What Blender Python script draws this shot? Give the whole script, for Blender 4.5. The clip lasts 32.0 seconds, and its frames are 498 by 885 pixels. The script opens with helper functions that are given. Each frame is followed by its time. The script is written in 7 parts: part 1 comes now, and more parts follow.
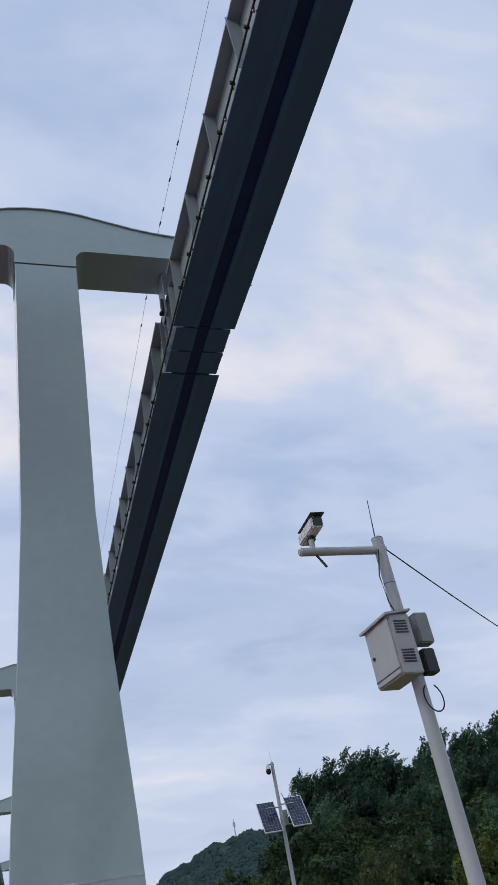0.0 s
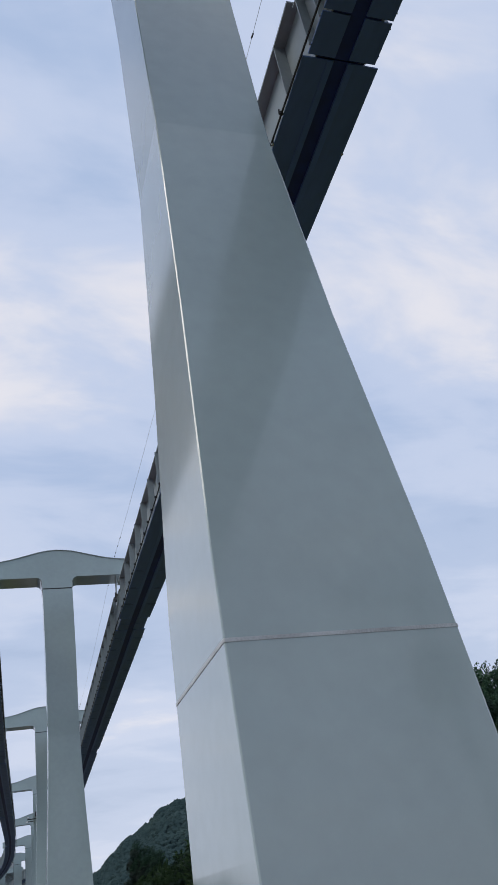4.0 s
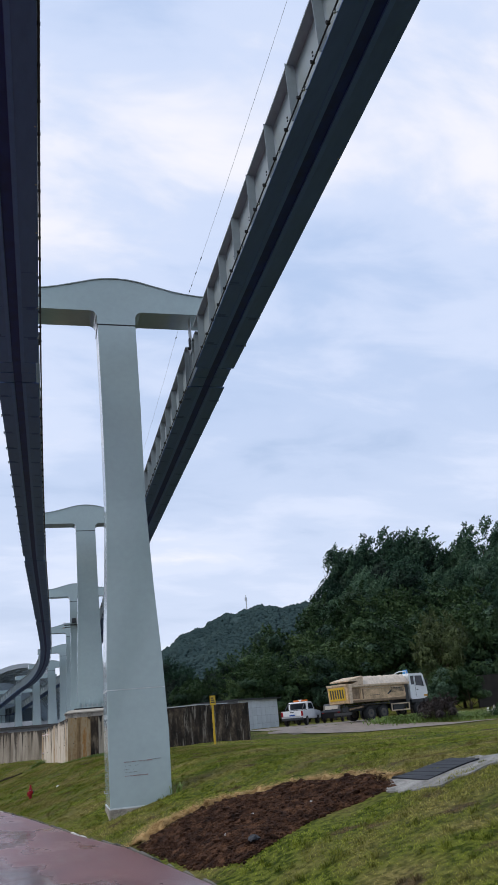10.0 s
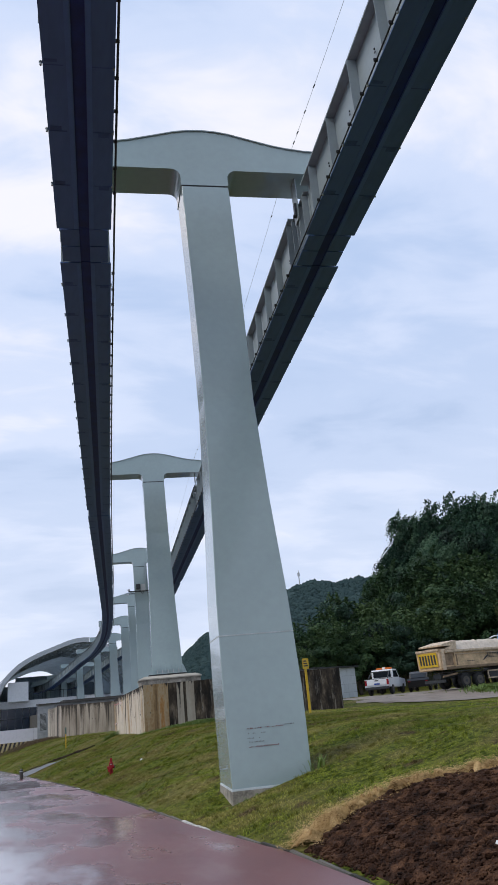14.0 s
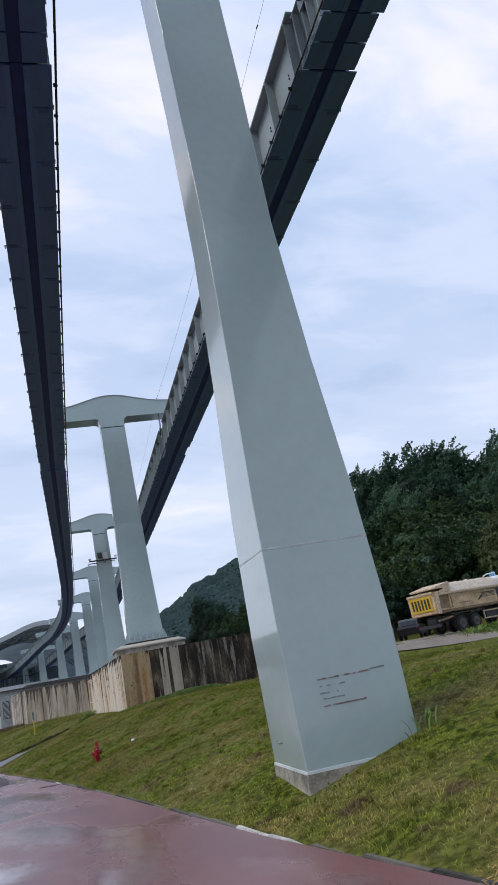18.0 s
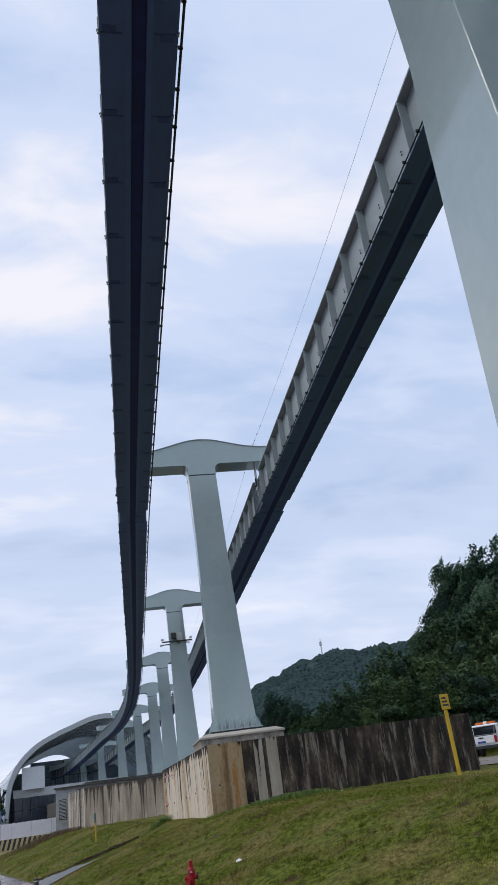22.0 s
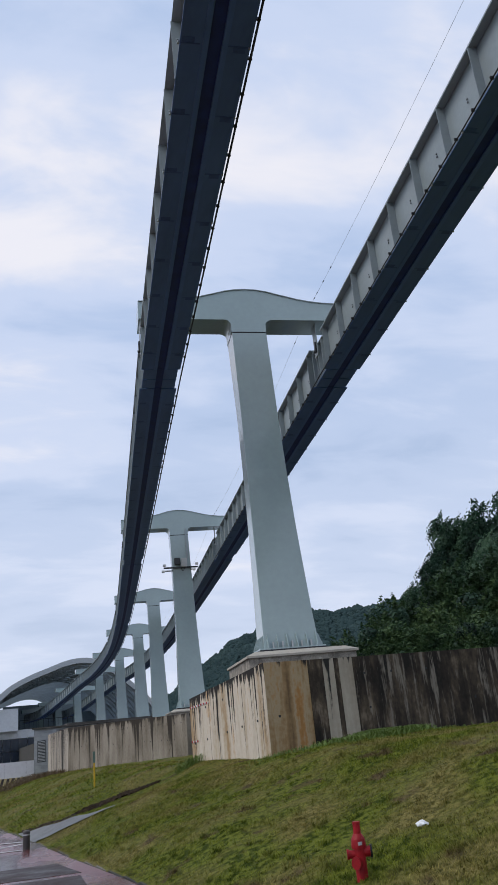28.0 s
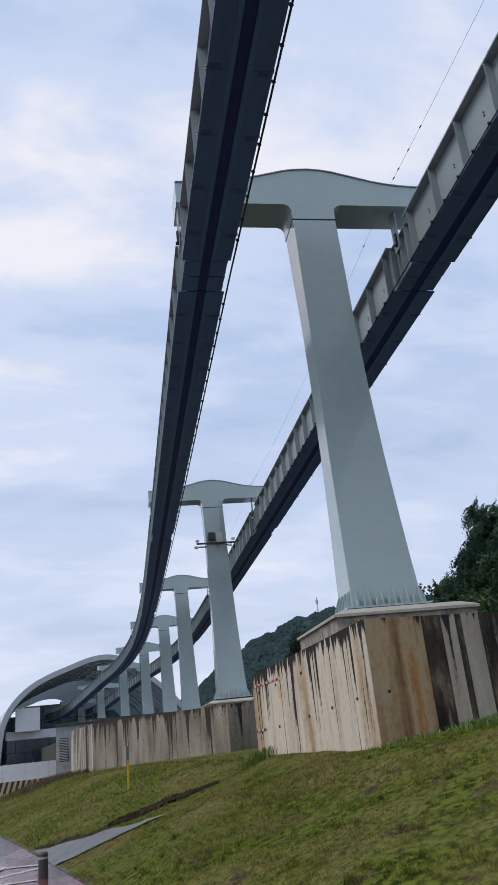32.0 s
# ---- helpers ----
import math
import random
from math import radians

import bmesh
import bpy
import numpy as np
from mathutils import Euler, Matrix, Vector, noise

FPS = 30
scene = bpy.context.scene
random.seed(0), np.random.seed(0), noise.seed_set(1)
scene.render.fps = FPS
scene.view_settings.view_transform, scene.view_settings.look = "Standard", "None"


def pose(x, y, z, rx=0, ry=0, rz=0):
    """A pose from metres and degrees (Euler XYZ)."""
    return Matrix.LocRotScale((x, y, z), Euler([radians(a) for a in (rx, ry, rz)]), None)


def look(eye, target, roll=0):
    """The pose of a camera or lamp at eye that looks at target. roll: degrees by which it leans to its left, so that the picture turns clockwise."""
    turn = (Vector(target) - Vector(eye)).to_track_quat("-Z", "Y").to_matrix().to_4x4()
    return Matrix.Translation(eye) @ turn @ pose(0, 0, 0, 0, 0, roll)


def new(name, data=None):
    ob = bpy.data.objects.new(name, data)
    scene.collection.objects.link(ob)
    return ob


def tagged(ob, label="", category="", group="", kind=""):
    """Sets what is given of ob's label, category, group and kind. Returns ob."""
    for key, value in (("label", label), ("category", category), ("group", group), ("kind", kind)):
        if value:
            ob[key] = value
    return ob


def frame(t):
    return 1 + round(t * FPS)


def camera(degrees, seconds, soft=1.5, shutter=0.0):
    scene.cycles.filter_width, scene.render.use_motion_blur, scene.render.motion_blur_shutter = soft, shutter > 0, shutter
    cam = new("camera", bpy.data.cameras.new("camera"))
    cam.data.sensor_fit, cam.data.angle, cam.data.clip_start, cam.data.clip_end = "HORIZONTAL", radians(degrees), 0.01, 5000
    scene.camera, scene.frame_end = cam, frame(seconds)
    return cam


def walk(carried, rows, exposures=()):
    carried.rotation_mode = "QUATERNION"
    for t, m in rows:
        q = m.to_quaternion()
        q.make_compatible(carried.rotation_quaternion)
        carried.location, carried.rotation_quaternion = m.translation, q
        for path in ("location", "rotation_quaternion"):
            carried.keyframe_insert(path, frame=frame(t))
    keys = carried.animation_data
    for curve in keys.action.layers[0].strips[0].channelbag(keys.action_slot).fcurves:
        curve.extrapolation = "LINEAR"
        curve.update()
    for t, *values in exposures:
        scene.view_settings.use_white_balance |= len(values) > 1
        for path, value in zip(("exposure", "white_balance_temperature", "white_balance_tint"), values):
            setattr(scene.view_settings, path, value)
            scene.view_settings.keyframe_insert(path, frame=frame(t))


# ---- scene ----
cam = camera(36.01, 32.0)
# seconds, x, y, z, turn about x, y and z
PATH = [
    (0.0, 0.454, -10.206, 1.762, 124.61, 9.41, -19.58),
    (0.5, 0.379, -9.414, 1.736, 124.63, 9.22, -18.98),
    (1.0, 0.262, -8.622, 1.730, 124.84, 8.82, -18.10),
    (1.5, 0.126, -7.795, 1.699, 124.85, 8.79, -17.62),
    (2.0, -0.020, -6.999, 1.663, 124.64, 8.67, -17.55),
    (2.5, -0.085, -6.247, 1.637, 124.10, 9.01, -17.95),
    (3.0, -0.127, -5.469, 1.620, 123.23, 8.89, -18.83),
    (3.5, -0.139, -4.702, 1.576, 122.12, 8.78, -19.82),
    (4.0, -0.176, -3.887, 1.617, 120.82, 8.50, -20.38),
    (4.5, -0.171, -3.185, 1.658, 119.34, 8.15, -20.64),
    (6.5, 0.022, 0.045, 1.678, 112.20, 4.71, -22.08),
    (7.0, 0.054, 0.798, 1.659, 111.10, 4.01, -22.92),
    (7.5, 0.096, 1.555, 1.632, 110.33, 4.17, -23.30),
    (8.0, 0.161, 2.308, 1.607, 110.53, 4.43, -22.74),
    (8.5, 0.199, 3.068, 1.584, 110.52, 4.61, -21.93),
    (9.0, 0.220, 3.823, 1.561, 110.42, 4.57, -21.38),
    (9.5, 0.227, 4.565, 1.541, 110.25, 4.66, -20.75),
    (10.0, 0.235, 5.299, 1.519, 109.89, 4.83, -19.78),
    (10.5, 0.237, 6.052, 1.494, 109.84, 5.29, -18.57),
    (11.0, 0.263, 6.820, 1.469, 109.96, 5.56, -17.25),
    (11.5, 0.264, 7.570, 1.450, 110.14, 5.65, -16.32),
    (12.0, 0.272, 8.288, 1.430, 110.10, 5.71, -15.92),
    (12.5, 0.240, 9.028, 1.400, 109.67, 5.50, -15.64),
    (13.0, 0.222, 9.783, 1.364, 109.04, 5.29, -15.70),
    (13.5, 0.161, 10.535, 1.326, 108.52, 5.06, -15.93),
    (15.5, -0.049, 13.450, 1.227, 108.51, 6.27, -16.76),
    (16.0, -0.008, 14.146, 1.206, 108.36, 6.96, -17.80),
    (16.5, 0.050, 14.846, 1.179, 108.30, 7.47, -19.09),
    (17.0, 0.123, 15.557, 1.155, 107.19, 8.19, -20.84),
    (17.5, 0.190, 16.294, 1.132, 106.00, 9.05, -21.10),
    (18.0, 0.237, 17.056, 1.109, 106.10, 10.08, -18.64),
    (18.5, 0.310, 17.810, 1.093, 106.86, 10.09, -16.30),
    (19.0, 0.363, 18.568, 1.082, 107.62, 8.49, -16.69),
    (19.5, 0.417, 19.338, 1.075, 108.41, 6.39, -18.28),
    (20.0, 0.420, 20.126, 1.061, 109.36, 4.96, -19.14),
    (20.5, 0.411, 20.909, 1.042, 110.35, 4.74, -18.68),
    (21.0, 0.355, 21.679, 1.040, 112.12, 5.85, -17.52),
    (21.5, 0.302, 22.427, 1.043, 113.62, 6.73, -16.39),
    (22.0, 0.238, 23.158, 1.038, 113.97, 7.13, -14.32),
    (22.5, 0.185, 23.874, 1.023, 112.71, 6.69, -12.34),
    (23.0, 0.132, 24.583, 0.995, 111.25, 6.32, -11.29),
    (23.5, 0.080, 25.288, 0.960, 110.06, 5.91, -11.17),
    (24.0, 0.006, 26.005, 0.931, 109.06, 5.87, -11.82),
    (24.5, -0.047, 26.726, 0.903, 108.24, 5.73, -13.33),
    (26.5, -0.191, 29.633, 0.788, 106.32, 5.75, -16.19),
    (27.0, -0.233, 30.407, 0.764, 106.78, 5.96, -17.29),
    (27.5, -0.290, 31.200, 0.750, 108.51, 5.94, -17.29),
    (28.0, -0.300, 31.961, 0.746, 110.81, 5.22, -16.65),
    (28.5, -0.295, 32.705, 0.738, 112.57, 4.33, -16.76),
    (29.0, -0.246, 33.448, 0.723, 113.05, 4.08, -17.90),
    (29.5, -0.183, 34.211, 0.703, 112.35, 4.29, -18.61),
    (30.0, -0.099, 34.979, 0.682, 111.14, 4.64, -18.97),
    (30.5, -0.034, 35.737, 0.655, 110.37, 4.89, -18.56),
    (31.0, 0.013, 36.492, 0.627, 110.31, 5.22, -17.84),
    (31.5, 0.021, 37.257, 0.603, 110.74, 5.46, -16.55),
    (32.0, -0.001, 38.028, 0.577, 110.95, 5.53, -15.13),
]
walk(cam, [(t, pose(*p)) for t, *p in PATH], exposures=[(0.0, -0.16), (2.0, -0.16), (4.0, -0.15), (7.0, 0.06), (12.0, 0.12), (20.0, 0.14), (24.0, -0.03), (32.0, 0.0)])

# ---- world, sun ----
SUN_AZ, SUN_EL = -97.0, 50.0      # degrees from +y towards +x, and up
world = bpy.data.worlds.new("overcast_sky")
scene.world = world
world.use_nodes = True
wt = world.node_tree
wn, wl = wt.nodes, wt.links
wn.clear()


def wnode(kind, **kw):
    n = wn.new(kind)
    for k, v in kw.items():
        n.inputs[k].default_value = v
    return n


def ramp(node, stops):
    cr = node.color_ramp
    while len(cr.elements) > len(stops):
        cr.elements.remove(cr.elements[-1])
    while len(cr.elements) < len(stops):
        cr.elements.new(0.5)
    for e, (p, c) in zip(cr.elements, stops):
        e.position = p
        e.color = (*c, 1) if len(c) == 3 else c


sky = wn.new("ShaderNodeTexSky")
sky.sky_type = "NISHITA"
sky.sun_disc = False
sky.sun_elevation = radians(SUN_EL)
sky.sun_rotation = radians(SUN_AZ)
sky.air_density, sky.dust_density, sky.ozone_density = 1.0, 2.5, 1.0
tc = wn.new("ShaderNodeTexCoord")
sep = wn.new("ShaderNodeSeparateXYZ")
wl.new(tc.outputs["Generated"], sep.inputs[0])
# cloud sheet: directions laid onto a flat layer overhead
up = wn.new("ShaderNodeMath"); up.operation = "MAXIMUM"; up.inputs[1].default_value = 0.0
wl.new(sep.outputs["Z"], up.inputs[0])
upb = wn.new("ShaderNodeMath"); upb.operation = "ADD"; upb.inputs[1].default_value = 0.22
wl.new(up.outputs[0], upb.inputs[0])
flat = wn.new("ShaderNodeVectorMath"); flat.operation = "DIVIDE"
comb = wn.new("ShaderNodeCombineXYZ")
for i in range(3):
    wl.new(upb.outputs[0], comb.inputs[i])
wl.new(tc.outputs["Generated"], flat.inputs[0])
wl.new(comb.outputs[0], flat.inputs[1])
mapn = wn.new("ShaderNodeMapping")
mapn.inputs["Rotation"].default_value = (0, 0, radians(24))
mapn.inputs["Scale"].default_value = (0.7, 1.25, 1.0)
mapn.inputs["Location"].default_value = (0.35, 0.1, 0.0)
wl.new(flat.outputs[0], mapn.inputs[0])
cloud = wnode("ShaderNodeTexNoise", Scale=1.35, Detail=4.0, Roughness=0.45, Distortion=0.35)
wl.new(mapn.outputs[0], cloud.inputs["Vector"])
puff = wnode("ShaderNodeTexNoise", Scale=4.5, Detail=5.0, Roughness=0.55, Distortion=0.3)
wl.new(mapn.outputs[0], puff.inputs["Vector"])
both = wn.new("ShaderNodeMix"); both.data_type = "FLOAT"; both.inputs[0].default_value = 0.33
wl.new(cloud.outputs["Fac"], both.inputs[2])
wl.new(puff.outputs["Fac"], both.inputs[3])
cr = wn.new("ShaderNodeValToRGB")
ramp(cr, [(0.32, (0.35, 0.49, 0.75)), (0.445, (0.485, 0.612, 0.868)), (0.545, (0.635, 0.732, 0.955)), (0.655, (0.92, 0.92, 1.0))])
cr.color_ramp.interpolation = "EASE"
wl.new(both.outputs[0], cr.inputs[0])
# the cloud sheet's own light, a little of the clear sky shining through
skys = wn.new("ShaderNodeVectorMath"); skys.operation = "SCALE"; skys.inputs["Scale"].default_value = 0.05
wl.new(sky.outputs[0], skys.inputs[0])
mixs = wn.new("ShaderNodeMix"); mixs.data_type = "RGBA"; mixs.inputs[0].default_value = 0.90
wl.new(skys.outputs[0], mixs.inputs[6])
wl.new(cr.outputs[0], mixs.inputs[7])
bg = wn.new("ShaderNodeBackground")
bg.inputs[1].default_value = 1.03
# the sheet pales towards the horizon
low = wn.new("ShaderNodeMapRange"); low.inputs[1].default_value = 0.02; low.inputs[2].default_value = 0.50; low.inputs[3].default_value = 0.52; low.inputs[4].default_value = 0.0
wl.new(up.outputs[0], low.inputs[0])
pale = wn.new("ShaderNodeMix"); pale.data_type = "RGBA"; pale.inputs[7].default_value = (0.83, 0.86, 0.965, 1)
wl.new(low.outputs[0], pale.inputs[0]); wl.new(mixs.outputs[2], pale.inputs[6])
wl.new(pale.outputs[2], bg.inputs[0])
wo = wn.new("ShaderNodeOutputWorld")
wl.new(bg.outputs[0], wo.inputs[0])

sun = bpy.data.lights.new("sun", "SUN")
sun.energy, sun.angle, sun.color = 1.5, radians(32), (1.0, 0.92, 0.82)
_az, _el = radians(SUN_AZ), radians(SUN_EL)
sun_ob = new("sun", sun)
sun_ob.matrix_world = look((0, 0, 60), (-math.sin(_az) * math.cos(_el) * 60, -math.cos(_az) * math.cos(_el) * 60, 60 - math.sin(_el) * 60))

# ---- materials ----
def material(name, colour, rough=0.6, metal=0.0, vary=0.12, scale=3.0, fine=40.0, bump=0.0, bump_scale=60.0, stops=None, hue=None, rough_vary=0.0, per_piece=0.0, spec=0.5, stretch=(1, 1, 1), through_light=0.0, per_leaf=0.0, coat=0.0):
    """A surface whose colour varies at two scales, with optional fine relief."""
    m = bpy.data.materials.new(name)
    m.use_nodes = True
    t = m.node_tree
    n, l = t.nodes, t.links
    b = n["Principled BSDF"]
    b.inputs["Roughness"].default_value = rough
    b.inputs["Metallic"].default_value = metal
    b.inputs["Specular IOR Level"].default_value = spec
    b.inputs["Coat Weight"].default_value = coat
    b.inputs["Coat Roughness"].default_value = 0.07
    geo = n.new("ShaderNodeNewGeometry")
    mp = n.new("ShaderNodeMapping")
    mp.inputs["Scale"].default_value = stretch
    l.new(geo.outputs["Position"], mp.inputs[0])
    a = n.new("ShaderNodeTexNoise"); a.inputs["Scale"].default_value = scale; a.inputs["Detail"].default_value = 5
    f = n.new("ShaderNodeTexNoise"); f.inputs["Scale"].default_value = fine; f.inputs["Detail"].default_value = 3
    l.new(mp.outputs[0], a.inputs["Vector"]); l.new(mp.outputs[0], f.inputs["Vector"])
    mx = n.new("ShaderNodeMix"); mx.data_type = "FLOAT"; mx.inputs[0].default_value = 0.35
    l.new(a.outputs["Fac"], mx.inputs[2]); l.new(f.outputs["Fac"], mx.inputs[3])
    fac = mx.outputs[0]
    if per_piece:
        oi = n.new("ShaderNodeObjectInfo")
        ma = n.new("ShaderNodeMath"); ma.operation = "MULTIPLY_ADD"; ma.inputs[1].default_value = per_piece; ma.inputs[2].default_value = -per_piece / 2
        l.new(oi.outputs["Random"], ma.inputs[0])
        ad = n.new("ShaderNodeMath"); l.new(fac, ad.inputs[0]); l.new(ma.outputs[0], ad.inputs[1])
        fac = ad.outputs[0]
    if per_leaf:
        ml = n.new("ShaderNodeMath"); ml.operation = "MULTIPLY_ADD"; ml.inputs[1].default_value = per_leaf; ml.inputs[2].default_value = -per_leaf / 2
        l.new(geo.outputs["Random Per Island"], ml.inputs[0])
        al = n.new("ShaderNodeMath"); l.new(fac, al.inputs[0]); l.new(ml.outputs[0], al.inputs[1])
        fac = al.outputs[0]
    r = n.new("ShaderNodeValToRGB")
    if stops is None:
        c = Vector(colour)
        d = Vector(hue) if hue else c * (1 - 2 * vary)
        stops = [(0.3, tuple(d)), (0.7, tuple(c * (1 + vary)))]
    ramp(r, stops)
    l.new(fac, r.inputs[0])
    l.new(r.outputs[0], b.inputs["Base Color"])
    if through_light:
        tr = n.new("ShaderNodeBsdfTranslucent"); l.new(r.outputs[0], tr.inputs["Color"])
        ms = n.new("ShaderNodeMixShader"); ms.inputs[0].default_value = through_light
        l.new(b.outputs[0], ms.inputs[1]); l.new(tr.outputs[0], ms.inputs[2]); l.new(ms.outputs[0], n["Material Output"].inputs[0])
    if rough_vary:
        rr = n.new("ShaderNodeMapRange"); rr.inputs[1].default_value = 0.3; rr.inputs[2].default_value = 0.7
        rr.inputs[3].default_value = rough - rough_vary; rr.inputs[4].default_value = rough + rough_vary
        l.new(a.outputs["Fac"], rr.inputs[0]); l.new(rr.outputs[0], b.inputs["Roughness"])
    if bump:
        bn = n.new("ShaderNodeTexNoise"); bn.inputs["Scale"].default_value = bump_scale; bn.inputs["Detail"].default_value = 4
        l.new(mp.outputs[0], bn.inputs["Vector"])
        bp = n.new("ShaderNodeBump"); bp.inputs["Strength"].default_value = bump; bp.inputs["Distance"].default_value = 0.02
        l.new(bn.outputs["Fac"], bp.inputs["Height"]); l.new(bp.outputs[0], b.inputs["Normal"])
    return m


PAINT = material("grey_green_paint", (0.312, 0.398, 0.400), 0.25, vary=0.05, scale=0.5, fine=6, coat=0.7)
BEAM = material("beam_paint", (0.27, 0.32, 0.335), 0.42, vary=0.07, scale=0.7, fine=9)
# underside shade put into the colour: darker and bluer, against warm ground bounce
SOFFIT = material("beam_underside_shade_blue", (0.062, 0.140, 0.36), 0.5, vary=0.12, scale=0.8, fine=7, stretch=(1, 0.3, 1))
# darker blue for the marks repeated across the bottom plates
SOFFIT_MARK = material("dark_soffit_mark", (0.036, 0.092, 0.27), 0.55, vary=0.2, scale=4, fine=30)
# near-black blue that paints the shade inside the hollow beam
SLOT = material("slot_shade_blue", (0.002, 0.022, 0.16), 0.6, vary=0.2)
# same shaded blue as the underside, a little lighter
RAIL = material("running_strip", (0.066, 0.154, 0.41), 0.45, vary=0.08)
RUBBER = material("black_rubber", (0.012, 0.013, 0.016), 0.6)
WELD = material("weld_sealant", (0.50, 0.55, 0.56), 0.6, vary=0.2, fine=80)
STEEL = material("galvanised_steel", (0.45, 0.47, 0.48), 0.4, metal=0.7, vary=0.1, fine=30)
DARK = material("dark_metal", (0.03, 0.033, 0.036), 0.5, vary=0.2)
WHITE = material("white_paint", (0.74, 0.76, 0.77), 0.4, vary=0.05)
POLE = material("pole_white_paint", (0.42, 0.45, 0.47), 0.4, vary=0.06, scale=2)
BOXG = material("cabinet_grey_paint", (0.42, 0.44, 0.44), 0.45, vary=0.06)
YELLOW = material("yellow_paint", (0.62, 0.40, 0.02), 0.5, vary=0.12)
RED = material("red_paint", (0.30, 0.006, 0.012), 0.5, vary=0.2, scale=8, spec=0.3)
CONC = material("pale_concrete", (0.43, 0.40, 0.34), 0.85, vary=0.14, scale=1.2, fine=25, bump=0.25)
SLABC = material("wet_concrete", (0.14, 0.145, 0.145), 0.6, vary=0.2, scale=2.5, fine=30, bump=0.2)
TYRE = material("tyre", (0.018, 0.018, 0.019), 0.8, vary=0.2)
GLASSD = material("tinted_glass", (0.012, 0.018, 0.025), 0.06, vary=0.1)
CREAM = material("dusty_cream_paint", (0.62, 0.44, 0.26), 0.65, vary=0.3, scale=2.0, fine=14)
TARP = material("tarpaulin", (0.56, 0.49, 0.40), 0.7, vary=0.15, scale=4, bump=0.3, bump_scale=12)
BLACKP = material("black_paint", (0.010, 0.011, 0.013), 0.35, spec=0.3)
BARK = material("bark", (0.09, 0.07, 0.05), 0.9, vary=0.3, fine=30, bump=0.4)
# coarse patches put shaded interiors and lit sprays into the leaf colour
LEAF = material("leaf_dark", (0.030, 0.058, 0.024), 0.55, scale=0.17, fine=0.9, per_piece=0.22, per_leaf=0.16, stops=[(0.34, (0.005, 0.015, 0.010)), (0.5, (0.024, 0.056, 0.034)), (0.68, (0.092, 0.158, 0.098))], spec=0.2, through_light=0.16)
# paler copies of the leaf colours: light on the crown tips, painted in
LIT_TIP = material("leaf_lit_tip", (0.05, 0.10, 0.05), 0.55, scale=0.25, fine=1.0, per_piece=0.25, per_leaf=0.12, stops=[(0.32, (0.014, 0.036, 0.023)), (0.5, (0.042, 0.090, 0.054)), (0.70, (0.105, 0.178, 0.104))], spec=0.12, through_light=0.2)
LIT_TIPM = material("leaf_lit_tip_yellow", (0.07, 0.11, 0.03), 0.6, scale=0.5, fine=2.0, per_piece=0.3, per_leaf=0.12, stops=[(0.3, (0.018, 0.040, 0.016)), (0.5, (0.040, 0.076, 0.030)), (0.74, (0.088, 0.134, 0.052))], spec=0.12, through_light=0.2)
LEAFL = material("leaf_yellowish", (0.09, 0.12, 0.03), 0.6, scale=0.6, fine=3.0, per_leaf=0.3, stops=[(0.25, (0.040, 0.066, 0.014)), (0.5, (0.088, 0.122, 0.026)), (0.8, (0.165, 0.185, 0.042))], spec=0.2, through_light=0.16)
LEAFM = material("leaf_mid", (0.035, 0.075, 0.025), 0.6, scale=0.5, fine=2.0, stops=[(0.25, (0.012, 0.030, 0.015)), (0.5, (0.034, 0.072, 0.030)), (0.76, (0.090, 0.145, 0.055))], per_piece=0.35, per_leaf=0.18, spec=0.2, through_light=0.16)
# bluish, flattened stops paint distance haze into the foliage
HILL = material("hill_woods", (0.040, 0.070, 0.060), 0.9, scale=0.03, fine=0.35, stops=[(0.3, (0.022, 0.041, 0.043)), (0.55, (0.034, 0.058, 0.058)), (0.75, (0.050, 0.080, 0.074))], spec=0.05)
SOIL = material("turned_soil", (0.06, 0.035, 0.022), 0.95, scale=5, fine=50, bump=0.8, bump_scale=50, stops=[(0.34, (0.010, 0.0046, 0.0028)), (0.5, (0.042, 0.019, 0.010)), (0.72, (0.150, 0.076, 0.040))], spec=0.2)
STRAW = material("dry_straw", (0.30, 0.20, 0.09), 0.9, scale=3, fine=30, stops=[(0.3, (0.24, 0.150, 0.055)), (0.5, (0.46, 0.31, 0.13)), (0.72, (0.66, 0.48, 0.24))], spec=0.2)


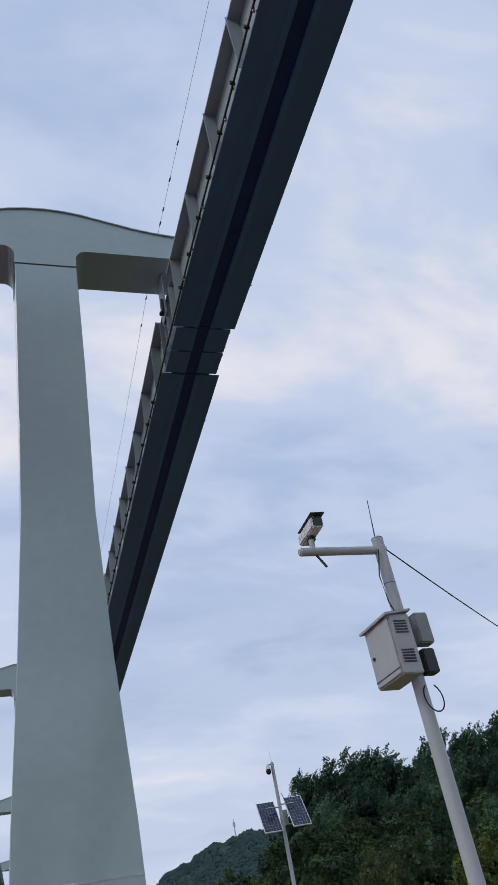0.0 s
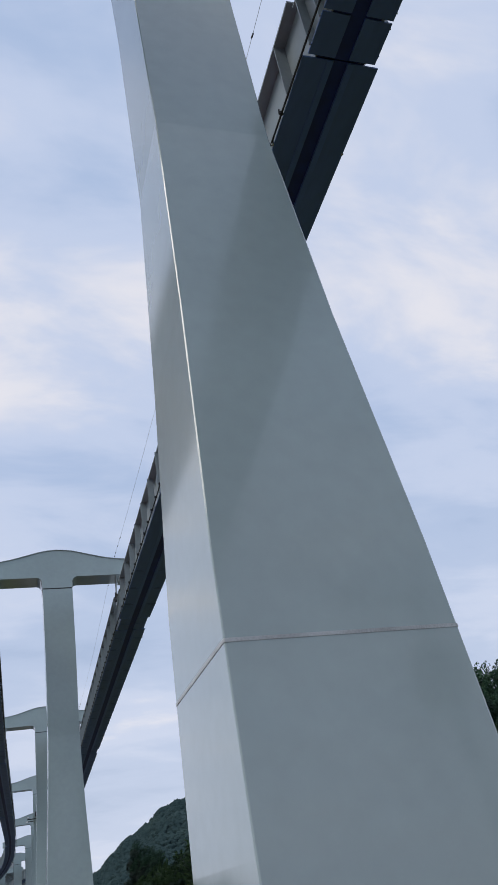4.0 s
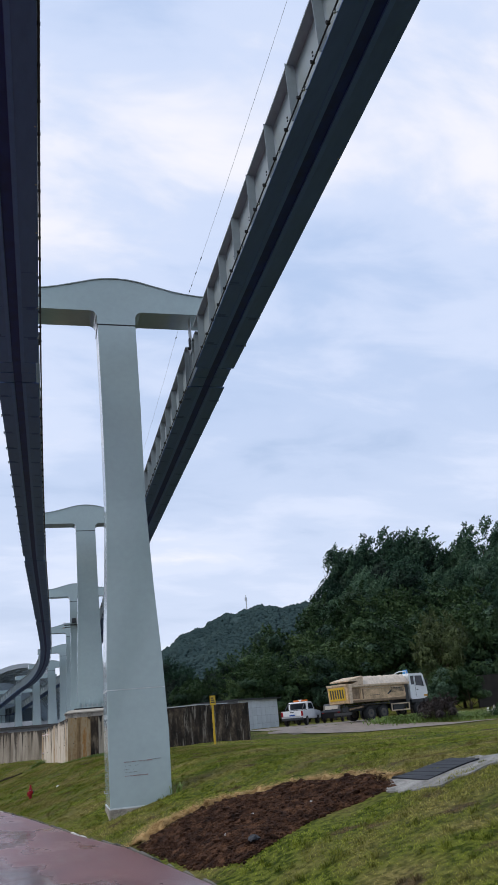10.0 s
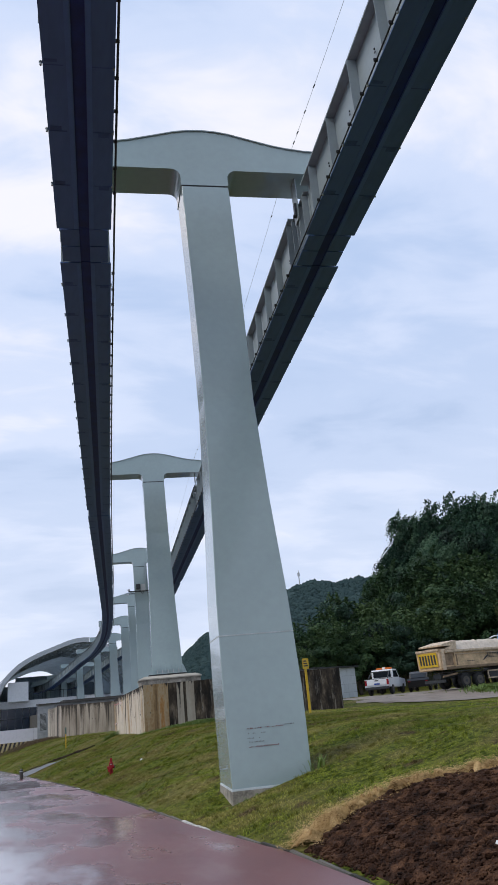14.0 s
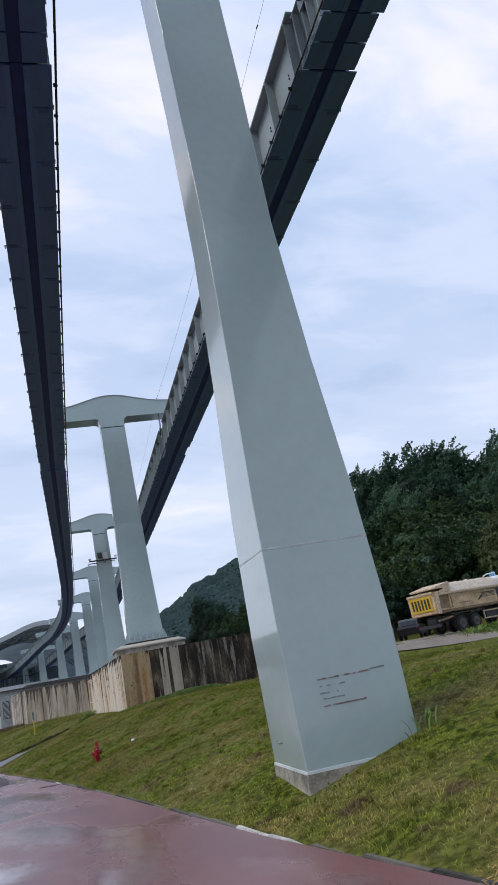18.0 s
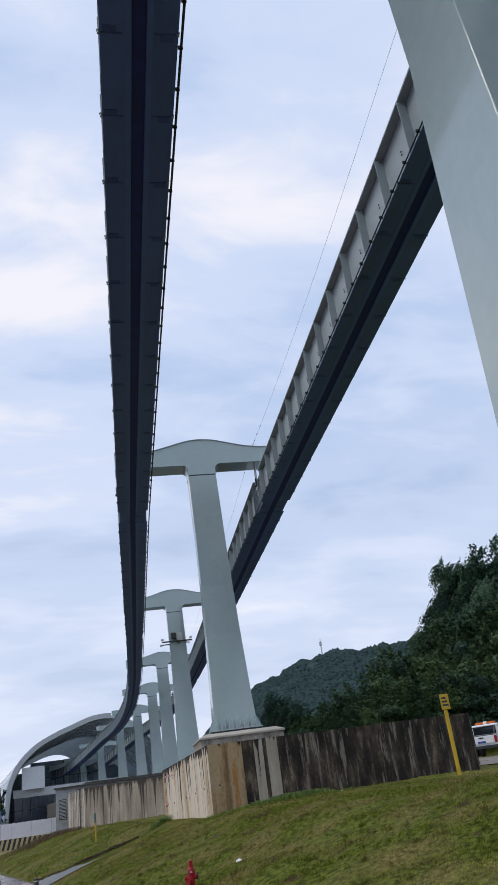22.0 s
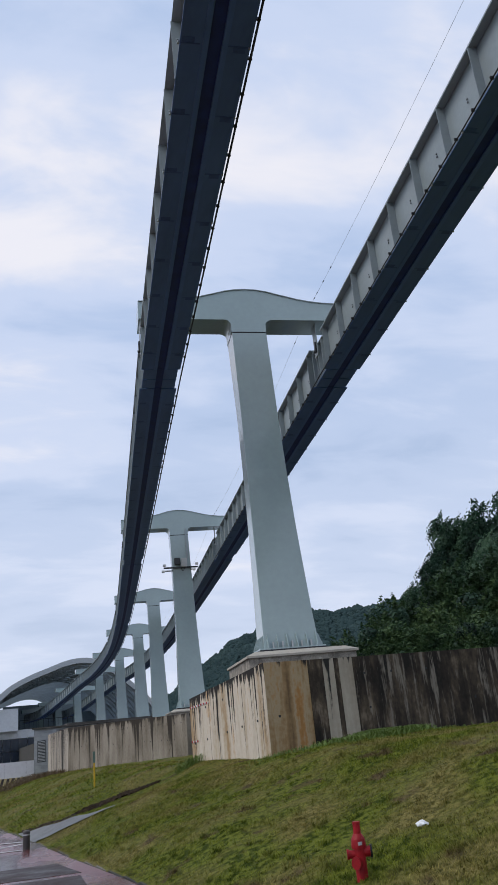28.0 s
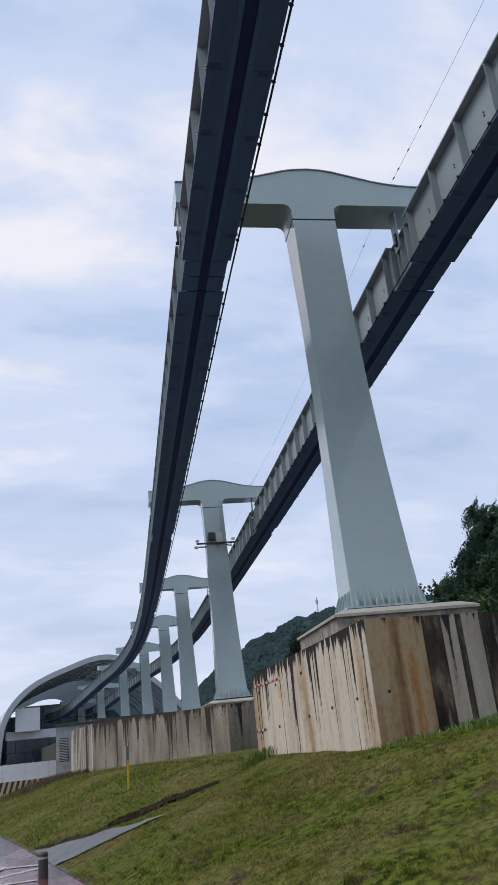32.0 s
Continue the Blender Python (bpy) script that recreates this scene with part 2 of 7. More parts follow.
def turf(name, gain, blade=False):
    """Matted mown turf: fresh, yellowing and brown patches at several scales."""
    m = bpy.data.materials.new(name)
    m.use_nodes = True
    n, l = m.node_tree.nodes, m.node_tree.links
    b = n["Principled BSDF"]
    b.inputs["Roughness"].default_value = 0.8
    b.inputs["Specular IOR Level"].default_value = 0.04
    geo = n.new("ShaderNodeNewGeometry")

    def noisy(scale, detail, loc):
        mp = n.new("ShaderNodeMapping"); mp.inputs["Location"].default_value = (loc, loc * 0.6, 0)
        t = n.new("ShaderNodeTexNoise"); t.inputs["Scale"].default_value = scale; t.inputs["Detail"].default_value = detail
        l.new(geo.outputs["Position"], mp.inputs[0]); l.new(mp.outputs[0], t.inputs["Vector"])
        return t.outputs["Fac"]

    def blend(fac, lo, hi, a, c):
        r = n.new("ShaderNodeMapRange"); r.inputs[1].default_value = lo; r.inputs[2].default_value = hi
        l.new(fac, r.inputs[0])
        x = n.new("ShaderNodeMix"); x.data_type = "RGBA"
        l.new(r.outputs[0], x.inputs[0])
        for k, v in ((6, a), (7, c)):
            if isinstance(v, tuple):
                x.inputs[k].default_value = (*[q * gain for q in v], 1)
            else:
                l.new(v, x.inputs[k])
        return x.outputs[2]

    green = blend(noisy(9, 6, 0), 0.40, 0.58, (0.042, 0.062, 0.008), (0.165, 0.188, 0.030))
    dry = blend(noisy(12, 6, 7), 0.38, 0.62, (0.096, 0.088, 0.024), (0.265, 0.228, 0.080))
    brown = blend(noisy(14, 3, 3), 0.4, 0.62, (0.055, 0.044, 0.022), (0.150, 0.110, 0.055))
    c = blend(noisy(0.65, 5, 2), 0.43, 0.64, green, dry)
    c = blend(noisy(1.3, 5, 11), 0.60, 0.68, c, brown)
    l.new(c, b.inputs["Base Color"])
    if blade:
        tr = n.new("ShaderNodeBsdfTranslucent"); l.new(c, tr.inputs["Color"])
        ms = n.new("ShaderNodeMixShader"); ms.inputs[0].default_value = 0.4
        l.new(b.outputs[0], ms.inputs[1]); l.new(tr.outputs[0], ms.inputs[2]); l.new(ms.outputs[0], n["Material Output"].inputs[0])
        return m
    bn = noisy(24, 6, 5)
    bp = n.new("ShaderNodeBump"); bp.inputs["Strength"].default_value = 0.8; bp.inputs["Distance"].default_value = 0.03
    l.new(bn, bp.inputs["Height"]); l.new(bp.outputs[0], b.inputs["Normal"])
    return m


# lower gain paints the shaded gaps beneath the blades into the sheet
GRASS = turf("grass_sheet", 0.74)
BLADE = turf("grass_blades", 1.32, True)
# the same turf colours at a higher gain
BLADE_BRIGHT = turf("brighter_blades", 2.0, True)

# ---- helpers for meshes ----
def mesh_from(name, verts, faces, mat, smooth=False):
    me = bpy.data.meshes.new(name)
    me.from_pydata([tuple(v) for v in verts], [], [tuple(f) for f in faces])
    me.materials.append(mat)
    if smooth:
        me.polygons.foreach_set("use_smooth", [True] * len(me.polygons))
    me.update()
    return me


def part_mesh(name, me, parent, label="", m=None, kind=""):
    ob = new(name, me)
    ob.parent = parent
    if m is not None:
        ob.matrix_local = m
    return tagged(ob, label=label, kind=kind)


def part(name, bm, mat, parent, label="", m=None, smooth=False):
    bmesh.ops.recalc_face_normals(bm, faces=bm.faces)
    me = bpy.data.meshes.new(name)
    bm.to_mesh(me)
    bm.free()
    me.materials.append(mat)
    if smooth:
        me.polygons.foreach_set("use_smooth", [True] * len(me.polygons))
    return part_mesh(name, me, parent, label, m)


def thing(name, m, label, category, group="", kind=""):
    ob = new(name)
    ob.matrix_basis = m
    ob.empty_display_size = 0.3
    return tagged(ob, label, category, group, kind)


def box(bm, x0, x1, y0, y1, z0, z1, bevel=0.0, m=None):
    r = bmesh.ops.create_cube(bm, size=1.0, matrix=Matrix.LocRotScale(((x0 + x1) / 2, (y0 + y1) / 2, (z0 + z1) / 2), None, (x1 - x0, y1 - y0, z1 - z0)))
    vs = r["verts"]
    if bevel:
        es = list({e for v in vs for e in v.link_edges})
        b = bmesh.ops.bevel(bm, geom=es, offset=bevel, segments=2, affect="EDGES", clamp_overlap=True)
        vs = list({v for f in b["faces"] for v in f.verts} | {v for v in vs if v.is_valid})
    if m is not None:
        bmesh.ops.transform(bm, matrix=m, verts=[v for v in vs if v.is_valid])
    return vs


def cyl(bm, p, q, r0, r1=None, n=12):
    p, q = Vector(p), Vector(q)
    d = q - p
    m = Matrix.Translation((p + q) / 2) @ d.to_track_quat("Z", "Y").to_matrix().to_4x4()
    return bmesh.ops.create_cone(bm, cap_ends=True, segments=n, radius1=r0, radius2=r0 if r1 is None else r1, depth=d.length, matrix=m)["verts"]


def boxm(*a, **k):
    bm = bmesh.new()
    box(bm, *a, **k)
    return bm


def cylm(*a, **k):
    bm = bmesh.new()
    cyl(bm, *a, **k)
    return bm


def prism(poly, y0, y1):
    """A closed outline in x and z, pushed from y0 to y1."""
    bm = bmesh.new()
    a = [bm.verts.new((x, y0, z)) for x, z in poly]
    b = [bm.verts.new((x, y1, z)) for x, z in poly]
    bm.faces.new(a)
    bm.faces.new(b[::-1])
    for i in range(len(poly)):
        j = (i + 1) % len(poly)
        bm.faces.new((a[j], a[i], b[i], b[j]))
    return bm


def tube(points, r, n=6):
    """A round bar along a line of points."""
    bm = bmesh.new()
    rings = []
    pts = [Vector(p) for p in points]
    for i, p in enumerate(pts):
        d = (pts[min(i + 1, len(pts) - 1)] - pts[max(i - 1, 0)]).normalized()
        q = d.to_track_quat("Z", "Y")
        rings.append([bm.verts.new(p + q @ Vector((r * math.cos(2 * math.pi * k / n), r * math.sin(2 * math.pi * k / n), 0))) for k in range(n)])
    for a, b in zip(rings, rings[1:]):
        for k in range(n):
            bm.faces.new((a[k], a[(k + 1) % n], b[(k + 1) % n], b[k]))
    bm.faces.new(rings[0][::-1])
    bm.faces.new(rings[-1])
    return bm


def table(x, rows):
    xs = [r[0] for r in rows]
    return float(np.interp(x, xs, [r[1] for r in rows]))


# ---- the ground ----
EDGE = [(-400, 3.7), (15, 3.55), (22, 3.5), (26, 3.1), (34, 2.65), (40, 2.15), (46, 1.55), (50, 1.1), (56, 0.5), (64, -0.4), (80, -2.3), (100, -4.4), (107, -3.4), (113, 1.6), (200, 2.0), (600, 2.0)]
LEVEL = [(-400, 1.5), (-30, 1.15), (0, 1.0), (16, 0.85), (27, 0.55), (47, 0.45), (60, 0.25), (75, -0.1), (97, -0.9), (130, -1.6), (200, -2.2), (600, -3)]
RISE = [(-99, 0), (0, 0.0), (0.3, 0.05), (1.2, 0.26), (2.3, 0.43), (3.0, 0.54), (4.6, 0.83), (5.6, 0.93), (8.0, 1.0), (900, 1.0)]


def road_z(x, y):
    return -0.0255 * np.clip(y, -60, 220) - 0.0209 * np.clip(x, -30, 8) - 0.02


def ground_z(x, y):
    x, y = np.asarray(x, float), np.asarray(y, float)
    e = np.interp(y, *zip(*EDGE))
    ze = road_z(e, y)
    lev = np.interp(y, *zip(*LEVEL))
    far = np.clip((x - 12) / 10, 0, 1)
    lev = lev * (1 - far) + far * np.maximum(lev, 0.62)
    k = np.interp(x - e, *zip(*RISE))
    z = np.where(x < e, road_z(x, y), ze + (lev - ze) * k)
    z = z - 0.06 * np.clip((e + 0.12 - x) / 0.3, 0, 1)
    lump = 0.05 * np.sin(x * 1.3 + 0.7 * np.sin(y * 0.6)) * np.sin(y * 0.9 + x * 0.3) + 0.02 * np.sin(x * 4.1 + y * 1.7) * np.sin(y * 3.3 - x)
    z = z + lump * np.clip((x - e) / 1.5, 0, 1) * np.clip(1.2 - (x - 18) / 10, 0.2, 1)
    z = z - 0.09 * np.exp(-((x - 4.2) ** 2 / 0.7 + (y - 26.75) ** 2 / 0.5))
    # the lawn sinks towards the yard, whose apron climbs again
    ease = lambda q: q * q * (3 - 2 * q)
    z = z - 0.58 * ease(np.clip((x - 13) / 10, 0, 1)) * ease(np.clip((50 - x) / 8, 0, 1)) * ease(np.clip((y - 20) / 28, 0, 1)) * ease(np.clip((64 - y) / 8, 0, 1))
    # the wooded knoll behind the yard
    z = z + 14 * np.clip(1 - np.hypot((x - 112) / 85, (y - 165) / 80), 0, 1) ** 0.8
    return z


def gz(x, y):
    return float(ground_z(x, y))


def sheet(name, xs, ys, fz, mat, parent=None, keep=None, skirt=None):
    X, Y = np.meshgrid(xs, ys)
    Z = fz(X, Y)
    v = np.stack([X.ravel(), Y.ravel(), Z.ravel()], 1)
    nx, ny = len(xs), len(ys)
    i = np.arange((ny - 1) * (nx - 1))
    a = (i // (nx - 1)) * nx + i % (nx - 1)
    f = np.stack([a, a + 1, a + nx + 1, a + nx], 1)
    if keep is not None:
        c = v[f].mean(1)
        f = f[keep(c[:, 0], c[:, 1])]
    me = mesh_from(name, v.tolist(), f.tolist(), mat, smooth=True)
    return new(name, me)


def steps(*spans):
    out = [spans[0][0]]
    for a, b, d in spans:
        k = max(1, round((b - a) / d))
        out += [a + (b - a) * (i + 1) / k for i in range(k)]
    return out


gx = steps((-1500, -200, 260), (-200, -40, 40), (-40, -6, 4), (-6, 16, 0.3), (16, 60, 1.6), (60, 240, 9), (240, 2400, 240))
gy = steps((-900, -120, 200), (-120, -16, 8), (-16, 64, 0.4), (64, 130, 1.5), (130, 300, 8), (300, 2600, 240))
ground = sheet("ground", gx, gy, ground_z, GRASS)
tagged(ground, "patchy mown grass bank with yellowing tufts", "grass", kind="structure")

# ---- the suspended railway: its line ----
# front of each pier at its neck: x, y, z; and the z of its foot
PIERS = [(-2.3, -53.6, 13.1, 0.7), (-0.14, -26.5, 13.50, 0.6), (2.05, 0.76, 14.22, -0.16), (4.68, 27.45, 14.04, -0.52), (7.71, 54.52, 13.95, 3.02), (10.87, 81.9, 13.8, 2.65),
         (13.94, 109.2, 13.65, 2.6), (15.5, 129.2, 13.1, 2.6), (15.73, 147.9, 12.45, 2.6), (14.82, 166.1, 12.0, 2.6), (12.69, 183.4, 10.5, 2.6), (10.26, 199.6, 9.1, 2.6), (7.4, 216.0, 8.8, 2.6)]


def smooth_line(pts, n=24):
    """Points along a curve through the given ones."""
    p = [Vector(q) for q in pts]
    p = [p[0] * 2 - p[1]] + p + [p[-1] * 2 - p[-2]]
    out = []
    for i in range(1, len(p) - 2):
        a, b, c, d = p[i - 1:i + 3]
        for k in range(n):
            t = k / n
            out.append(0.5 * (2 * b + (c - a) * t + (2 * a - 5 * b + 4 * c - d) * t * t + (3 * b - a - 3 * c + d) * t ** 3))
    out.append(p[-2])
    return out


_pts = np.array(smooth_line([q[:3] for q in PIERS]))
_arc = np.concatenate([[0], np.cumsum(np.hypot(*np.diff(_pts[:, :2], axis=0).T))])
PIER_AT = [float(_arc[i * 24]) for i in range(len(PIERS))]


def on_line(a):
    """Place and heading (radians from +y to +x) on the line at a metres."""
    p = [float(np.interp(a, _arc, _pts[:, k])) for k in range(3)]
    q = [float(np.interp(a + 0.6, _arc, _pts[:, k])) - float(np.interp(a - 0.6, _arc, _pts[:, k])) for k in range(2)]
    return Vector(p), math.atan2(q[0], q[1])


def line_pose(a, side=0.0, up=0.0):
    p, h = on_line(a)
    return Matrix.Translation(p) @ Matrix.Rotation(-h, 4, "Z") @ Matrix.Translation((side, 0, up))


def sweep(profile, stations, side=lambda a: 0.0):
    """A closed outline (side, up) carried along stations of the line."""
    bm = bmesh.new()
    rings = []
    for a in stations:
        m = line_pose(a, side(a))
        rings.append([bm.verts.new(m @ Vector((s, 0, u))) for s, u in profile])
    n = len(profile)
    for r, q in zip(rings, rings[1:]):
        for k in range(n):
            bm.faces.new((r[k], r[(k + 1) % n], q[(k + 1) % n], q[k]))
    bm.faces.new(rings[0][::-1])
    bm.faces.new(rings[-1])
    return bm


def rect(s0, s1, u0, u1):
    return [(s0, u0), (s1, u0), (s1, u1), (s0, u1)]


# beam section, from the beam's centre: bottom plates 1.38 m wide, webs 0.84 m apart
BOT, TOP, HALF, WEB, SLOT_HALF, PITCH = -1.63, -0.11, 0.645, 0.42, 0.12, 1.68
_b = bmesh.new()
box(_b, 0, HALF - WEB - 0.02, -0.007, 0.007, BOT + 0.03, TOP - 0.025)
STIFF = bpy.data.meshes.new("stiffener"); _b.to_mesh(STIFF); _b.free(); STIFF.materials.append(BEAM)
_b = bmesh.new()
cyl(_b, (0, 0, -0.035), (0, 0, 0.03), 0.022, n=8); cyl(_b, (0, 0, 0.03), (0, 0, 0.05), 0.034, n=6)
BOLT = bpy.data.meshes.new("bolt"); _b.to_mesh(BOLT); _b.free(); BOLT.materials.append(BEAM)
_b = bmesh.new()
box(_b, -0.055, 0.03, -0.02, 0.02, -0.03, 0.045, bevel=0.008)
CLAMP = bpy.data.meshes.new("clamp"); _b.to_mesh(CLAMP); _b.free(); CLAMP.materials.append(RUBBER)
_b = bmesh.new()
box(_b, SLOT_HALF + 0.14, HALF - 0.03, -0.012, 0.012, BOT - 0.006, BOT + 0.002)
box(_b, SLOT_HALF + 0.24, HALF - 0.06, 0.02, 0.14, BOT - 0.004, BOT + 0.002, bevel=0.0015)
SEAM = bpy.data.meshes.new("seam"); _b.to_mesh(SEAM); _b.free(); SEAM.materials.append(SOFFIT_MARK)
_b = bmesh.new()
cyl(_b, (-0.006, 0, 0), (0.012, 0, 0), 0.022, n=8)
HOLE = bpy.data.meshes.new("drain_hole"); _b.to_mesh(HOLE); _b.free(); HOLE.materials.append(RUBBER)


def beam(c0, c1, a0, a1, near, left):
    """One span of hollow steel track beam, open along its underside."""
    k = 1 if a1 < PIER_AT[5] + 3 else 7
    st = [a0 + (a1 - a0) * i / k for i in range(k + 1)]
    at = lambda a: c0 + (c1 - c0) * (a - a0) / (a1 - a0)
    root = thing("track_beam", line_pose(a0, c0, BOT), "grey steel suspended track beam with ribbed sides and a dark slot below", "track beam", "spans of the suspended railway")
    inv = root.matrix_basis.inverted()

    def p(name, prof, mat, label=""):
        bm = sweep(prof, st, at)
        bm.transform(inv)
        return part(name, bm, mat, root, label)

    for s in (-1, 1):
        p("bottom_plate", rect(min(s * SLOT_HALF, s * HALF), max(s * SLOT_HALF, s * HALF), BOT, BOT + 0.03), SOFFIT, "underside plate with shade put into its colour")
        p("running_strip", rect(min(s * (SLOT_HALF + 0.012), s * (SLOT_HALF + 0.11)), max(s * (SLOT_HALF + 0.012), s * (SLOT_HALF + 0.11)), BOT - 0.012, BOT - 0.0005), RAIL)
        p("web", rect(s * WEB - 0.008, s * WEB + 0.008, BOT + 0.031, TOP - 0.026), BEAM)
    p("top_plate", rect(-HALF + 0.01, HALF - 0.01, TOP - 0.025, TOP + 0.02), BEAM)
    # sheet close above the slot, its colour standing in for the dark hollow
    p("slot_shade_sheet", rect(-WEB + 0.03, WEB - 0.03, BOT + 0.036, BOT + 0.06), SLOT, "dark blue sheet standing in for the slot's shaded hollow")
    n = int((a1 - a0 - 0.5) / PITCH)
    off = ((a1 - a0) - n * PITCH) / 2
    for i in range(n + 1):
        m = inv @ line_pose(a0 + off + i * PITCH, at(a0 + off + i * PITCH))
        for s in (1, -1):
            turn = Matrix.Identity(4) if s > 0 else Matrix.Rotation(math.pi, 4, "Z")
            part_mesh("stiffener", STIFF, root, m=m @ turn @ Matrix.Translation((WEB + 0.009, 0, 0)))
        if near and i < n:
            q = inv @ line_pose(a0 + off + (i + 0.5) * PITCH, at(a0 + off + (i + 0.5) * PITCH))
            for s in (1, -1):
                turn = Matrix.Identity(4) if s > 0 else Matrix.Rotation(math.pi, 4, "Z")
                part_mesh("bolt", BOLT, root, m=q @ Matrix.Translation((s * (HALF + 0.006), 0, BOT + 0.005)))
                part_mesh("seam", SEAM, root, m=q @ turn)
                for dz in (0.0, 0.085):
                    part_mesh("drain_hole", HOLE, root, m=q @ turn @ Matrix.Translation((WEB + 0.01, 0.12, BOT + 0.72 + dz)))
    # the cable along the inner lower edge
    ci = HALF + 0.075 if left else -(HALF + 0.02)
    run = [a0 - 0.76 + (a1 - a0 + 1.52) * i / 40 for i in range(41)]
    pts = [inv @ (line_pose(a, at(a)) @ Vector((ci, 0, BOT + 0.02 - (0.012 * math.sin(i * 1.9)) ** 2))) for i, a in enumerate(run)]
    part("cable", tube(pts, 0.024 if left else 0.018), RUBBER, root, "black cable clipped to the beam's lower edge")
    if near:
        for i in range(2 * n):
            q = inv @ line_pose(a0 + off + (i + 0.3) * PITCH / 2, at(a0 + off + (i + 0.3) * PITCH / 2))
            part_mesh("clamp", CLAMP, root, m=q @ Matrix.Translation((ci, 0, BOT + 0.02)))
    return root


def link(c, a):
    """The short joint piece of a beam at a pier, with the hanger that holds it under the arm."""
    root = thing("beam_joint", line_pose(a, c, BOT), "grey steel beam joint hung from the pier's arm", "beam joint", "joints of the suspended railway")
    inv = root.matrix_basis.inverted()
    st = [a - 0.30, a + 1.16]
    hw = HALF - 0.075

    def p(name, prof, mat, s0=None):
        bm = sweep([(x + c, u) for x, u in prof], s0 or st)
        bm.transform(inv)
        return part(name, bm, mat, root)

    for s in (-1, 1):
        for q in (0, 1):
            e = [a - 0.27 + q * 0.72, a + 0.41 + q * 0.72]
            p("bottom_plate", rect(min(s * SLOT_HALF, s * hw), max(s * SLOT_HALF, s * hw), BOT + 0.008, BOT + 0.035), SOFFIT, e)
        p("web", rect(s * WEB - 0.012, s * WEB + 0.012, BOT + 0.036, TOP - 0.20), BEAM)
        for y in (-0.16, 0.30, 0.55, 1.0):
            part_mesh("stiffener", STIFF, root, m=inv @ line_pose(a + y, c) @ (Matrix.Identity(4) if s > 0 else Matrix.Rotation(math.pi, 4, "Z")) @ Matrix.Translation((WEB + 0.013, 0, 0)) @ Matrix.Diagonal((0.8, 1.6, 0.86, 1)) @ Matrix.Translation((0, 0, -0.25)))
        bm = boxm(s * 0.60 - 0.012, s * 0.60 + 0.012, 0.20, 0.62, TOP - 0.62, 0.50, bevel=0.004)
        bm.transform(inv @ line_pose(a, c))
        part("hanger_plate", bm, BEAM, root, "steel hanger plate")
        bm = boxm(s * 0.64 - 0.03, s * 0.64 + 0.03, 0.30, 0.42, TOP - 0.50, TOP - 0.10, bevel=0.01)
        bm.transform(inv @ line_pose(a, c))
        part("damper", bm, DARK, root, "dark damper")
        bm = bmesh.new()
        cyl(bm, (s * 0.57, 0.41, TOP - 0.46), (s * 0.70, 0.41, TOP - 0.46), 0.05, n=12)
        bm.transform(inv @ line_pose(a, c))
        part("pin", bm, DARK, root)
    p("top_plate", rect(-hw, hw, TOP - 0.20, TOP - 0.175), BEAM)
    # the same shade-coloured sheet across the joint's slot
    p("slot_shade_sheet", rect(-WEB + 0.03, WEB - 0.03, BOT + 0.040, BOT + 0.07), SLOT)
    return root


# ---- piers ----
PLINTH = material("stained_concrete", (0.33, 0.30, 0.25), 0.85, vary=0.4, scale=4, fine=30, bump=0.4)
# height below the neck: left edge, right edge, front, back
ROUND = 0.009
PROFILE_TALL = [(0.0, -0.605, 0.622, 0.0, 0.995), (-3.0, -0.521, 0.676, -0.104, 0.881), (-6.0, -0.467, 0.699, -0.167, 0.878), (-8.5, -0.509, 0.819, -0.318, 0.96), (-10.7, -0.58, 0.959, -0.497, 0.984), (-12.5, -0.595, 1.029, -0.633, 0.946), (-14.45, -0.572, 1.019, -0.757, 0.891)]
PROFILE_SHORT = [(0.0, -0.616, 0.618, 0.003, 0.999), (-3.0, -0.548, 0.72, 0.085, 0.849), (-5.0, -0.541, 0.799, 0.079, 0.771), (-7.0, -0.551, 0.883, -0.011, 0.729), (-8.6, -0.57, 0.961, -0.141, 0.728), (-9.6, -0.588, 1.01, -0.238, 0.739), (-10.3, -0.60, 1.055, -0.312, 0.75), (-10.7, -0.615, 1.09, -0.36, 0.77)]


def ring(l, r, f, b, c=ROUND):
    return [(l + c, f), (r - c, f), (r, f + c), (r, b - c), (r - c, b), (l + c, b), (l, b - c), (l, f + c)]


def column(rows):
    bm = bmesh.new()
    rings = [[bm.verts.new((x, y, z)) for x, y in ring(l, r, f, b)] for z, l, r, f, b in rows]
    for a, b in zip(rings, rings[1:]):
        for k in range(8):
            bm.faces.new((a[k], b[k], b[(k + 1) % 8], a[(k + 1) % 8]))
    bm.faces.new(rings[0])
    bm.faces.new(rings[-1][::-1])
    return bm


def refine(rows, n=4):
    z = np.array([r[0] for r in rows])
    zz = np.concatenate([np.linspace(a, b, n, endpoint=False) for a, b in zip(z, z[1:])] + [[z[-1]]])
    return [(float(q), *[float(np.interp(-q, -z, [r[k] for r in rows])) for k in range(1, 5)]) for q in zz]


def cut(rows, z0, z1):
    """The rows between two heights."""
    z = np.array([r[0] for r in rows])
    at = lambda q: (q, *[float(np.interp(-q, -z, [r[k] for r in rows])) for k in range(1, 5)])
    return [at(z0)] + [r for r in rows if z1 < r[0] < z0] + [at(z1)]


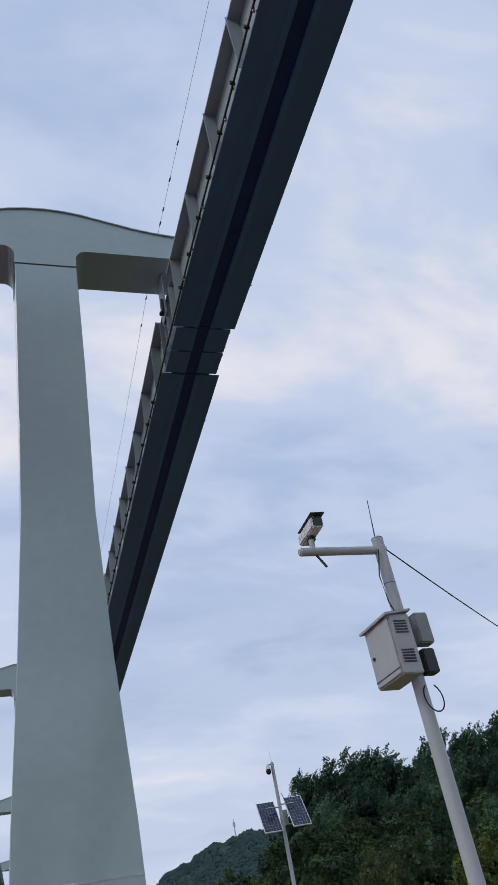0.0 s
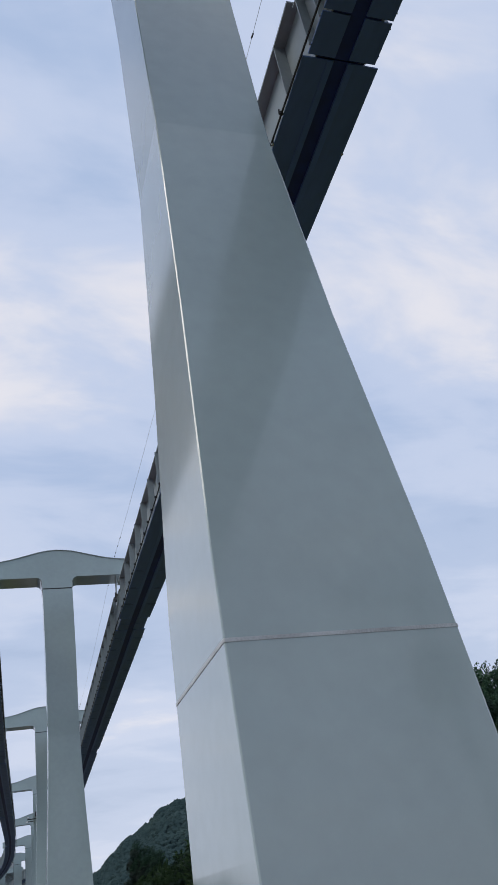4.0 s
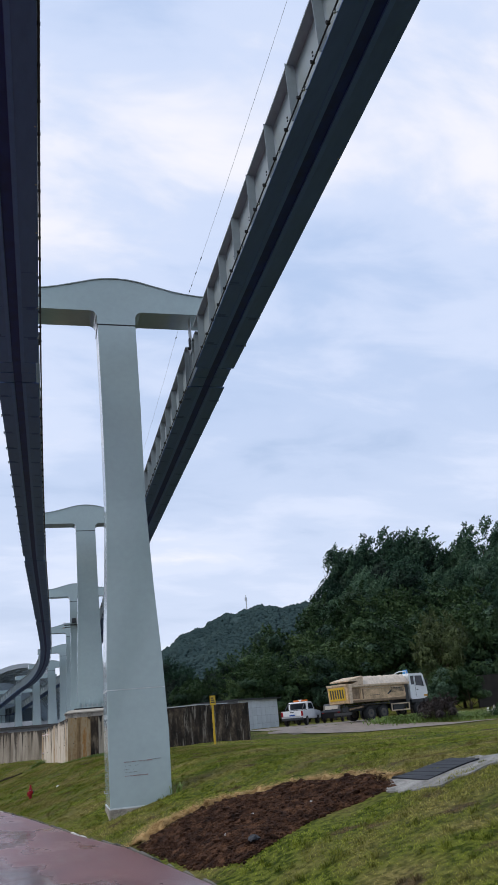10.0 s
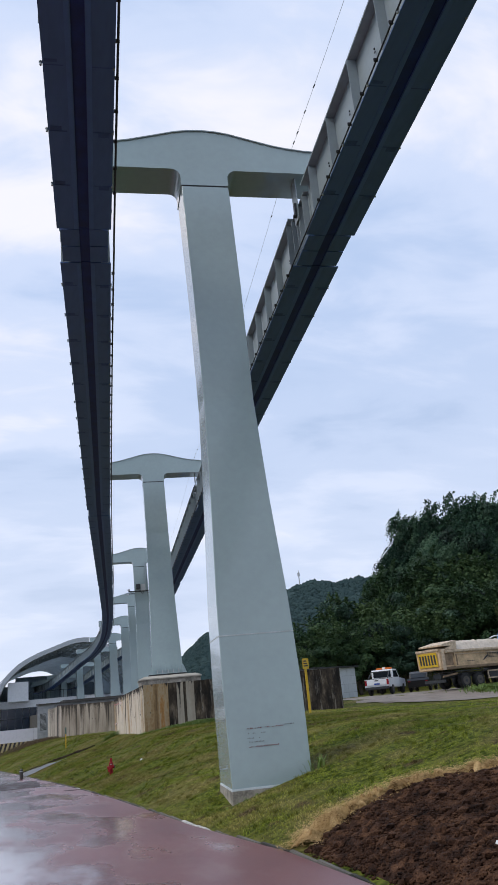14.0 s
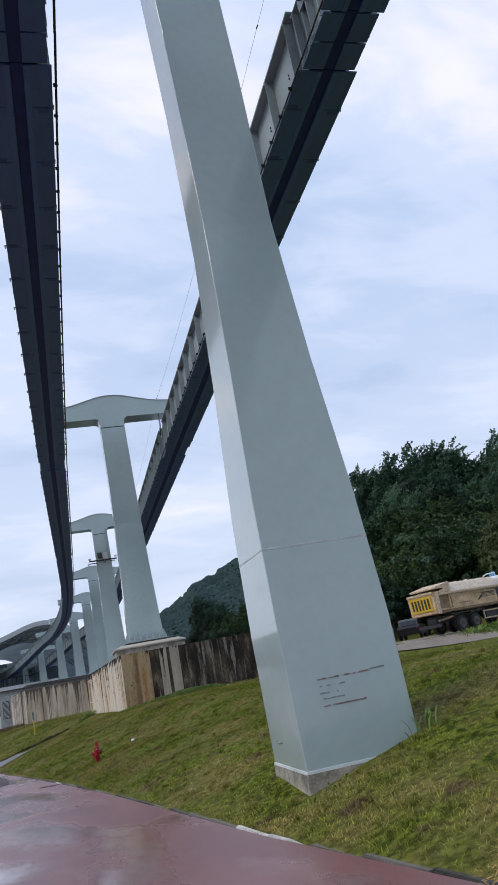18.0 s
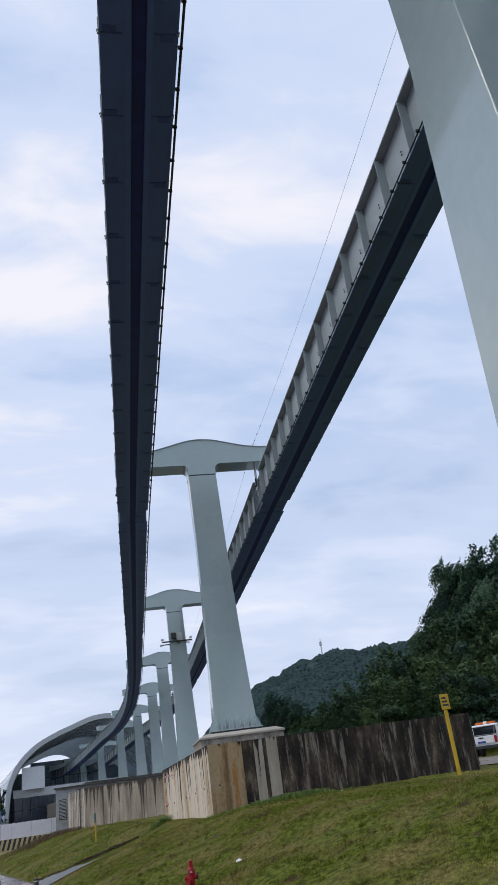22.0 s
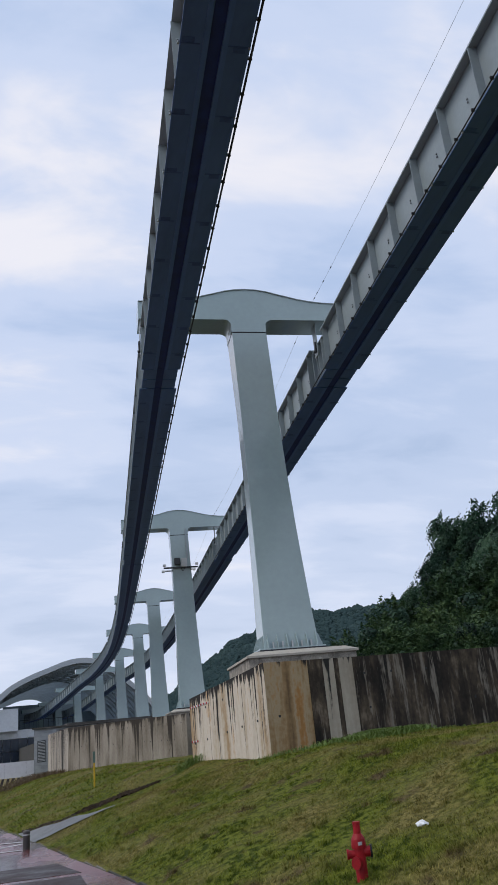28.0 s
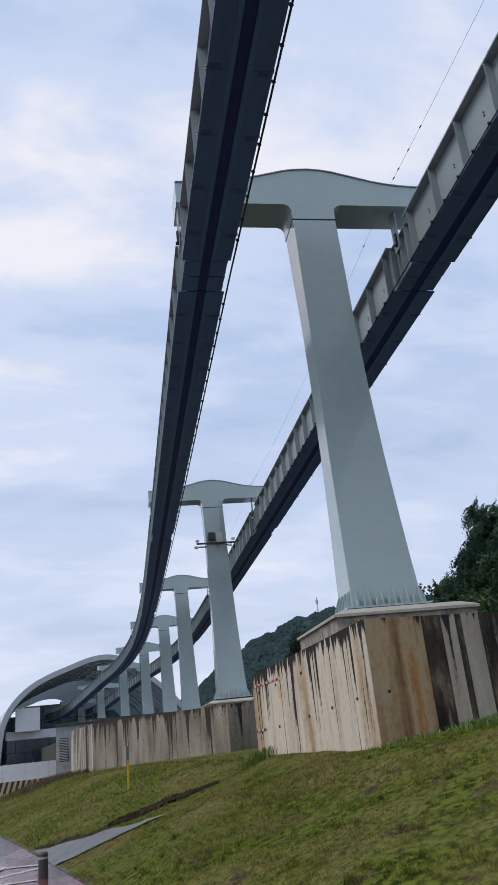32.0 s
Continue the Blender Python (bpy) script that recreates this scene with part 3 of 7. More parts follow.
def cap_outline():
    """The cross-head's outline: swelling top, arms, rounded inner corners."""
    top = [(3.92, 1.17), (3.3, 1.18), (2.8, 1.20), (2.3, 1.26), (1.9, 1.335), (1.5, 1.44), (1.1, 1.545), (0.75, 1.64), (0.4, 1.70), (0.0, 1.725)]
    right = [(0.62, 0.012), (0.62, 0.26)]
    for i in range(7):
        t = math.pi * (1 - i / 12)
        right.append((0.62 + 0.24 + 0.24 * math.cos(t), 0.26 + 0.24 * math.sin(t)))
    right += [(3.92, 0.50)]
    half = right + top
    return half + [(-min(x, 3.86), z) for x, z in half[::-1][1:]]


CAP = prism(cap_outline(), 0.0, 1.08)
bmesh.ops.recalc_face_normals(CAP, faces=CAP.faces)
_cap_me = bpy.data.meshes.new("cross_head"); CAP.to_mesh(_cap_me); CAP.free(); _cap_me.materials.append(PAINT)
_tops = [(3.92, 1.17), (3.3, 1.18), (2.8, 1.20), (2.3, 1.26), (1.9, 1.335), (1.5, 1.44), (1.1, 1.545), (0.75, 1.64), (0.4, 1.70), (0.0, 1.725)]
_tops = _tops + [(-min(x, 3.86), z) for x, z in _tops[::-1][1:]]
_lip = prism([(x, z + 0.002) for x, z in _tops] + [(x, z + 0.030) for x, z in _tops[::-1]], -0.035, 1.115)
_lip_me = bpy.data.meshes.new("top_edge_plate"); bmesh.ops.recalc_face_normals(_lip, faces=_lip.faces); _lip.to_mesh(_lip_me); _lip.free(); _lip_me.materials.append(BEAM)


def pier(i, tall):
    x, y, zn, zf = PIERS[i]
    a = PIER_AT[i]
    _, h = on_line(a)
    m = Matrix.Translation((x, y, zn)) @ Matrix.Rotation(-h, 4, "Z")
    label = "grey-green steel pier with T-shaped head" + (" standing in grass" if tall else " on concrete footing")
    root = thing("pier", m, label, "pier", "piers of the suspended railway")
    H = zn - zf
    rows = refine([(z * H / (14.45 if tall else 10.7), l, r, f, b) for z, l, r, f, b in (PROFILE_TALL if tall else PROFILE_SHORT)])
    part_mesh("cross_head", _cap_me, root)
    part_mesh("top_edge_plate", _lip_me, root)
    neck = rows[0]
    part("neck_groove", boxm(-0.605, 0.605, 0.012, 0.985, -0.038, 0.014), RUBBER, root, "dark joint line under the head")
    if tall:
        zw = -(H - 3.09)
        part("shaft", column(cut(rows, -0.037, zw + 0.012)), PAINT, root)
        part("shaft_foot", column(cut(rows, zw - 0.012, rows[-1][0] + 0.18)), PAINT, root)
        z, l, r, f, b = cut(rows, zw, zw - 1)[0]
        part("weld_seam", column([(zw + 0.012, l - 0.004, r + 0.004, f - 0.004, b + 0.004), (zw - 0.012, l - 0.004, r + 0.004, f - 0.004, b + 0.004)]), WELD, root, "pale sealed weld seam")
        z, l, r, f, b = rows[-1]
        part("sealant", column([(z + 0.21, l - 0.012, r + 0.012, f - 0.012, b + 0.012), (z + 0.17, l - 0.02, r + 0.02, f - 0.02, b + 0.02)]), WELD, root, "pale sealant bead")
        part("plinth", column([(z + 0.175, l - 0.02, r + 0.02, f - 0.02, b + 0.02), (z - 0.5, l - 0.03, r + 0.03, f - 0.03, b + 0.03)]), PLINTH, root, "weathered concrete plinth")
    else:
        part("shaft", column(cut(rows, -0.037, rows[-1][0])), PAINT, root)
        z, l, r, f, b = rows[-1]
        part("base_plate", column([(z + 0.02, l - 0.16, r + 0.16, f - 0.16, b + 0.16), (z - 0.02, l - 0.16, r + 0.16, f - 0.16, b + 0.16)]), PAINT, root)
        # black strip and dark bed draw the line below the plate
        part("under_plate_strip", column([(z - 0.021, l - 0.17, r + 0.17, f - 0.17, b + 0.17), (z - 0.06, l - 0.17, r + 0.17, f - 0.17, b + 0.17)]), RUBBER, root, "black strip under the base plate")
        part("under_plate_bed", column([(z - 0.061, l - 0.12, r + 0.12, f - 0.12, b + 0.12), (z - 0.12, l - 0.12, r + 0.12, f - 0.12, b + 0.12)]), DARK, root)
        g = bmesh.new()
        for sx, pts in ((1, [(-0.02, 0), (0.14, 0), (0.14, 0.08), (0.03, 0.36), (-0.05, 0.44), (-0.30, 0.46)]),):
            v = [g.verts.new((0, -q, w)) for q, w in pts]
            u = [g.verts.new((0.025, -q, w)) for q, w in pts]
            g.faces.new(v); g.faces.new(u[::-1])
            for k in range(len(pts)):
                g.faces.new((v[k], u[k], u[(k + 1) % len(pts)], v[(k + 1) % len(pts)]))
        bmesh.ops.recalc_face_normals(g, faces=g.faces)
        gm = bpy.data.meshes.new("gusset"); g.to_mesh(gm); g.free(); gm.materials.append(PAINT)
        for k in range(6):
            t = l + 0.10 + (r - l - 0.2) * k / 5
            part_mesh("gusset", gm, root, m=Matrix.Translation((t, f, z + 0.02)))
            part_mesh("gusset", gm, root, m=Matrix.Translation((t, b, z + 0.02)) @ Matrix.Rotation(math.pi, 4, "Z"))
        for k in range(4):
            t = f + 0.15 + (b - f - 0.3) * k / 3
            part_mesh("gusset", gm, root, m=Matrix.Translation((l, t, z + 0.02)) @ Matrix.Rotation(-math.pi / 2, 4, "Z"))
            part_mesh("gusset", gm, root, m=Matrix.Translation((r, t, z + 0.02)) @ Matrix.Rotation(math.pi / 2, 4, "Z"))
        for k in range(5):
            t = l + 0.27 + (r - l - 0.54) * k / 4
            part("anchor_bolt", cylm((t, f - 0.08, z + 0.02), (t, f - 0.08, z + 0.20), 0.03, n=8), STEEL, root)
    return root, m


SHIFT = {2: 0.22}      # the joint at this pier is moved along to fit the camera's view
for i in range(len(PIERS)):
    pier(i, i < 4)
LEFT_AT = {1: 3.02, 2: 3.02, 3: 3.10, 4: 3.21}      # left-hand beam's offset at each pier, set to fit the camera's view
for i, a in enumerate(PIER_AT):
    for s in (-1, 1):
        c0, c1 = ((3.115, 3.115) if s > 0 else (-LEFT_AT.get(i, 3.16), -LEFT_AT.get(i + 1, 3.16)))
        if i < 8:
            link(c0, a + SHIFT.get(i, 0.0))
        if i + 1 < len(PIER_AT):
            beam(c0, c1, a + SHIFT.get(i, 0.0) + (1.18 if i < 8 else 0.0), PIER_AT[i + 1] + SHIFT.get(i + 1, 0.0) - (0.32 if i + 1 < 8 else 0.0), 1 <= i <= 4, s < 0)


# the thin earth wire carried above the right-hand beam from arm to arm
for i in range(0, 7):
    a0, a1 = PIER_AT[i] + 0.12, PIER_AT[i + 1] + 0.12
    pts = [line_pose(a0 + (a1 - a0) * k / 30) @ Vector((2.44, 0, 1.22 - 0.42 * (1 - (2 * k / 30 - 1) ** 2))) for k in range(31)]
    root = thing("earth_wire", Matrix.Translation(pts[0]), "thin grey earth wire strung between the pier heads", "wire", "wires between the piers")
    part("wire", tube([p - pts[0] for p in pts], 0.0042, 5), STEEL, root)
    for e in (0, 1):
        for d in (0.5, 0.9, 1.7, 2.6):
            q = line_pose(a1 - d if e else a0 + d) @ Vector((2.44, 0, 1.22 - 0.42 * (1 - (1 - 2 * d / (a1 - a0)) ** 2)))
            part("insulator", cylm(q - pts[0] - Vector((0.0, 0.05, 0)), q - pts[0] + Vector((0.0, 0.05, 0)), 0.016, n=8), DARK, root)
        q = line_pose(a1 if e else a0) @ Vector((2.44, 0, 1.12))
        part("fixing", cylm(q - pts[0], q - pts[0] + Vector((0, 0, 0.14)), 0.018, n=8), STEEL, root)

# ---- road ----
def road_material():
    m = bpy.data.materials.new("wet_red_paving")
    m.use_nodes = True
    n, l = m.node_tree.nodes, m.node_tree.links
    b = n["Principled BSDF"]
    geo = n.new("ShaderNodeNewGeometry")
    mp = n.new("ShaderNodeMapping"); mp.inputs["Scale"].default_value = (0.75, 0.30, 1)
    mp.inputs["Rotation"].default_value = (0, 0, radians(8))
    l.new(geo.outputs["Position"], mp.inputs[0])
    a = n.new("ShaderNodeTexNoise"); a.inputs["Scale"].default_value = 0.9; a.inputs["Detail"].default_value = 5; a.inputs["Distortion"].default_value = 0.4
    f = n.new("ShaderNodeTexNoise"); f.inputs["Scale"].default_value = 70; f.inputs["Detail"].default_value = 3
    l.new(mp.outputs[0], a.inputs["Vector"]); l.new(geo.outputs["Position"], f.inputs["Vector"])
    c = n.new("ShaderNodeValToRGB")
    ramp(c, [(0.32, (0.085, 0.026, 0.028)), (0.46, (0.145, 0.042, 0.044)), (0.62, (0.195, 0.068, 0.066)), (0.8, (0.24, 0.11, 0.105))])
    mx = n.new("ShaderNodeMix"); mx.data_type = "FLOAT"; mx.inputs[0].default_value = 0.3
    l.new(a.outputs["Fac"], mx.inputs[2]); l.new(f.outputs["Fac"], mx.inputs[3]); l.new(mx.outputs[0], c.inputs[0])
    b.inputs["Specular IOR Level"].default_value = 0.8
    l.new(c.outputs[0], b.inputs["Base Color"])
    w = n.new("ShaderNodeTexNoise"); w.inputs["Scale"].default_value = 1.2; w.inputs["Detail"].default_value = 6; w.inputs["Roughness"].default_value = 0.5
    l.new(mp.outputs[0], w.inputs["Vector"])
    # standing water: more of it away from the grass
    sx = n.new("ShaderNodeSeparateXYZ"); l.new(geo.outputs["Position"], sx.inputs[0])
    wx = n.new("ShaderNodeMapRange"); wx.inputs[1].default_value = 2.6; wx.inputs[2].default_value = -2.0; wx.inputs[3].default_value = -0.10; wx.inputs[4].default_value = 0.24
    l.new(sx.outputs["X"], wx.inputs[0])
    ws = n.new("ShaderNodeMath"); l.new(w.outputs["Fac"], ws.inputs[0]); l.new(wx.outputs[0], ws.inputs[1])
    r = n.new("ShaderNodeMapRange"); r.inputs[1].default_value = 0.42; r.inputs[2].default_value = 0.62; r.inputs[3].default_value = 0.36; r.inputs[4].default_value = 0.15
    l.new(ws.outputs[0], r.inputs[0]); l.new(r.outputs[0], b.inputs["Roughness"])
    k = n.new("ShaderNodeMapRange"); k.inputs[1].default_value = 0.44; k.inputs[2].default_value = 0.56; k.inputs[3].default_value = 0.22; k.inputs[4].default_value = 0.06
    l.new(ws.outputs[0], k.inputs[0])
    # film of water over the paving
    fw = n.new("ShaderNodeMapRange"); fw.inputs[1].default_value = 0.52; fw.inputs[2].default_value = 0.66; fw.inputs[4].default_value = 0.9
    l.new(ws.outputs[0], fw.inputs[0]); l.new(fw.outputs[0], b.inputs["Coat Weight"])
    b.inputs["Coat Roughness"].default_value = 0.13
    b.inputs["Coat IOR"].default_value = 1.6
    bp = n.new("ShaderNodeBump"); bp.inputs["Distance"].default_value = 0.01
    l.new(k.outputs[0], bp.inputs["Strength"]); l.new(f.outputs["Fac"], bp.inputs["Height"]); l.new(bp.outputs[0], b.inputs["Normal"])
    return m


ROADM = road_material()
rows_y = steps((-80, 0, 4), (0, 62, 1.0), (62, 150, 8))
rv, rf = [], []
for y in rows_y:
    e = table(y, EDGE)
    w0 = e - 16.0
    for k in range(13):
        x = w0 + (e - w0) * k / 12
        rv.append((x, y, float(road_z(x, y)) + 0.012))
for j in range(len(rows_y) - 1):
    for k in range(12):
        a = j * 13 + k
        rf.append((a, a + 1, a + 14, a + 13))
road = new("road", mesh_from("road", rv, rf, ROADM))
tagged(road, "wet red-brown paving with shallow puddles", "road", kind="structure")

# kerb stones along the grass
KERB = material("kerb_stone", (0.10, 0.092, 0.080), 0.8, vary=0.4, scale=2, fine=30, bump=0.3, per_piece=0.5)
kerb = tagged(new("kerb"), "low worn concrete kerb between paving and grass", "kerb", kind="structure")
_k = boxm(-0.035, 0.035, -0.49, 0.49, -0.12, 0.016, bevel=0.012)
_km = bpy.data.meshes.new("kerb_stone"); _k.to_mesh(_km); _k.free(); _km.materials.append(KERB)
_kw = _km.copy(); _kw.materials.clear(); _kw.materials.append(material("worn_white_kerb_paint", (0.55, 0.54, 0.51), 0.6, vary=0.3, scale=5, fine=40))
y = 5.0
rnd = random.Random(4)
while y < 75:
    e, e2 = table(y, EDGE), table(y + 1, EDGE)
    part_mesh("kerb_stone", _kw if round(y) in (25, 26, 40) else _km, kerb, "white-painted kerb stone" if round(y) in (25, 26, 40) else "", m=Matrix.Translation(((e + e2) / 2 + 0.05, y + 0.5, float(road_z(e, y + 0.5)) + rnd.uniform(-0.012, 0.012))) @ Matrix.Rotation(-math.atan2(e2 - e, 1.0), 4, "Z"))
    y += 1.0

# patch of dark asphalt, road markings
ASPH = material("wet_asphalt_patch", (0.055, 0.040, 0.038), 0.55, vary=0.3, scale=2, fine=80, bump=0.3, bump_scale=90, rough_vary=0.2, spec=0.2)
MARK = material("worn_road_paint", (0.50, 0.50, 0.50), 0.5, vary=0.25, scale=3, fine=30)


def flat_patch(name, corners, mat, lift, label, category):
    vs = [(x, y, float(road_z(x, y)) + lift) for x, y in corners]
    n = len(vs)
    me = mesh_from(name, vs + [(x, y, z - 0.006) for x, y, z in vs], [tuple(range(n)), tuple(range(2 * n - 1, n - 1, -1))] + [(i, i + n, (i + 1) % n + n, (i + 1) % n) for i in range(n)], mat)
    return tagged(new(name, me), label, category, kind="structure")


flat_patch("asphalt_patch", [(-1.3, 43.8), (0.95, 44.2), (1.0, 46.9), (-1.4, 46.6)], ASPH, 0.019, "dark wet asphalt patch in the red paving", "road patch")
flat_patch("asphalt_strip", [(-1.4, 47.0), (1.05, 47.3), (0.75, 49.3), (-1.2, 48.9)], ASPH, 0.018, "dark wet asphalt strip in the red paving", "road patch")
flat_patch("asphalt_band", [(-14, 41.5), (-1.3, 44.0), (-1.3, 44.7), (-14, 42.3)], ASPH, 0.017, "dark wet asphalt band across the paving", "road patch")
for i, (a, b) in enumerate((((-2.6, 52.0), (0.4, 55.6)), ((-2.4, 54.2), (-0.2, 56.2)), ((-2.9, 52.9), (0.2, 53.4)), ((-3.2, 56.6), (0.3, 56.0)), ((-1.4, 52.4), (-0.4, 56.3)))):
    d = Vector((b[0] - a[0], b[1] - a[1])).normalized() * 0.09
    flat_patch("road_marking", [(a[0] - d.y, a[1] + d.x), (a[0] + d.y, a[1] - d.x), (b[0] + d.y, b[1] - d.x), (b[0] - d.y, b[1] + d.x)], MARK, 0.020 + 0.003 * i, "worn white painted line on wet paving", "road marking")


flat_patch("mud_patch", [(1.84 + (0.27 + 0.09 * math.sin(3 * a + 1) + 0.05 * math.sin(7 * a)) * math.cos(a), 40.02 + (0.22 + 0.07 * math.sin(4 * a)) * math.sin(a)) for a in np.linspace(0, 6.1, 30)], material("rusty_mud", (0.085, 0.030, 0.026), 0.6, vary=0.5, scale=7, fine=50, bump=0.6), 0.019, "rusty muddy patch beside the kerb", "mud")
# dark ground out of view, added to weaken light bounced onto undersides
flat_patch("bounce_cut_ground", [(-29, -58), (-12.4, -58), (-12.6, 20), (-14.2, 46), (-19, 96), (-19, 149.9), (-29, 149.9)], ASPH, 0.008, "unseen dark ground added to cut bounced light", "asphalt")
# grey sheet added so that bounced light doesn't tint the station roof
flat_patch("forecourt", [(-46, 150), (1.9, 150), (1.9, 330), (-46, 330)], SLABC, 0.012, "grey ground added to neutralise bounce under the station roof", "forecourt")


def on_ground(name, line, width, mat, label, category, lift=0.03, rough=0.0, n=30, edge=0.0, seed=1):
    """A strip lying on the ground along a line of points."""
    rnd = random.Random(seed)
    pts = np.array(line, float)
    s = np.linspace(0, len(pts) - 1, n)
    P = np.stack([np.interp(s, range(len(pts)), pts[:, k]) for k in range(2)], 1)
    v, f = [], []
    for i in range(n):
        d = P[min(i + 1, n - 1)] - P[max(i - 1, 0)]
        d = d / np.hypot(*d)
        w = width if np.isscalar(width) else float(np.interp(s[i], range(len(width)), width))
        for k in range(7):
            t = (k / 6 - 0.5) * w * (1 + rnd.uniform(-edge, edge))
            x, y = P[i] + np.array([d[1], -d[0]]) * t
            v.append((x, y, gz(x, y) + lift * (1 - abs(k - 3) / 3 * 0.5) + rnd.uniform(-rough, rough)))
    for i in range(n - 1):
        for k in range(6):
            a = i * 7 + k
            f.append((a, a + 1, a + 8, a + 7))
    return tagged(new(name, mesh_from(name, v, f, mat)), label, category, kind="structure")


PATH_LO, PATH_UP = [(0.55, 55.6), (1.12, 55.26), (1.64, 54.89), (2.17, 54.68), (2.63, 54.80)], [(0.2, 59.4), (0.8, 57.92), (1.33, 56.6), (1.9, 55.75), (2.63, 54.95)]
DITCH_LO, DITCH_UP = [(1.73, 56.36), (2.42, 56.54), (3.05, 56.56), (3.62, 56.48), (4.05, 55.9)], [(1.70, 56.8), (2.54, 57.5), (3.24, 57.5), (3.77, 57.05), (4.10, 56.0)]


def on_band(name, low, up, mat, label, category, lift, rough=0.0, n=40, m=8, edge=0.0, seed=1):
    """A sheet lying on the ground between two lines of points."""
    rnd = random.Random(seed)
    v, f = [], []
    for i in range(n + 1):
        s = i / n * (len(low) - 1)
        a, b = ([float(np.interp(s, range(len(q)), [p[k] for p in q])) for k in range(2)] for q in (low, up))
        for k in range(m + 1):
            t = k / m
            if k in (0, m):
                t += rnd.uniform(-edge, edge)
            x, y = a[0] + (b[0] - a[0]) * t, a[1] + (b[1] - a[1]) * t
            hump = rnd.uniform(-rough, rough) if 0 < k < m else -rough
            v.append((x, y, gz(x, y) + lift + hump))
    for i in range(n):
        for k in range(m):
            q = i * (m + 1) + k
            f.append((q, q + 1, q + m + 2, q + m + 1))
    return tagged(new(name, mesh_from(name, v, f, mat)), label, category, kind="structure")


on_band("footpath", PATH_LO, PATH_UP, SLABC, "wet grey concrete footpath up the bank", "path", 0.03)
MUD = material("washed_mud", (0.03, 0.02, 0.013), 0.9, scale=4, fine=25, bump=0.7, bump_scale=20, stops=[(0.3, (0.010, 0.007, 0.004)), (0.5, (0.028, 0.018, 0.010)), (0.75, (0.085, 0.055, 0.032))], spec=0.2)
on_band("washed_out_ditch", DITCH_LO, DITCH_UP, MUD, "washed out strip of lumpy dark earth", "bare earth", 0.03, 0.035, 70, 22, 0.2)
on_band("mud_line", [(0.25, 59.5), (0.85, 58.0), (1.38, 56.7), (1.75, 56.3)], [(0.27, 59.9), (0.88, 58.35), (1.40, 57.0), (1.75, 56.8)], MUD, "narrow line of mud beside the footpath", "bare earth", 0.04, 0.03, 40, 3, 0.3, 3)

# ---- retaining walls ----
def wall_material(name, stops, drip, dark=(0.022, 0.020, 0.018), seed=0.0, amount=0.5, run=0.035, soft=0.035, broad=2.2, top=0.0, more=0.0, grit=0.25, lean=(0.0, 0.0), rim=0.0, fall=0.09):
    """Weathered concrete with run-down streaks."""
    m = bpy.data.materials.new(name)
    m.use_nodes = True
    n, l = m.node_tree.nodes, m.node_tree.links
    b = n["Principled BSDF"]
    b.inputs["Roughness"].default_value = 0.85
    b.inputs["Specular IOR Level"].default_value = 0.3
    geo = n.new("ShaderNodeNewGeometry")

    def noisy(scale, st, loc, detail=4, rough=0.55):
        mp = n.new("ShaderNodeMapping"); mp.inputs["Scale"].default_value = st; mp.inputs["Location"].default_value = (loc, loc * 1.7, loc * 0.3)
        t = n.new("ShaderNodeTexNoise"); t.inputs["Scale"].default_value = scale; t.inputs["Detail"].default_value = detail; t.inputs["Roughness"].default_value = rough
        l.new(geo.outputs["Position"], mp.inputs[0]); l.new(mp.outputs[0], t.inputs["Vector"])
        return t.outputs["Fac"]

    c = n.new("ShaderNodeValToRGB")
    ramp(c, stops)
    mx = n.new("ShaderNodeMix"); mx.data_type = "FLOAT"; mx.inputs[0].default_value = 0.2
    l.new(noisy(broad, (1, 1, fall), seed), mx.inputs[2]); l.new(noisy(9, (1, 1, 0.8), seed + 3), mx.inputs[3])
    l.new(mx.outputs[0], c.inputs[0])
    s = n.new("ShaderNodeMapRange"); s.inputs[1].default_value = amount - 0.015; s.inputs[2].default_value = amount + soft
    add = n.new("ShaderNodeMath"); add.operation = "MULTIPLY_ADD"; add.inputs[1].default_value = grit
    l.new(noisy(12, (1, 1, 0.6), seed + 9), add.inputs[0]); l.new(noisy(drip, (1, 1, run), seed + 6, 3, 0.65), add.inputs[2])
    fac = add.outputs[0]
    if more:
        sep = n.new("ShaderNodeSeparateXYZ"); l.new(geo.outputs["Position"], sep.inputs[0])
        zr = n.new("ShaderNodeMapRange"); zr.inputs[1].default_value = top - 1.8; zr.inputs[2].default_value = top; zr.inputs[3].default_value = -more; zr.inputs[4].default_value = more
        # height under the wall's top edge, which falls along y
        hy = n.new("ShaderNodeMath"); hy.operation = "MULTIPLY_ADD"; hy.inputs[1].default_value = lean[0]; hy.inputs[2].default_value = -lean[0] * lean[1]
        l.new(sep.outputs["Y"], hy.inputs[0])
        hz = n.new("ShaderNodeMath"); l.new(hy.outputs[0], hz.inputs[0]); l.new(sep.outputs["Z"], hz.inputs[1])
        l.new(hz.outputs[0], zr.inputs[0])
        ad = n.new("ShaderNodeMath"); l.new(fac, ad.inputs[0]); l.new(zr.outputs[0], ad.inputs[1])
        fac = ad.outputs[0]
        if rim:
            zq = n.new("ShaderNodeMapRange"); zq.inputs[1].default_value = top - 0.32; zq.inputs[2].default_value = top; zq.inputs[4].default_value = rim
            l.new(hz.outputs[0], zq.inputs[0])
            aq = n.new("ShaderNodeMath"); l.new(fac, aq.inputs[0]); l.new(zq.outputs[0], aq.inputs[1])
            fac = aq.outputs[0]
    l.new(fac, s.inputs[0])
    o = n.new("ShaderNodeMix"); o.data_type = "RGBA"
    o.inputs[7].default_value = (*dark, 1)
    l.new(c.outputs[0], o.inputs[6])
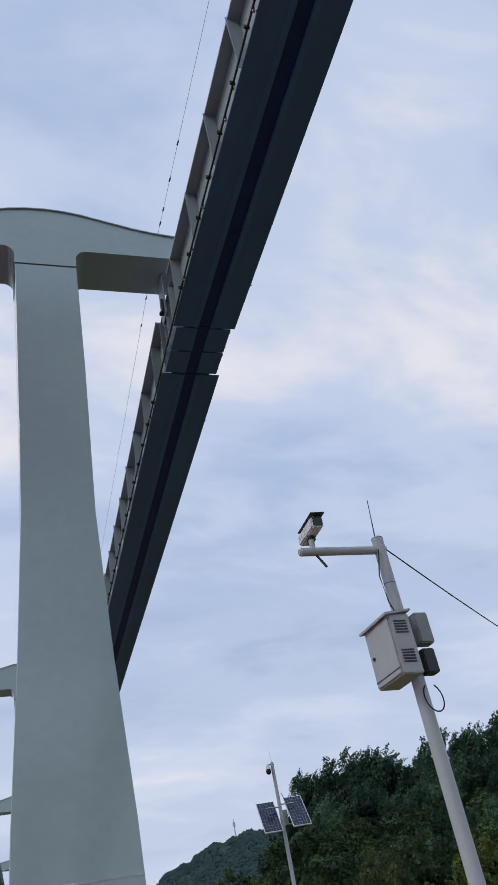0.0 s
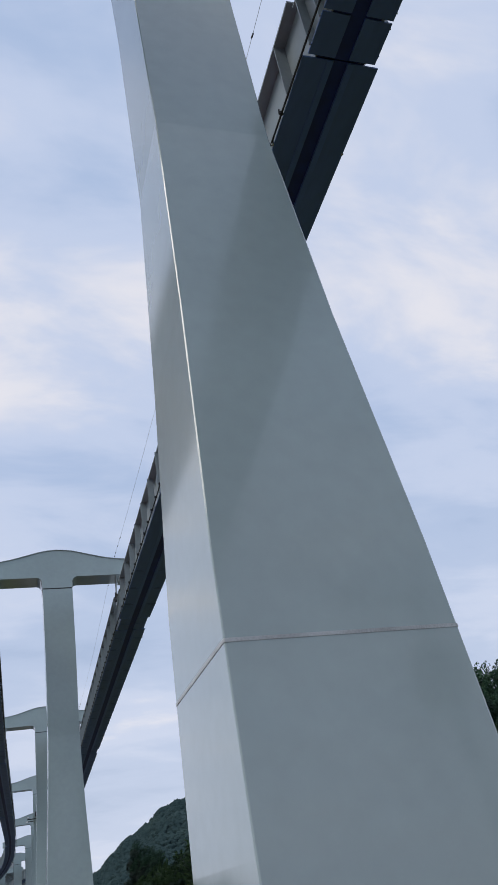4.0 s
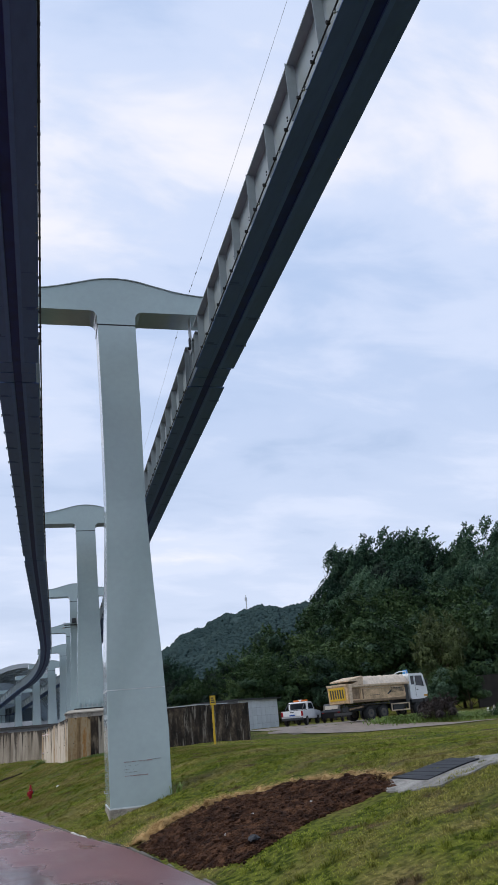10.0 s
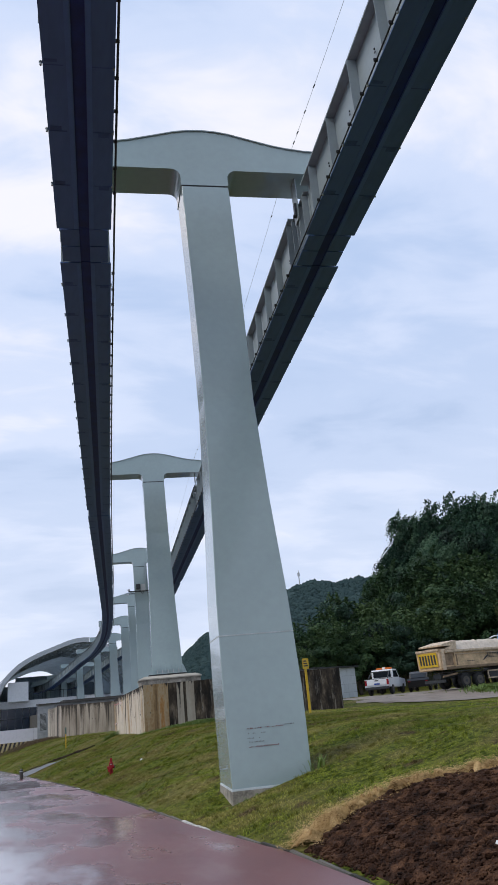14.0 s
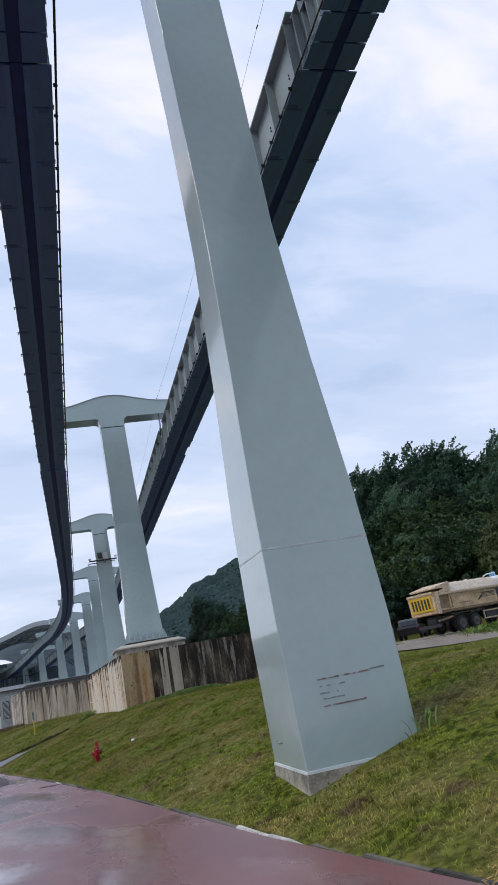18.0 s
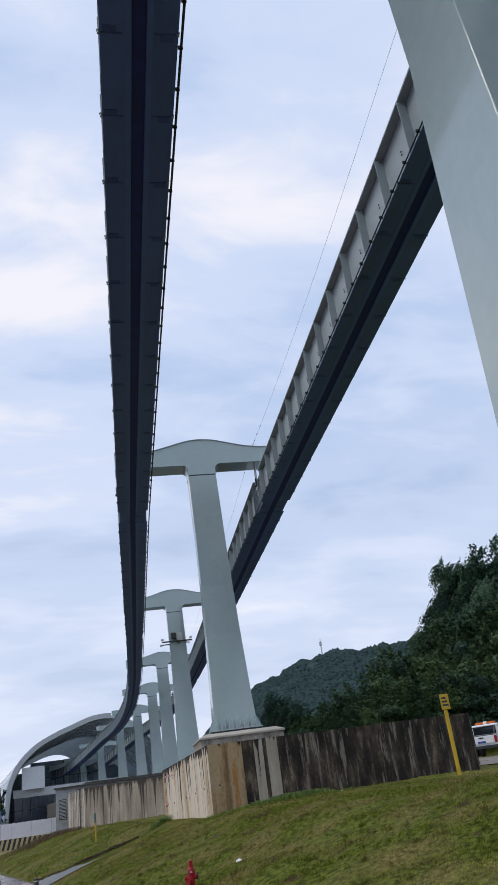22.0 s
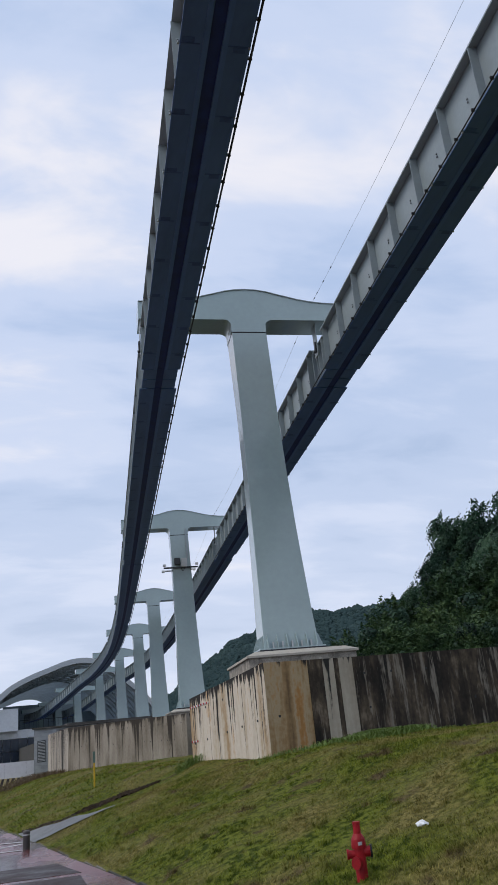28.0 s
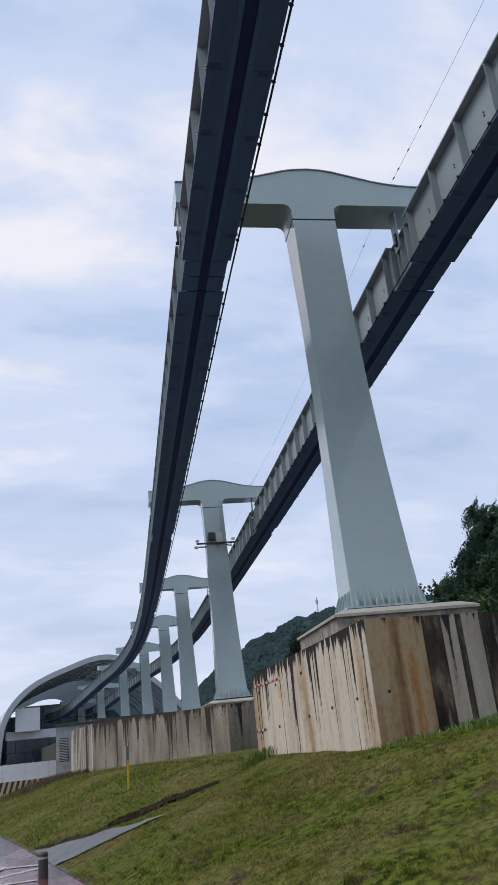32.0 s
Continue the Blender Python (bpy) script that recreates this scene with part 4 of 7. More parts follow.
    l.new(s.outputs[0], o.inputs[0])
    l.new(o.outputs[2], b.inputs["Base Color"])
    bp = n.new("ShaderNodeBump"); bp.inputs["Strength"].default_value = 0.3; bp.inputs["Distance"].default_value = 0.01
    l.new(noisy(30, (1, 1, 1), seed), bp.inputs["Height"]); l.new(bp.outputs[0], b.inputs["Normal"])
    return m


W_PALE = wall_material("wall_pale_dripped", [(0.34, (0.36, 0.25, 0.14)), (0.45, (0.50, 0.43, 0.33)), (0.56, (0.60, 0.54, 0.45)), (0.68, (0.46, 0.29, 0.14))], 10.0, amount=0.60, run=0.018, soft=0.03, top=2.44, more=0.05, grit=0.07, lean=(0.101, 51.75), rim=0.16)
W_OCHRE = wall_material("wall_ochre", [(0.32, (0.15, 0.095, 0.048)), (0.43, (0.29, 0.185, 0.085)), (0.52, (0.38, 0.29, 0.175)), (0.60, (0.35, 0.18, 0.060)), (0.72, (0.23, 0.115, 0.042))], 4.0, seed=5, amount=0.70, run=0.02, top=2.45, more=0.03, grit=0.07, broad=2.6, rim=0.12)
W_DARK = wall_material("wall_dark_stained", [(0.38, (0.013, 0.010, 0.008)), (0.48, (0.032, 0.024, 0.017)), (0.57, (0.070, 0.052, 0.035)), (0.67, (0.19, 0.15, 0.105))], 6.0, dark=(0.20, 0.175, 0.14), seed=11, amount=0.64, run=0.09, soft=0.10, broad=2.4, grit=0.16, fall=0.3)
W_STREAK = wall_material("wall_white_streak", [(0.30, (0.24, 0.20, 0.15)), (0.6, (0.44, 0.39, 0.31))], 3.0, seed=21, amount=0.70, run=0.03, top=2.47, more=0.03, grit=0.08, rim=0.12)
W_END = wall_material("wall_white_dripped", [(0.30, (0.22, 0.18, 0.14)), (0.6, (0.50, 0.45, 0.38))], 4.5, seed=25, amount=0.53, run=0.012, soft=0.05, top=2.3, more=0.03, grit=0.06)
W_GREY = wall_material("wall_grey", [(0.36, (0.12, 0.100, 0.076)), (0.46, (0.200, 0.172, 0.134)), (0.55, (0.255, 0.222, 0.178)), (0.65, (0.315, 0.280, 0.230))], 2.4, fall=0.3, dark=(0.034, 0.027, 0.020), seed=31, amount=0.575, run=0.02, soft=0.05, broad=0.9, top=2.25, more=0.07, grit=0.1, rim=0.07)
HOLE_ME = bpy.data.meshes.new("tie_hole")
_b = cylm((0, -0.012, 0), (0, 0.02, 0), 0.032, n=10); _b.to_mesh(HOLE_ME); _b.free(); HOLE_ME.materials.append(RUBBER)


def wall(name, line, label, thick=0.35):
    """line: rows of x, y, top z, bottom z and the surface of the panel that follows."""
    root = tagged(new(name), label, "retaining wall", kind="structure")
    rnd = random.Random(7)
    for a, b in zip(line, line[1:]):
        p, q = Vector(a[:2]), Vector(b[:2])
        d = (q - p).normalized()
        nrm = Vector((-d.y, d.x))
        off = rnd.uniform(-0.006, 0.006)
        g = 0.004
        c = [p + d * g - nrm * off, q - d * g - nrm * off, q - d * g + nrm * thick, p + d * g + nrm * thick]
        zt, zb = (a[2], b[2], b[2], a[2]), (a[3], b[3], b[3], a[3])
        bm = bmesh.new()
        lo = [bm.verts.new((*v, z)) for v, z in zip(c, zb)]
        hi = [bm.verts.new((*v, z)) for v, z in zip(c, zt)]
        bm.faces.new(lo[::-1]); bm.faces.new(hi)
        for k in range(4):
            bm.faces.new((lo[k], lo[(k + 1) % 4], hi[(k + 1) % 4], hi[k]))
        part("panel", bm, a[4], root)
        length = (q - p).length
        for k in range(int(length / 0.8)):
            for h in (0.45, 1.35):
                t = (k + 0.5) * 0.8 + rnd.uniform(-0.1, 0.1)
                if t < length - 0.1 and rnd.random() < 0.7:
                    s = p + d * t
                    z = a[2] + (b[2] - a[2]) * t / length - h
                    part_mesh("tie_hole", HOLE_ME, root, m=Matrix.Translation((s.x - nrm.x * off, s.y - nrm.y * off, z)) @ Matrix.Rotation(math.atan2(d.y, d.x), 4, "Z"))
    return root


def between(a, b, cuts, mats):
    """Panels along a straight wall: cut at the fractions given."""
    cuts = [0.0] + cuts
    return [(a[0] + (b[0] - a[0]) * t, a[1] + (b[1] - a[1]) * t, a[2] + (b[2] - a[2]) * t, a[3] + (b[3] - a[3]) * t, m) for t, m in zip(cuts, mats)]


WA, WB, WC = (5.27, 56.8, 1.93, -0.6), (6.16, 51.75, 2.44, -0.4), (17.45, 53.1, 2.55, -0.2)
wall("retaining_wall_1",
     between(WA, WB, [0.18, 0.42, 0.62, 0.82], [W_PALE] * 5)
     + between(WB, WC, [0.115, 0.155, 0.186, 0.199, 0.238, 0.42, 0.56, 0.70, 0.85], [W_OCHRE, W_DARK, W_STREAK, W_DARK, W_STREAK, W_DARK, W_DARK, W_DARK, W_DARK, W_DARK])
     + [(*WC, W_DARK), (19.5, 62.0, 2.5, -0.2, W_DARK)], "weathered concrete retaining wall stained with dark run-down streaks")
wall("retaining_wall_2",
     between((3.25, 101.5, 2.15, -2.5), (4.25, 93.5, 2.35, -2.0), [0.4, 0.7], [W_END] * 3)
     + between((4.25, 93.5, 2.35, -2.0), (9.6, 77.2, 2.15, -0.8), [0.12, 0.3, 0.42, 0.55, 0.68, 0.8], [W_GREY] * 7)
     + [(9.6, 77.2, 2.15, -0.8, W_GREY), (21.0, 79.0, 2.3, -0.8, W_GREY)], "long grey concrete retaining wall with dark streaks")
# footing under the corner of the first wall
_f = boxm(-2.75, 2.55, -0.10, 0.2, -0.5, 0.02, bevel=0.02)
_f.transform(Matrix.Translation(((WA[0] + WB[0]) / 2, (WA[1] + WB[1]) / 2, 0.08)) @ Matrix.Rotation(math.atan2(WB[1] - WA[1], WB[0] - WA[0]), 4, "Z"))
_fo = tagged(new("wall_footing"), "rough concrete footing at the wall's base", "footing", kind="structure")
part("footing", _f, W_OCHRE, _fo)

# raised terraces held by the walls
FILL = material("terrace_gravel", (0.06, 0.055, 0.043), 0.9, vary=0.3, scale=1.5, fine=30, bump=0.3)


def terrace(name, outline, z0, z1):
    n = len(outline)
    vs = [(x, y, z1) for x, y in outline] + [(x, y, z0) for x, y in outline]
    me = mesh_from(name, vs, [tuple(range(n)), tuple(range(2 * n - 1, n - 1, -1))] + [(i, i + n, (i + 1) % n + n, (i + 1) % n) for i in range(n)], FILL)
    return tagged(new(name, me), "gravel fill behind the retaining wall", "terrace", kind="structure")


terrace("terrace_1", [(5.75, 56.9), (6.55, 52.2), (17.1, 53.5), (19.2, 62.2), (18.0, 76.0), (10.2, 75.5)], -0.6, 1.85)
terrace("terrace_2", [(3.9, 103.5), (4.9, 93.6), (10.1, 77.6), (20.8, 79.4), (30, 130), (34, 240), (2.0, 240)], -2.5, 2.05)

# footings of the piers on the terraces
for i in range(4, len(PIERS)):
    x, y, zn, zf = PIERS[i]
    m = Matrix.Translation((x, y, zf)) @ Matrix.Rotation(-on_line(PIER_AT[i])[1], 4, "Z")
    root = thing("pier_footing", m, "pale concrete footing with sloping top edges", "footing", "footings of the piers")
    for name, levels, mat in (("block", ((-2.6, 0.06), (-0.302, 0.06)), PLINTH), ("cap_slab", ((-0.30, 0.0), (-0.24, 0.0), (-0.115, 0.30)), CONC)):
        bm = bmesh.new()
        rings = []
        for z, g in levels:
            rings.append([bm.verts.new(v) for v in ((-1.35 + g, -1.38 + g, z), (1.95 - g, -1.38 + g, z), (1.95 - g, 2.4 - g, z), (-1.35 + g, 2.4 - g, z))])
        bm.faces.new(rings[0][::-1]); bm.faces.new(rings[-1])
        for a, b in zip(rings, rings[1:]):
            for k in range(4):
                bm.faces.new((a[k], a[(k + 1) % 4], b[(k + 1) % 4], b[k]))
        part(name, bm, mat, root)

# ---- far hill ----
RIDGE = [(-40, 0.2), (4, 0.4), (8, 1.4), (10, 2.4), (12, 3.7), (13.5, 4.9), (16, 6.3), (18.5, 7.3), (21, 7.85), (24, 7.7), (28, 7.9), (33, 8.0), (40, 7.4), (55, 6), (80, 2)]
hv, hf = [], []
AZ = np.linspace(2, 75, 90)
for j in range(14):
    d = 420 + 480 * j / 13
    for az in AZ:
        e = table(az, RIDGE) + 0.10 * math.sin(az * 2.1) + 0.07 * math.sin(az * 5.3 + 1)
        h = 900 * math.tan(radians(max(e, 0.1))) * (j / 13) ** 1.15
        hv.append((d * math.sin(radians(az)), 20 + d * math.cos(radians(az)), h - 2 + 3 * math.sin(az * 1.7 + j)))
for j in range(13):
    for k in range(89):
        a = j * 90 + k
        hf.append((a, a + 1, a + 91, a + 90))
hill = tagged(new("hill", mesh_from("hill", hv, hf, HILL, smooth=True)), "distant wooded hill with haze put into its colour", "hill", kind="structure")
# crowns of its trees
rng = np.random.default_rng(3)
ico = bmesh.new(); bmesh.ops.create_icosphere(ico, subdivisions=1, radius=1.0)
iv = np.array([v.co[:] for v in ico.verts]); it = np.array([[v.index for v in f.verts] for f in ico.faces]); ico.free()
cv, cf = [], []
N = 15000
az = rng.uniform(6, 44, N); jj = 13 * rng.uniform(0.06, 1.0, N) ** 0.6
jj[:2600] = rng.uniform(12.4, 13.0, 2600)
for q in range(N):
    e = table(az[q], RIDGE) + 0.10 * math.sin(az[q] * 2.1) + 0.07 * math.sin(az[q] * 5.3 + 1)
    d = 420 + 480 * jj[q] / 13
    h = 900 * math.tan(radians(max(e, 0.1))) * (jj[q] / 13) ** 1.15 - 2
    r = rng.uniform(1.5, 3.3)
    s = iv * rng.uniform(0.85, 1.15, (len(iv), 1)) * np.array([r, r, r * rng.uniform(0.8, 1.3)])
    cv.append(s + np.array([d * math.sin(radians(az[q])), 20 + d * math.cos(radians(az[q])), h + 1.4]))
    cf.append(it + q * len(iv))
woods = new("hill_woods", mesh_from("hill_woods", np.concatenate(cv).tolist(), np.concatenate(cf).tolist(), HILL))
tagged(woods, "tree crowns covering the distant hill", "woods", kind="stuff")

# ---- trees ----
def leaf_cloud(centres, normals, size, rng, droop=0.3):
    """A leaf (a bent four-sided blade) at each centre."""
    n = len(centres)
    k = normals + rng.normal(0, 0.36, (n, 3)); k[:, 2] += 0.2
    k /= np.linalg.norm(k, axis=1, keepdims=True)
    q = np.cross(k, rng.normal(0, 1, (n, 3))); q /= np.linalg.norm(q, axis=1, keepdims=True) + 1e-9
    d = np.cross(k, q); d[:, 2] -= droop * rng.random(n)
    s = size * rng.uniform(0.55, 1.25, (n, 1))
    v = np.stack([centres - d * s * 0.5, centres + q * s * 0.34 + k * s * 0.06, centres + d * s * 0.55, centres - q * s * 0.34 + k * s * 0.06], 1).reshape(-1, 3)
    f = (np.arange(n) * 4)[:, None] + np.array([0, 1, 2, 3])
    return v, f


def tree_meshes(seed, h, r, base, leaf, mat, clumps=60, per=60, tips=40, lit_tips=None):
    """Trunk and crown of one tree: clumps of leaves round the limbs, with feathery tips."""
    rng = np.random.default_rng(seed)
    bm = bmesh.new()
    bend = rng.normal(0, 0.02 * h, 2)
    pts = [Vector((bend[0] * t * t, bend[1] * t * t, h * 0.82 * t)) for t in np.linspace(0, 1, 7)]
    for i, (a, b) in enumerate(zip(pts, pts[1:])):
        cyl(bm, a - Vector((0, 0, 0.02)), b, 0.024 * h * (1 - i / 7.5), 0.024 * h * (1 - (i + 1) / 7.5), n=8)
    cc, nn, heads = [], [], []
    mid = np.array([bend[0] * 0.5, bend[1] * 0.5, (base + h) / 2])
    half = np.array([r, r, (h - base) / 2])
    for c in range(clumps):
        u = rng.normal(0, 1, 3); u /= np.linalg.norm(u)
        if u[2] < -0.6:
            u[2] *= -0.5
        rad = rng.uniform(0.45, 1.0) * (1 + 0.16 * math.sin(3 * math.atan2(u[1], u[0]) + seed))
        p = mid + half * u * rad
        s = r * rng.uniform(0.20, 0.38)
        if rad > 0.7 and u[2] > 0.05:
            heads.append((p, s))
        if c < 16:
            j = min(5, int(max(0, (p[2] - 0.25 * h) / (0.82 * h) * 6)))
            cyl(bm, pts[j], Vector(p), 0.008 * h, 0.003 * h, n=5)
        g = rng.normal(0, 1, (per, 3)); g[:, 2] += 0.35; g /= np.linalg.norm(g, axis=1, keepdims=True)
        wob = 1 + 0.22 * np.sin(g[:, :1] * 5 + c) * np.sin(g[:, 1:2] * 6 + 2 * c)
        cc.append(p + g * s * wob * rng.uniform(0.72, 1.0, (per, 1)) * [1, 1, 0.85]); nn.append(g * 1.1 + u * 0.2)
    for c in range(tips):
        # sprigs rise from the upper clumps, bent to one side by the wind
        u = rng.normal(0, 1, 3); u[2] = abs(u[2]) + 0.25; u /= np.linalg.norm(u)
        q = heads[rng.integers(len(heads))] if c % 3 else (mid + half * u * 0.88, 0.04 * r)
        p = q[0] + u * q[1] * 0.75
        w = u * 0.4 + np.array([0.26, -0.14, 0.70]) + rng.normal(0, 0.12, 3); w /= np.linalg.norm(w)
        k = 46
        t = np.linspace(0, 1, k)[:, None]
        cc.append(p + (w * t + np.array([0.30, -0.16, -0.12]) * t * t) * r * rng.uniform(0.20, 0.46) + rng.normal(0, 0.052 * r, (k, 3)) * (1.05 - 0.85 * t)); nn.append(np.repeat(w[None], k, 0) * 0.5 + rng.normal(0, 0.5, (k, 3)))
    v, f = leaf_cloud(np.concatenate(cc), np.concatenate(nn), leaf, rng)
    trunk = bpy.data.meshes.new("trunk"); bm.to_mesh(trunk); bm.free(); trunk.materials.append(BARK)
    crown = mesh_from("crown", v.tolist(), f.tolist(), mat)
    # sprigs take the paler copy, so their lit look is in the colour
    if lit_tips:
        crown.materials.append(lit_tips)
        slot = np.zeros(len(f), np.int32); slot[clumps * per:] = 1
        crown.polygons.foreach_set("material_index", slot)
    return trunk, crown


def plant(meshes, x, y, s, turn, label, group, sink=0.3, z=None):
    ob = thing("tree", Matrix.Translation((x, y, (gz(x, y) if z is None else z) - sink)) @ Matrix.Rotation(turn, 4, "Z") @ Matrix.Diagonal((s[0], s[0], s[1], 1)), label, "tree", group)
    part_mesh("trunk", meshes[0], ob)
    part_mesh("crown", meshes[1], ob)
    return ob


rt = random.Random(12)
BIG = [tree_meshes(20 + i, 20, 7.5, 3.0, 0.44, LEAF, 34, 1000, 230, LIT_TIP) for i in range(4)]
MID = [tree_meshes(40 + i, 9, 3.3, 0.6, 0.27, (LEAFM, LEAF, LEAFM)[i], 40, 420, 90, LIT_TIPM) for i in range(3)]
LIGHT = [tree_meshes(60 + i, 7, 2.6, 1.4, 0.25, LEAFL, 40, 320, 50) for i in range(2)]
# the wood on the knoll: bearing from the road, distance, height
KNOLL = [(26.2, 168, 15), (27.6, 158, 18.5), (29.5, 166, 23.5), (31.4, 160, 26.5), (33.2, 165, 25), (35.1, 170, 22.5), (36.6, 168, 18), (38.9, 162, 26), (42, 160, 26), (45, 160, 26), (48.5, 160, 26), (52, 160, 25),
         (28.0, 144, 15), (30.3, 138, 18), (33.0, 140, 18), (35.4, 142, 17), (38.2, 140, 18), (41.0, 142, 20), (44.2, 140, 20), (48, 140, 20),
         (27.0, 128, 11), (29.4, 122, 12), (32.0, 120, 13), (34.6, 122, 12), (37.0, 121, 13), (40.0, 120, 14), (43.4, 122, 14), (47, 122, 14)]
for i, (az, d, h) in enumerate(KNOLL):
    x, y = d * math.sin(radians(az)), 10 + d * math.cos(radians(az))
    k = h / 20
    plant(BIG[i % 4], x, y, (k * rt.uniform(0.82, 1.02), k), rt.uniform(-0.7, 0.7), "tall dark green broadleaf tree in a dense wood", "trees of the wood", sink=1.0)
# lower growth behind the yard and the walls
for i in range(46):
    t = i / 45
    x, y = 27 + 55 * t + rt.uniform(-1.5, 1.5), 99 - 18 * t + rt.uniform(-5, 5)
    k = rt.uniform(0.85, 1.15) * (0.62 + 0.55 * min(1, 1.6 * t))
    plant(MID[i % 3], x, y, (k * rt.uniform(1.0, 1.3), k), rt.uniform(0, 6.3), "bushy green tree at the edge of the yard", "trees behind the yard")
for i in range(26):
    t = i / 25
    x, y = 36 + 46 * t + rt.uniform(-2, 2), 119 - 11 * t + rt.uniform(-5, 5)
    k = rt.uniform(1.1, 1.4) * (0.7 + 0.5 * min(1, 2 * t))
    plant(MID[(i + 1) % 3], x, y, (k * 1.2, k), rt.uniform(0, 6.3), "bushy green tree at the edge of the yard", "trees behind the yard")
for x, y, k in ((40.5, 53.5, 0.75), (50.6, 61.0, 1.15), (44.5, 45.0, 0.7)):
    plant(LIGHT[int(x) % 2], x, y, (k * 0.95, k), x, "small yellow-green tree on the lawn", "small trees on the lawn")
plant(MID[1], 45.5, 74.5, (0.6, 0.45), 1.0, "bushy green tree at the edge of the yard", "trees behind the yard")
plant(MID[2], 48.6, 74.0, (0.6, 0.42), 4.0, "bushy green tree at the edge of the yard", "trees behind the yard")
LEAFO = material("leaf_olive", (0.06, 0.08, 0.03), 0.6, scale=0.8, fine=2.5, per_leaf=0.2, stops=[(0.28, (0.018, 0.030, 0.010)), (0.5, (0.060, 0.084, 0.030)), (0.74, (0.125, 0.150, 0.060))], spec=0.2, through_light=0.16)
plant(tree_meshes(48, 9, 3.0, 0.3, 0.22, LEAFO, 46, 420, 90), 50.5, 80.0, (1.0, 1.2), 2.0, "rounded olive-green tree at the edge of the yard", "trees behind the yard")
plant(BIG[1], 33, 128, (0.42, 0.5), 1.0, "dark conifer-like tree behind the wall", "trees behind the yard")

# low bushes
BUSH = tree_meshes(90, 1.5, 0.95, 0.0, 0.13, material("bush_dark_red_green", (0.03, 0.02, 0.02), 0.6, stops=[(0.3, (0.012, 0.010, 0.010)), (0.6, (0.035, 0.022, 0.020)), (0.8, (0.05, 0.035, 0.02))]), 40, 50, 30)
for x, y, k in ((34.2, 58.6, 1.05), (35.6, 59.0, 1.15)):
    ob = thing("bush", Matrix.Translation((x, y, gz(x, y) - 0.1)) @ Matrix.Diagonal((k, k, k, 1)), "dark reddish bush beside the yard", "bush", "bushes by the yard")
    part_mesh("stem", BUSH[0], ob); part_mesh("foliage", BUSH[1], ob)
PETAL = material("white_petals", (0.75, 0.75, 0.73), 0.7)
FLOW = tree_meshes(95, 0.9, 1.0, 0.0, 0.12, LEAFM, 40, 40, 20)
PET = tree_meshes(96, 1.05, 1.0, 0.35, 0.11, PETAL, 22, 5, 4)
for x, y, k in ((39.3, 57.6, 0.85), (40.4, 57.4, 1.0), (41.6, 57.2, 0.85), (42.8, 57.5, 0.95)):
    ob = thing("flowering_shrub", Matrix.Translation((x, y, gz(x, y) - 0.1)) @ Matrix.Diagonal((k, k, k * 0.9, 1)), "low shrub covered with white flowers", "shrub", "flowering shrubs")
    part_mesh("foliage", FLOW[1], ob); part_mesh("blossom", PET[1], ob)

# tall weeds by the wall's foot and the pier
def weeds(x, y, n, h, spread, mat, label, seed, width=0.011):
    rng = np.random.default_rng(seed)
    v, f = [], []
    for i in range(n):
        px, py = x + rng.normal(0, spread), y + rng.normal(0, spread * 0.6)
        z = gz(px, py) - 0.02
        a, l = rng.uniform(0, 6.3), h * rng.uniform(0.5, 1.2)
        d = np.array([math.cos(a), math.sin(a), 0]); w = np.array([-d[1], d[0], 0]) * width
        b = np.array([px, py, z])
        p = [b, b + d * l * 0.15 + [0, 0, l * 0.55], b + d * l * 0.42 + [0, 0, l * 0.85], b + d * l * 0.75 + [0, 0, l * 0.82]]
        k = len(v)
        v += [p[0] - w, p[0] + w, p[1] - w, p[1] + w, p[2] - w * 0.7, p[2] + w * 0.7, p[3]]
        f += [(k, k + 1, k + 3, k + 2), (k + 2, k + 3, k + 5, k + 4), (k + 4, k + 5, k + 6)]
    return tagged(new("weeds", mesh_from("weeds", [tuple(q) for q in v], f, mat)), label, "weeds", kind="stuff")


GRN = material("fresh_weed", (0.07, 0.13, 0.025), 0.55, stops=[(0.3, (0.065, 0.120, 0.016)), (0.7, (0.15, 0.225, 0.034))])
weeds(5.72, 26.5, 22, 0.26, 0.14, GRN, "tuft of long grass at the pier's foot", 1)
weeds(4.2, 26.45, 30, 0.10, 0.25, GRN, "short grass round the pier's foot", 2)
weeds(8.5, 50.3, 12000, 0.17, 0.52, GRN, "thick fresh weeds along the wall's foot", 3, 0.007)
weeds(9.4, 51.6, 1600, 0.13, 0.9, GRN, "thick fresh weeds along the wall's foot", 4, 0.008)
weeds(5.0, 56.0, 420, 0.26, 0.22, GRN, "fresh weeds at the wall's end", 5, 0.006)
RUST = material("rust_weed", (0.12, 0.07, 0.03), 0.7, stops=[(0.3, (0.05, 0.045, 0.015)), (0.55, (0.11, 0.065, 0.03)), (0.75, (0.17, 0.085, 0.04))])
weeds(2.2, 95.5, 1300, 0.42, 1.3, RUST, "rusty brown weeds below the far wall", 7)
weeds(1.0, 89.0, 1300, 0.34, 1.5, RUST, "rusty brown weeds below the far wall", 8)
weeds(34.3, 60.5, 9000, 0.36, 1.5, GRN, "green verge in front of the yard", 9, 0.03)
weeds(40.5, 59.5, 3600, 0.22, 2.6, GRN, "green verge in front of the yard", 10, 0.03)
weeds(6.6, 51.2, 300, 0.13, 0.5, GRN, "short weeds along the wall's foot", 6, 0.006)

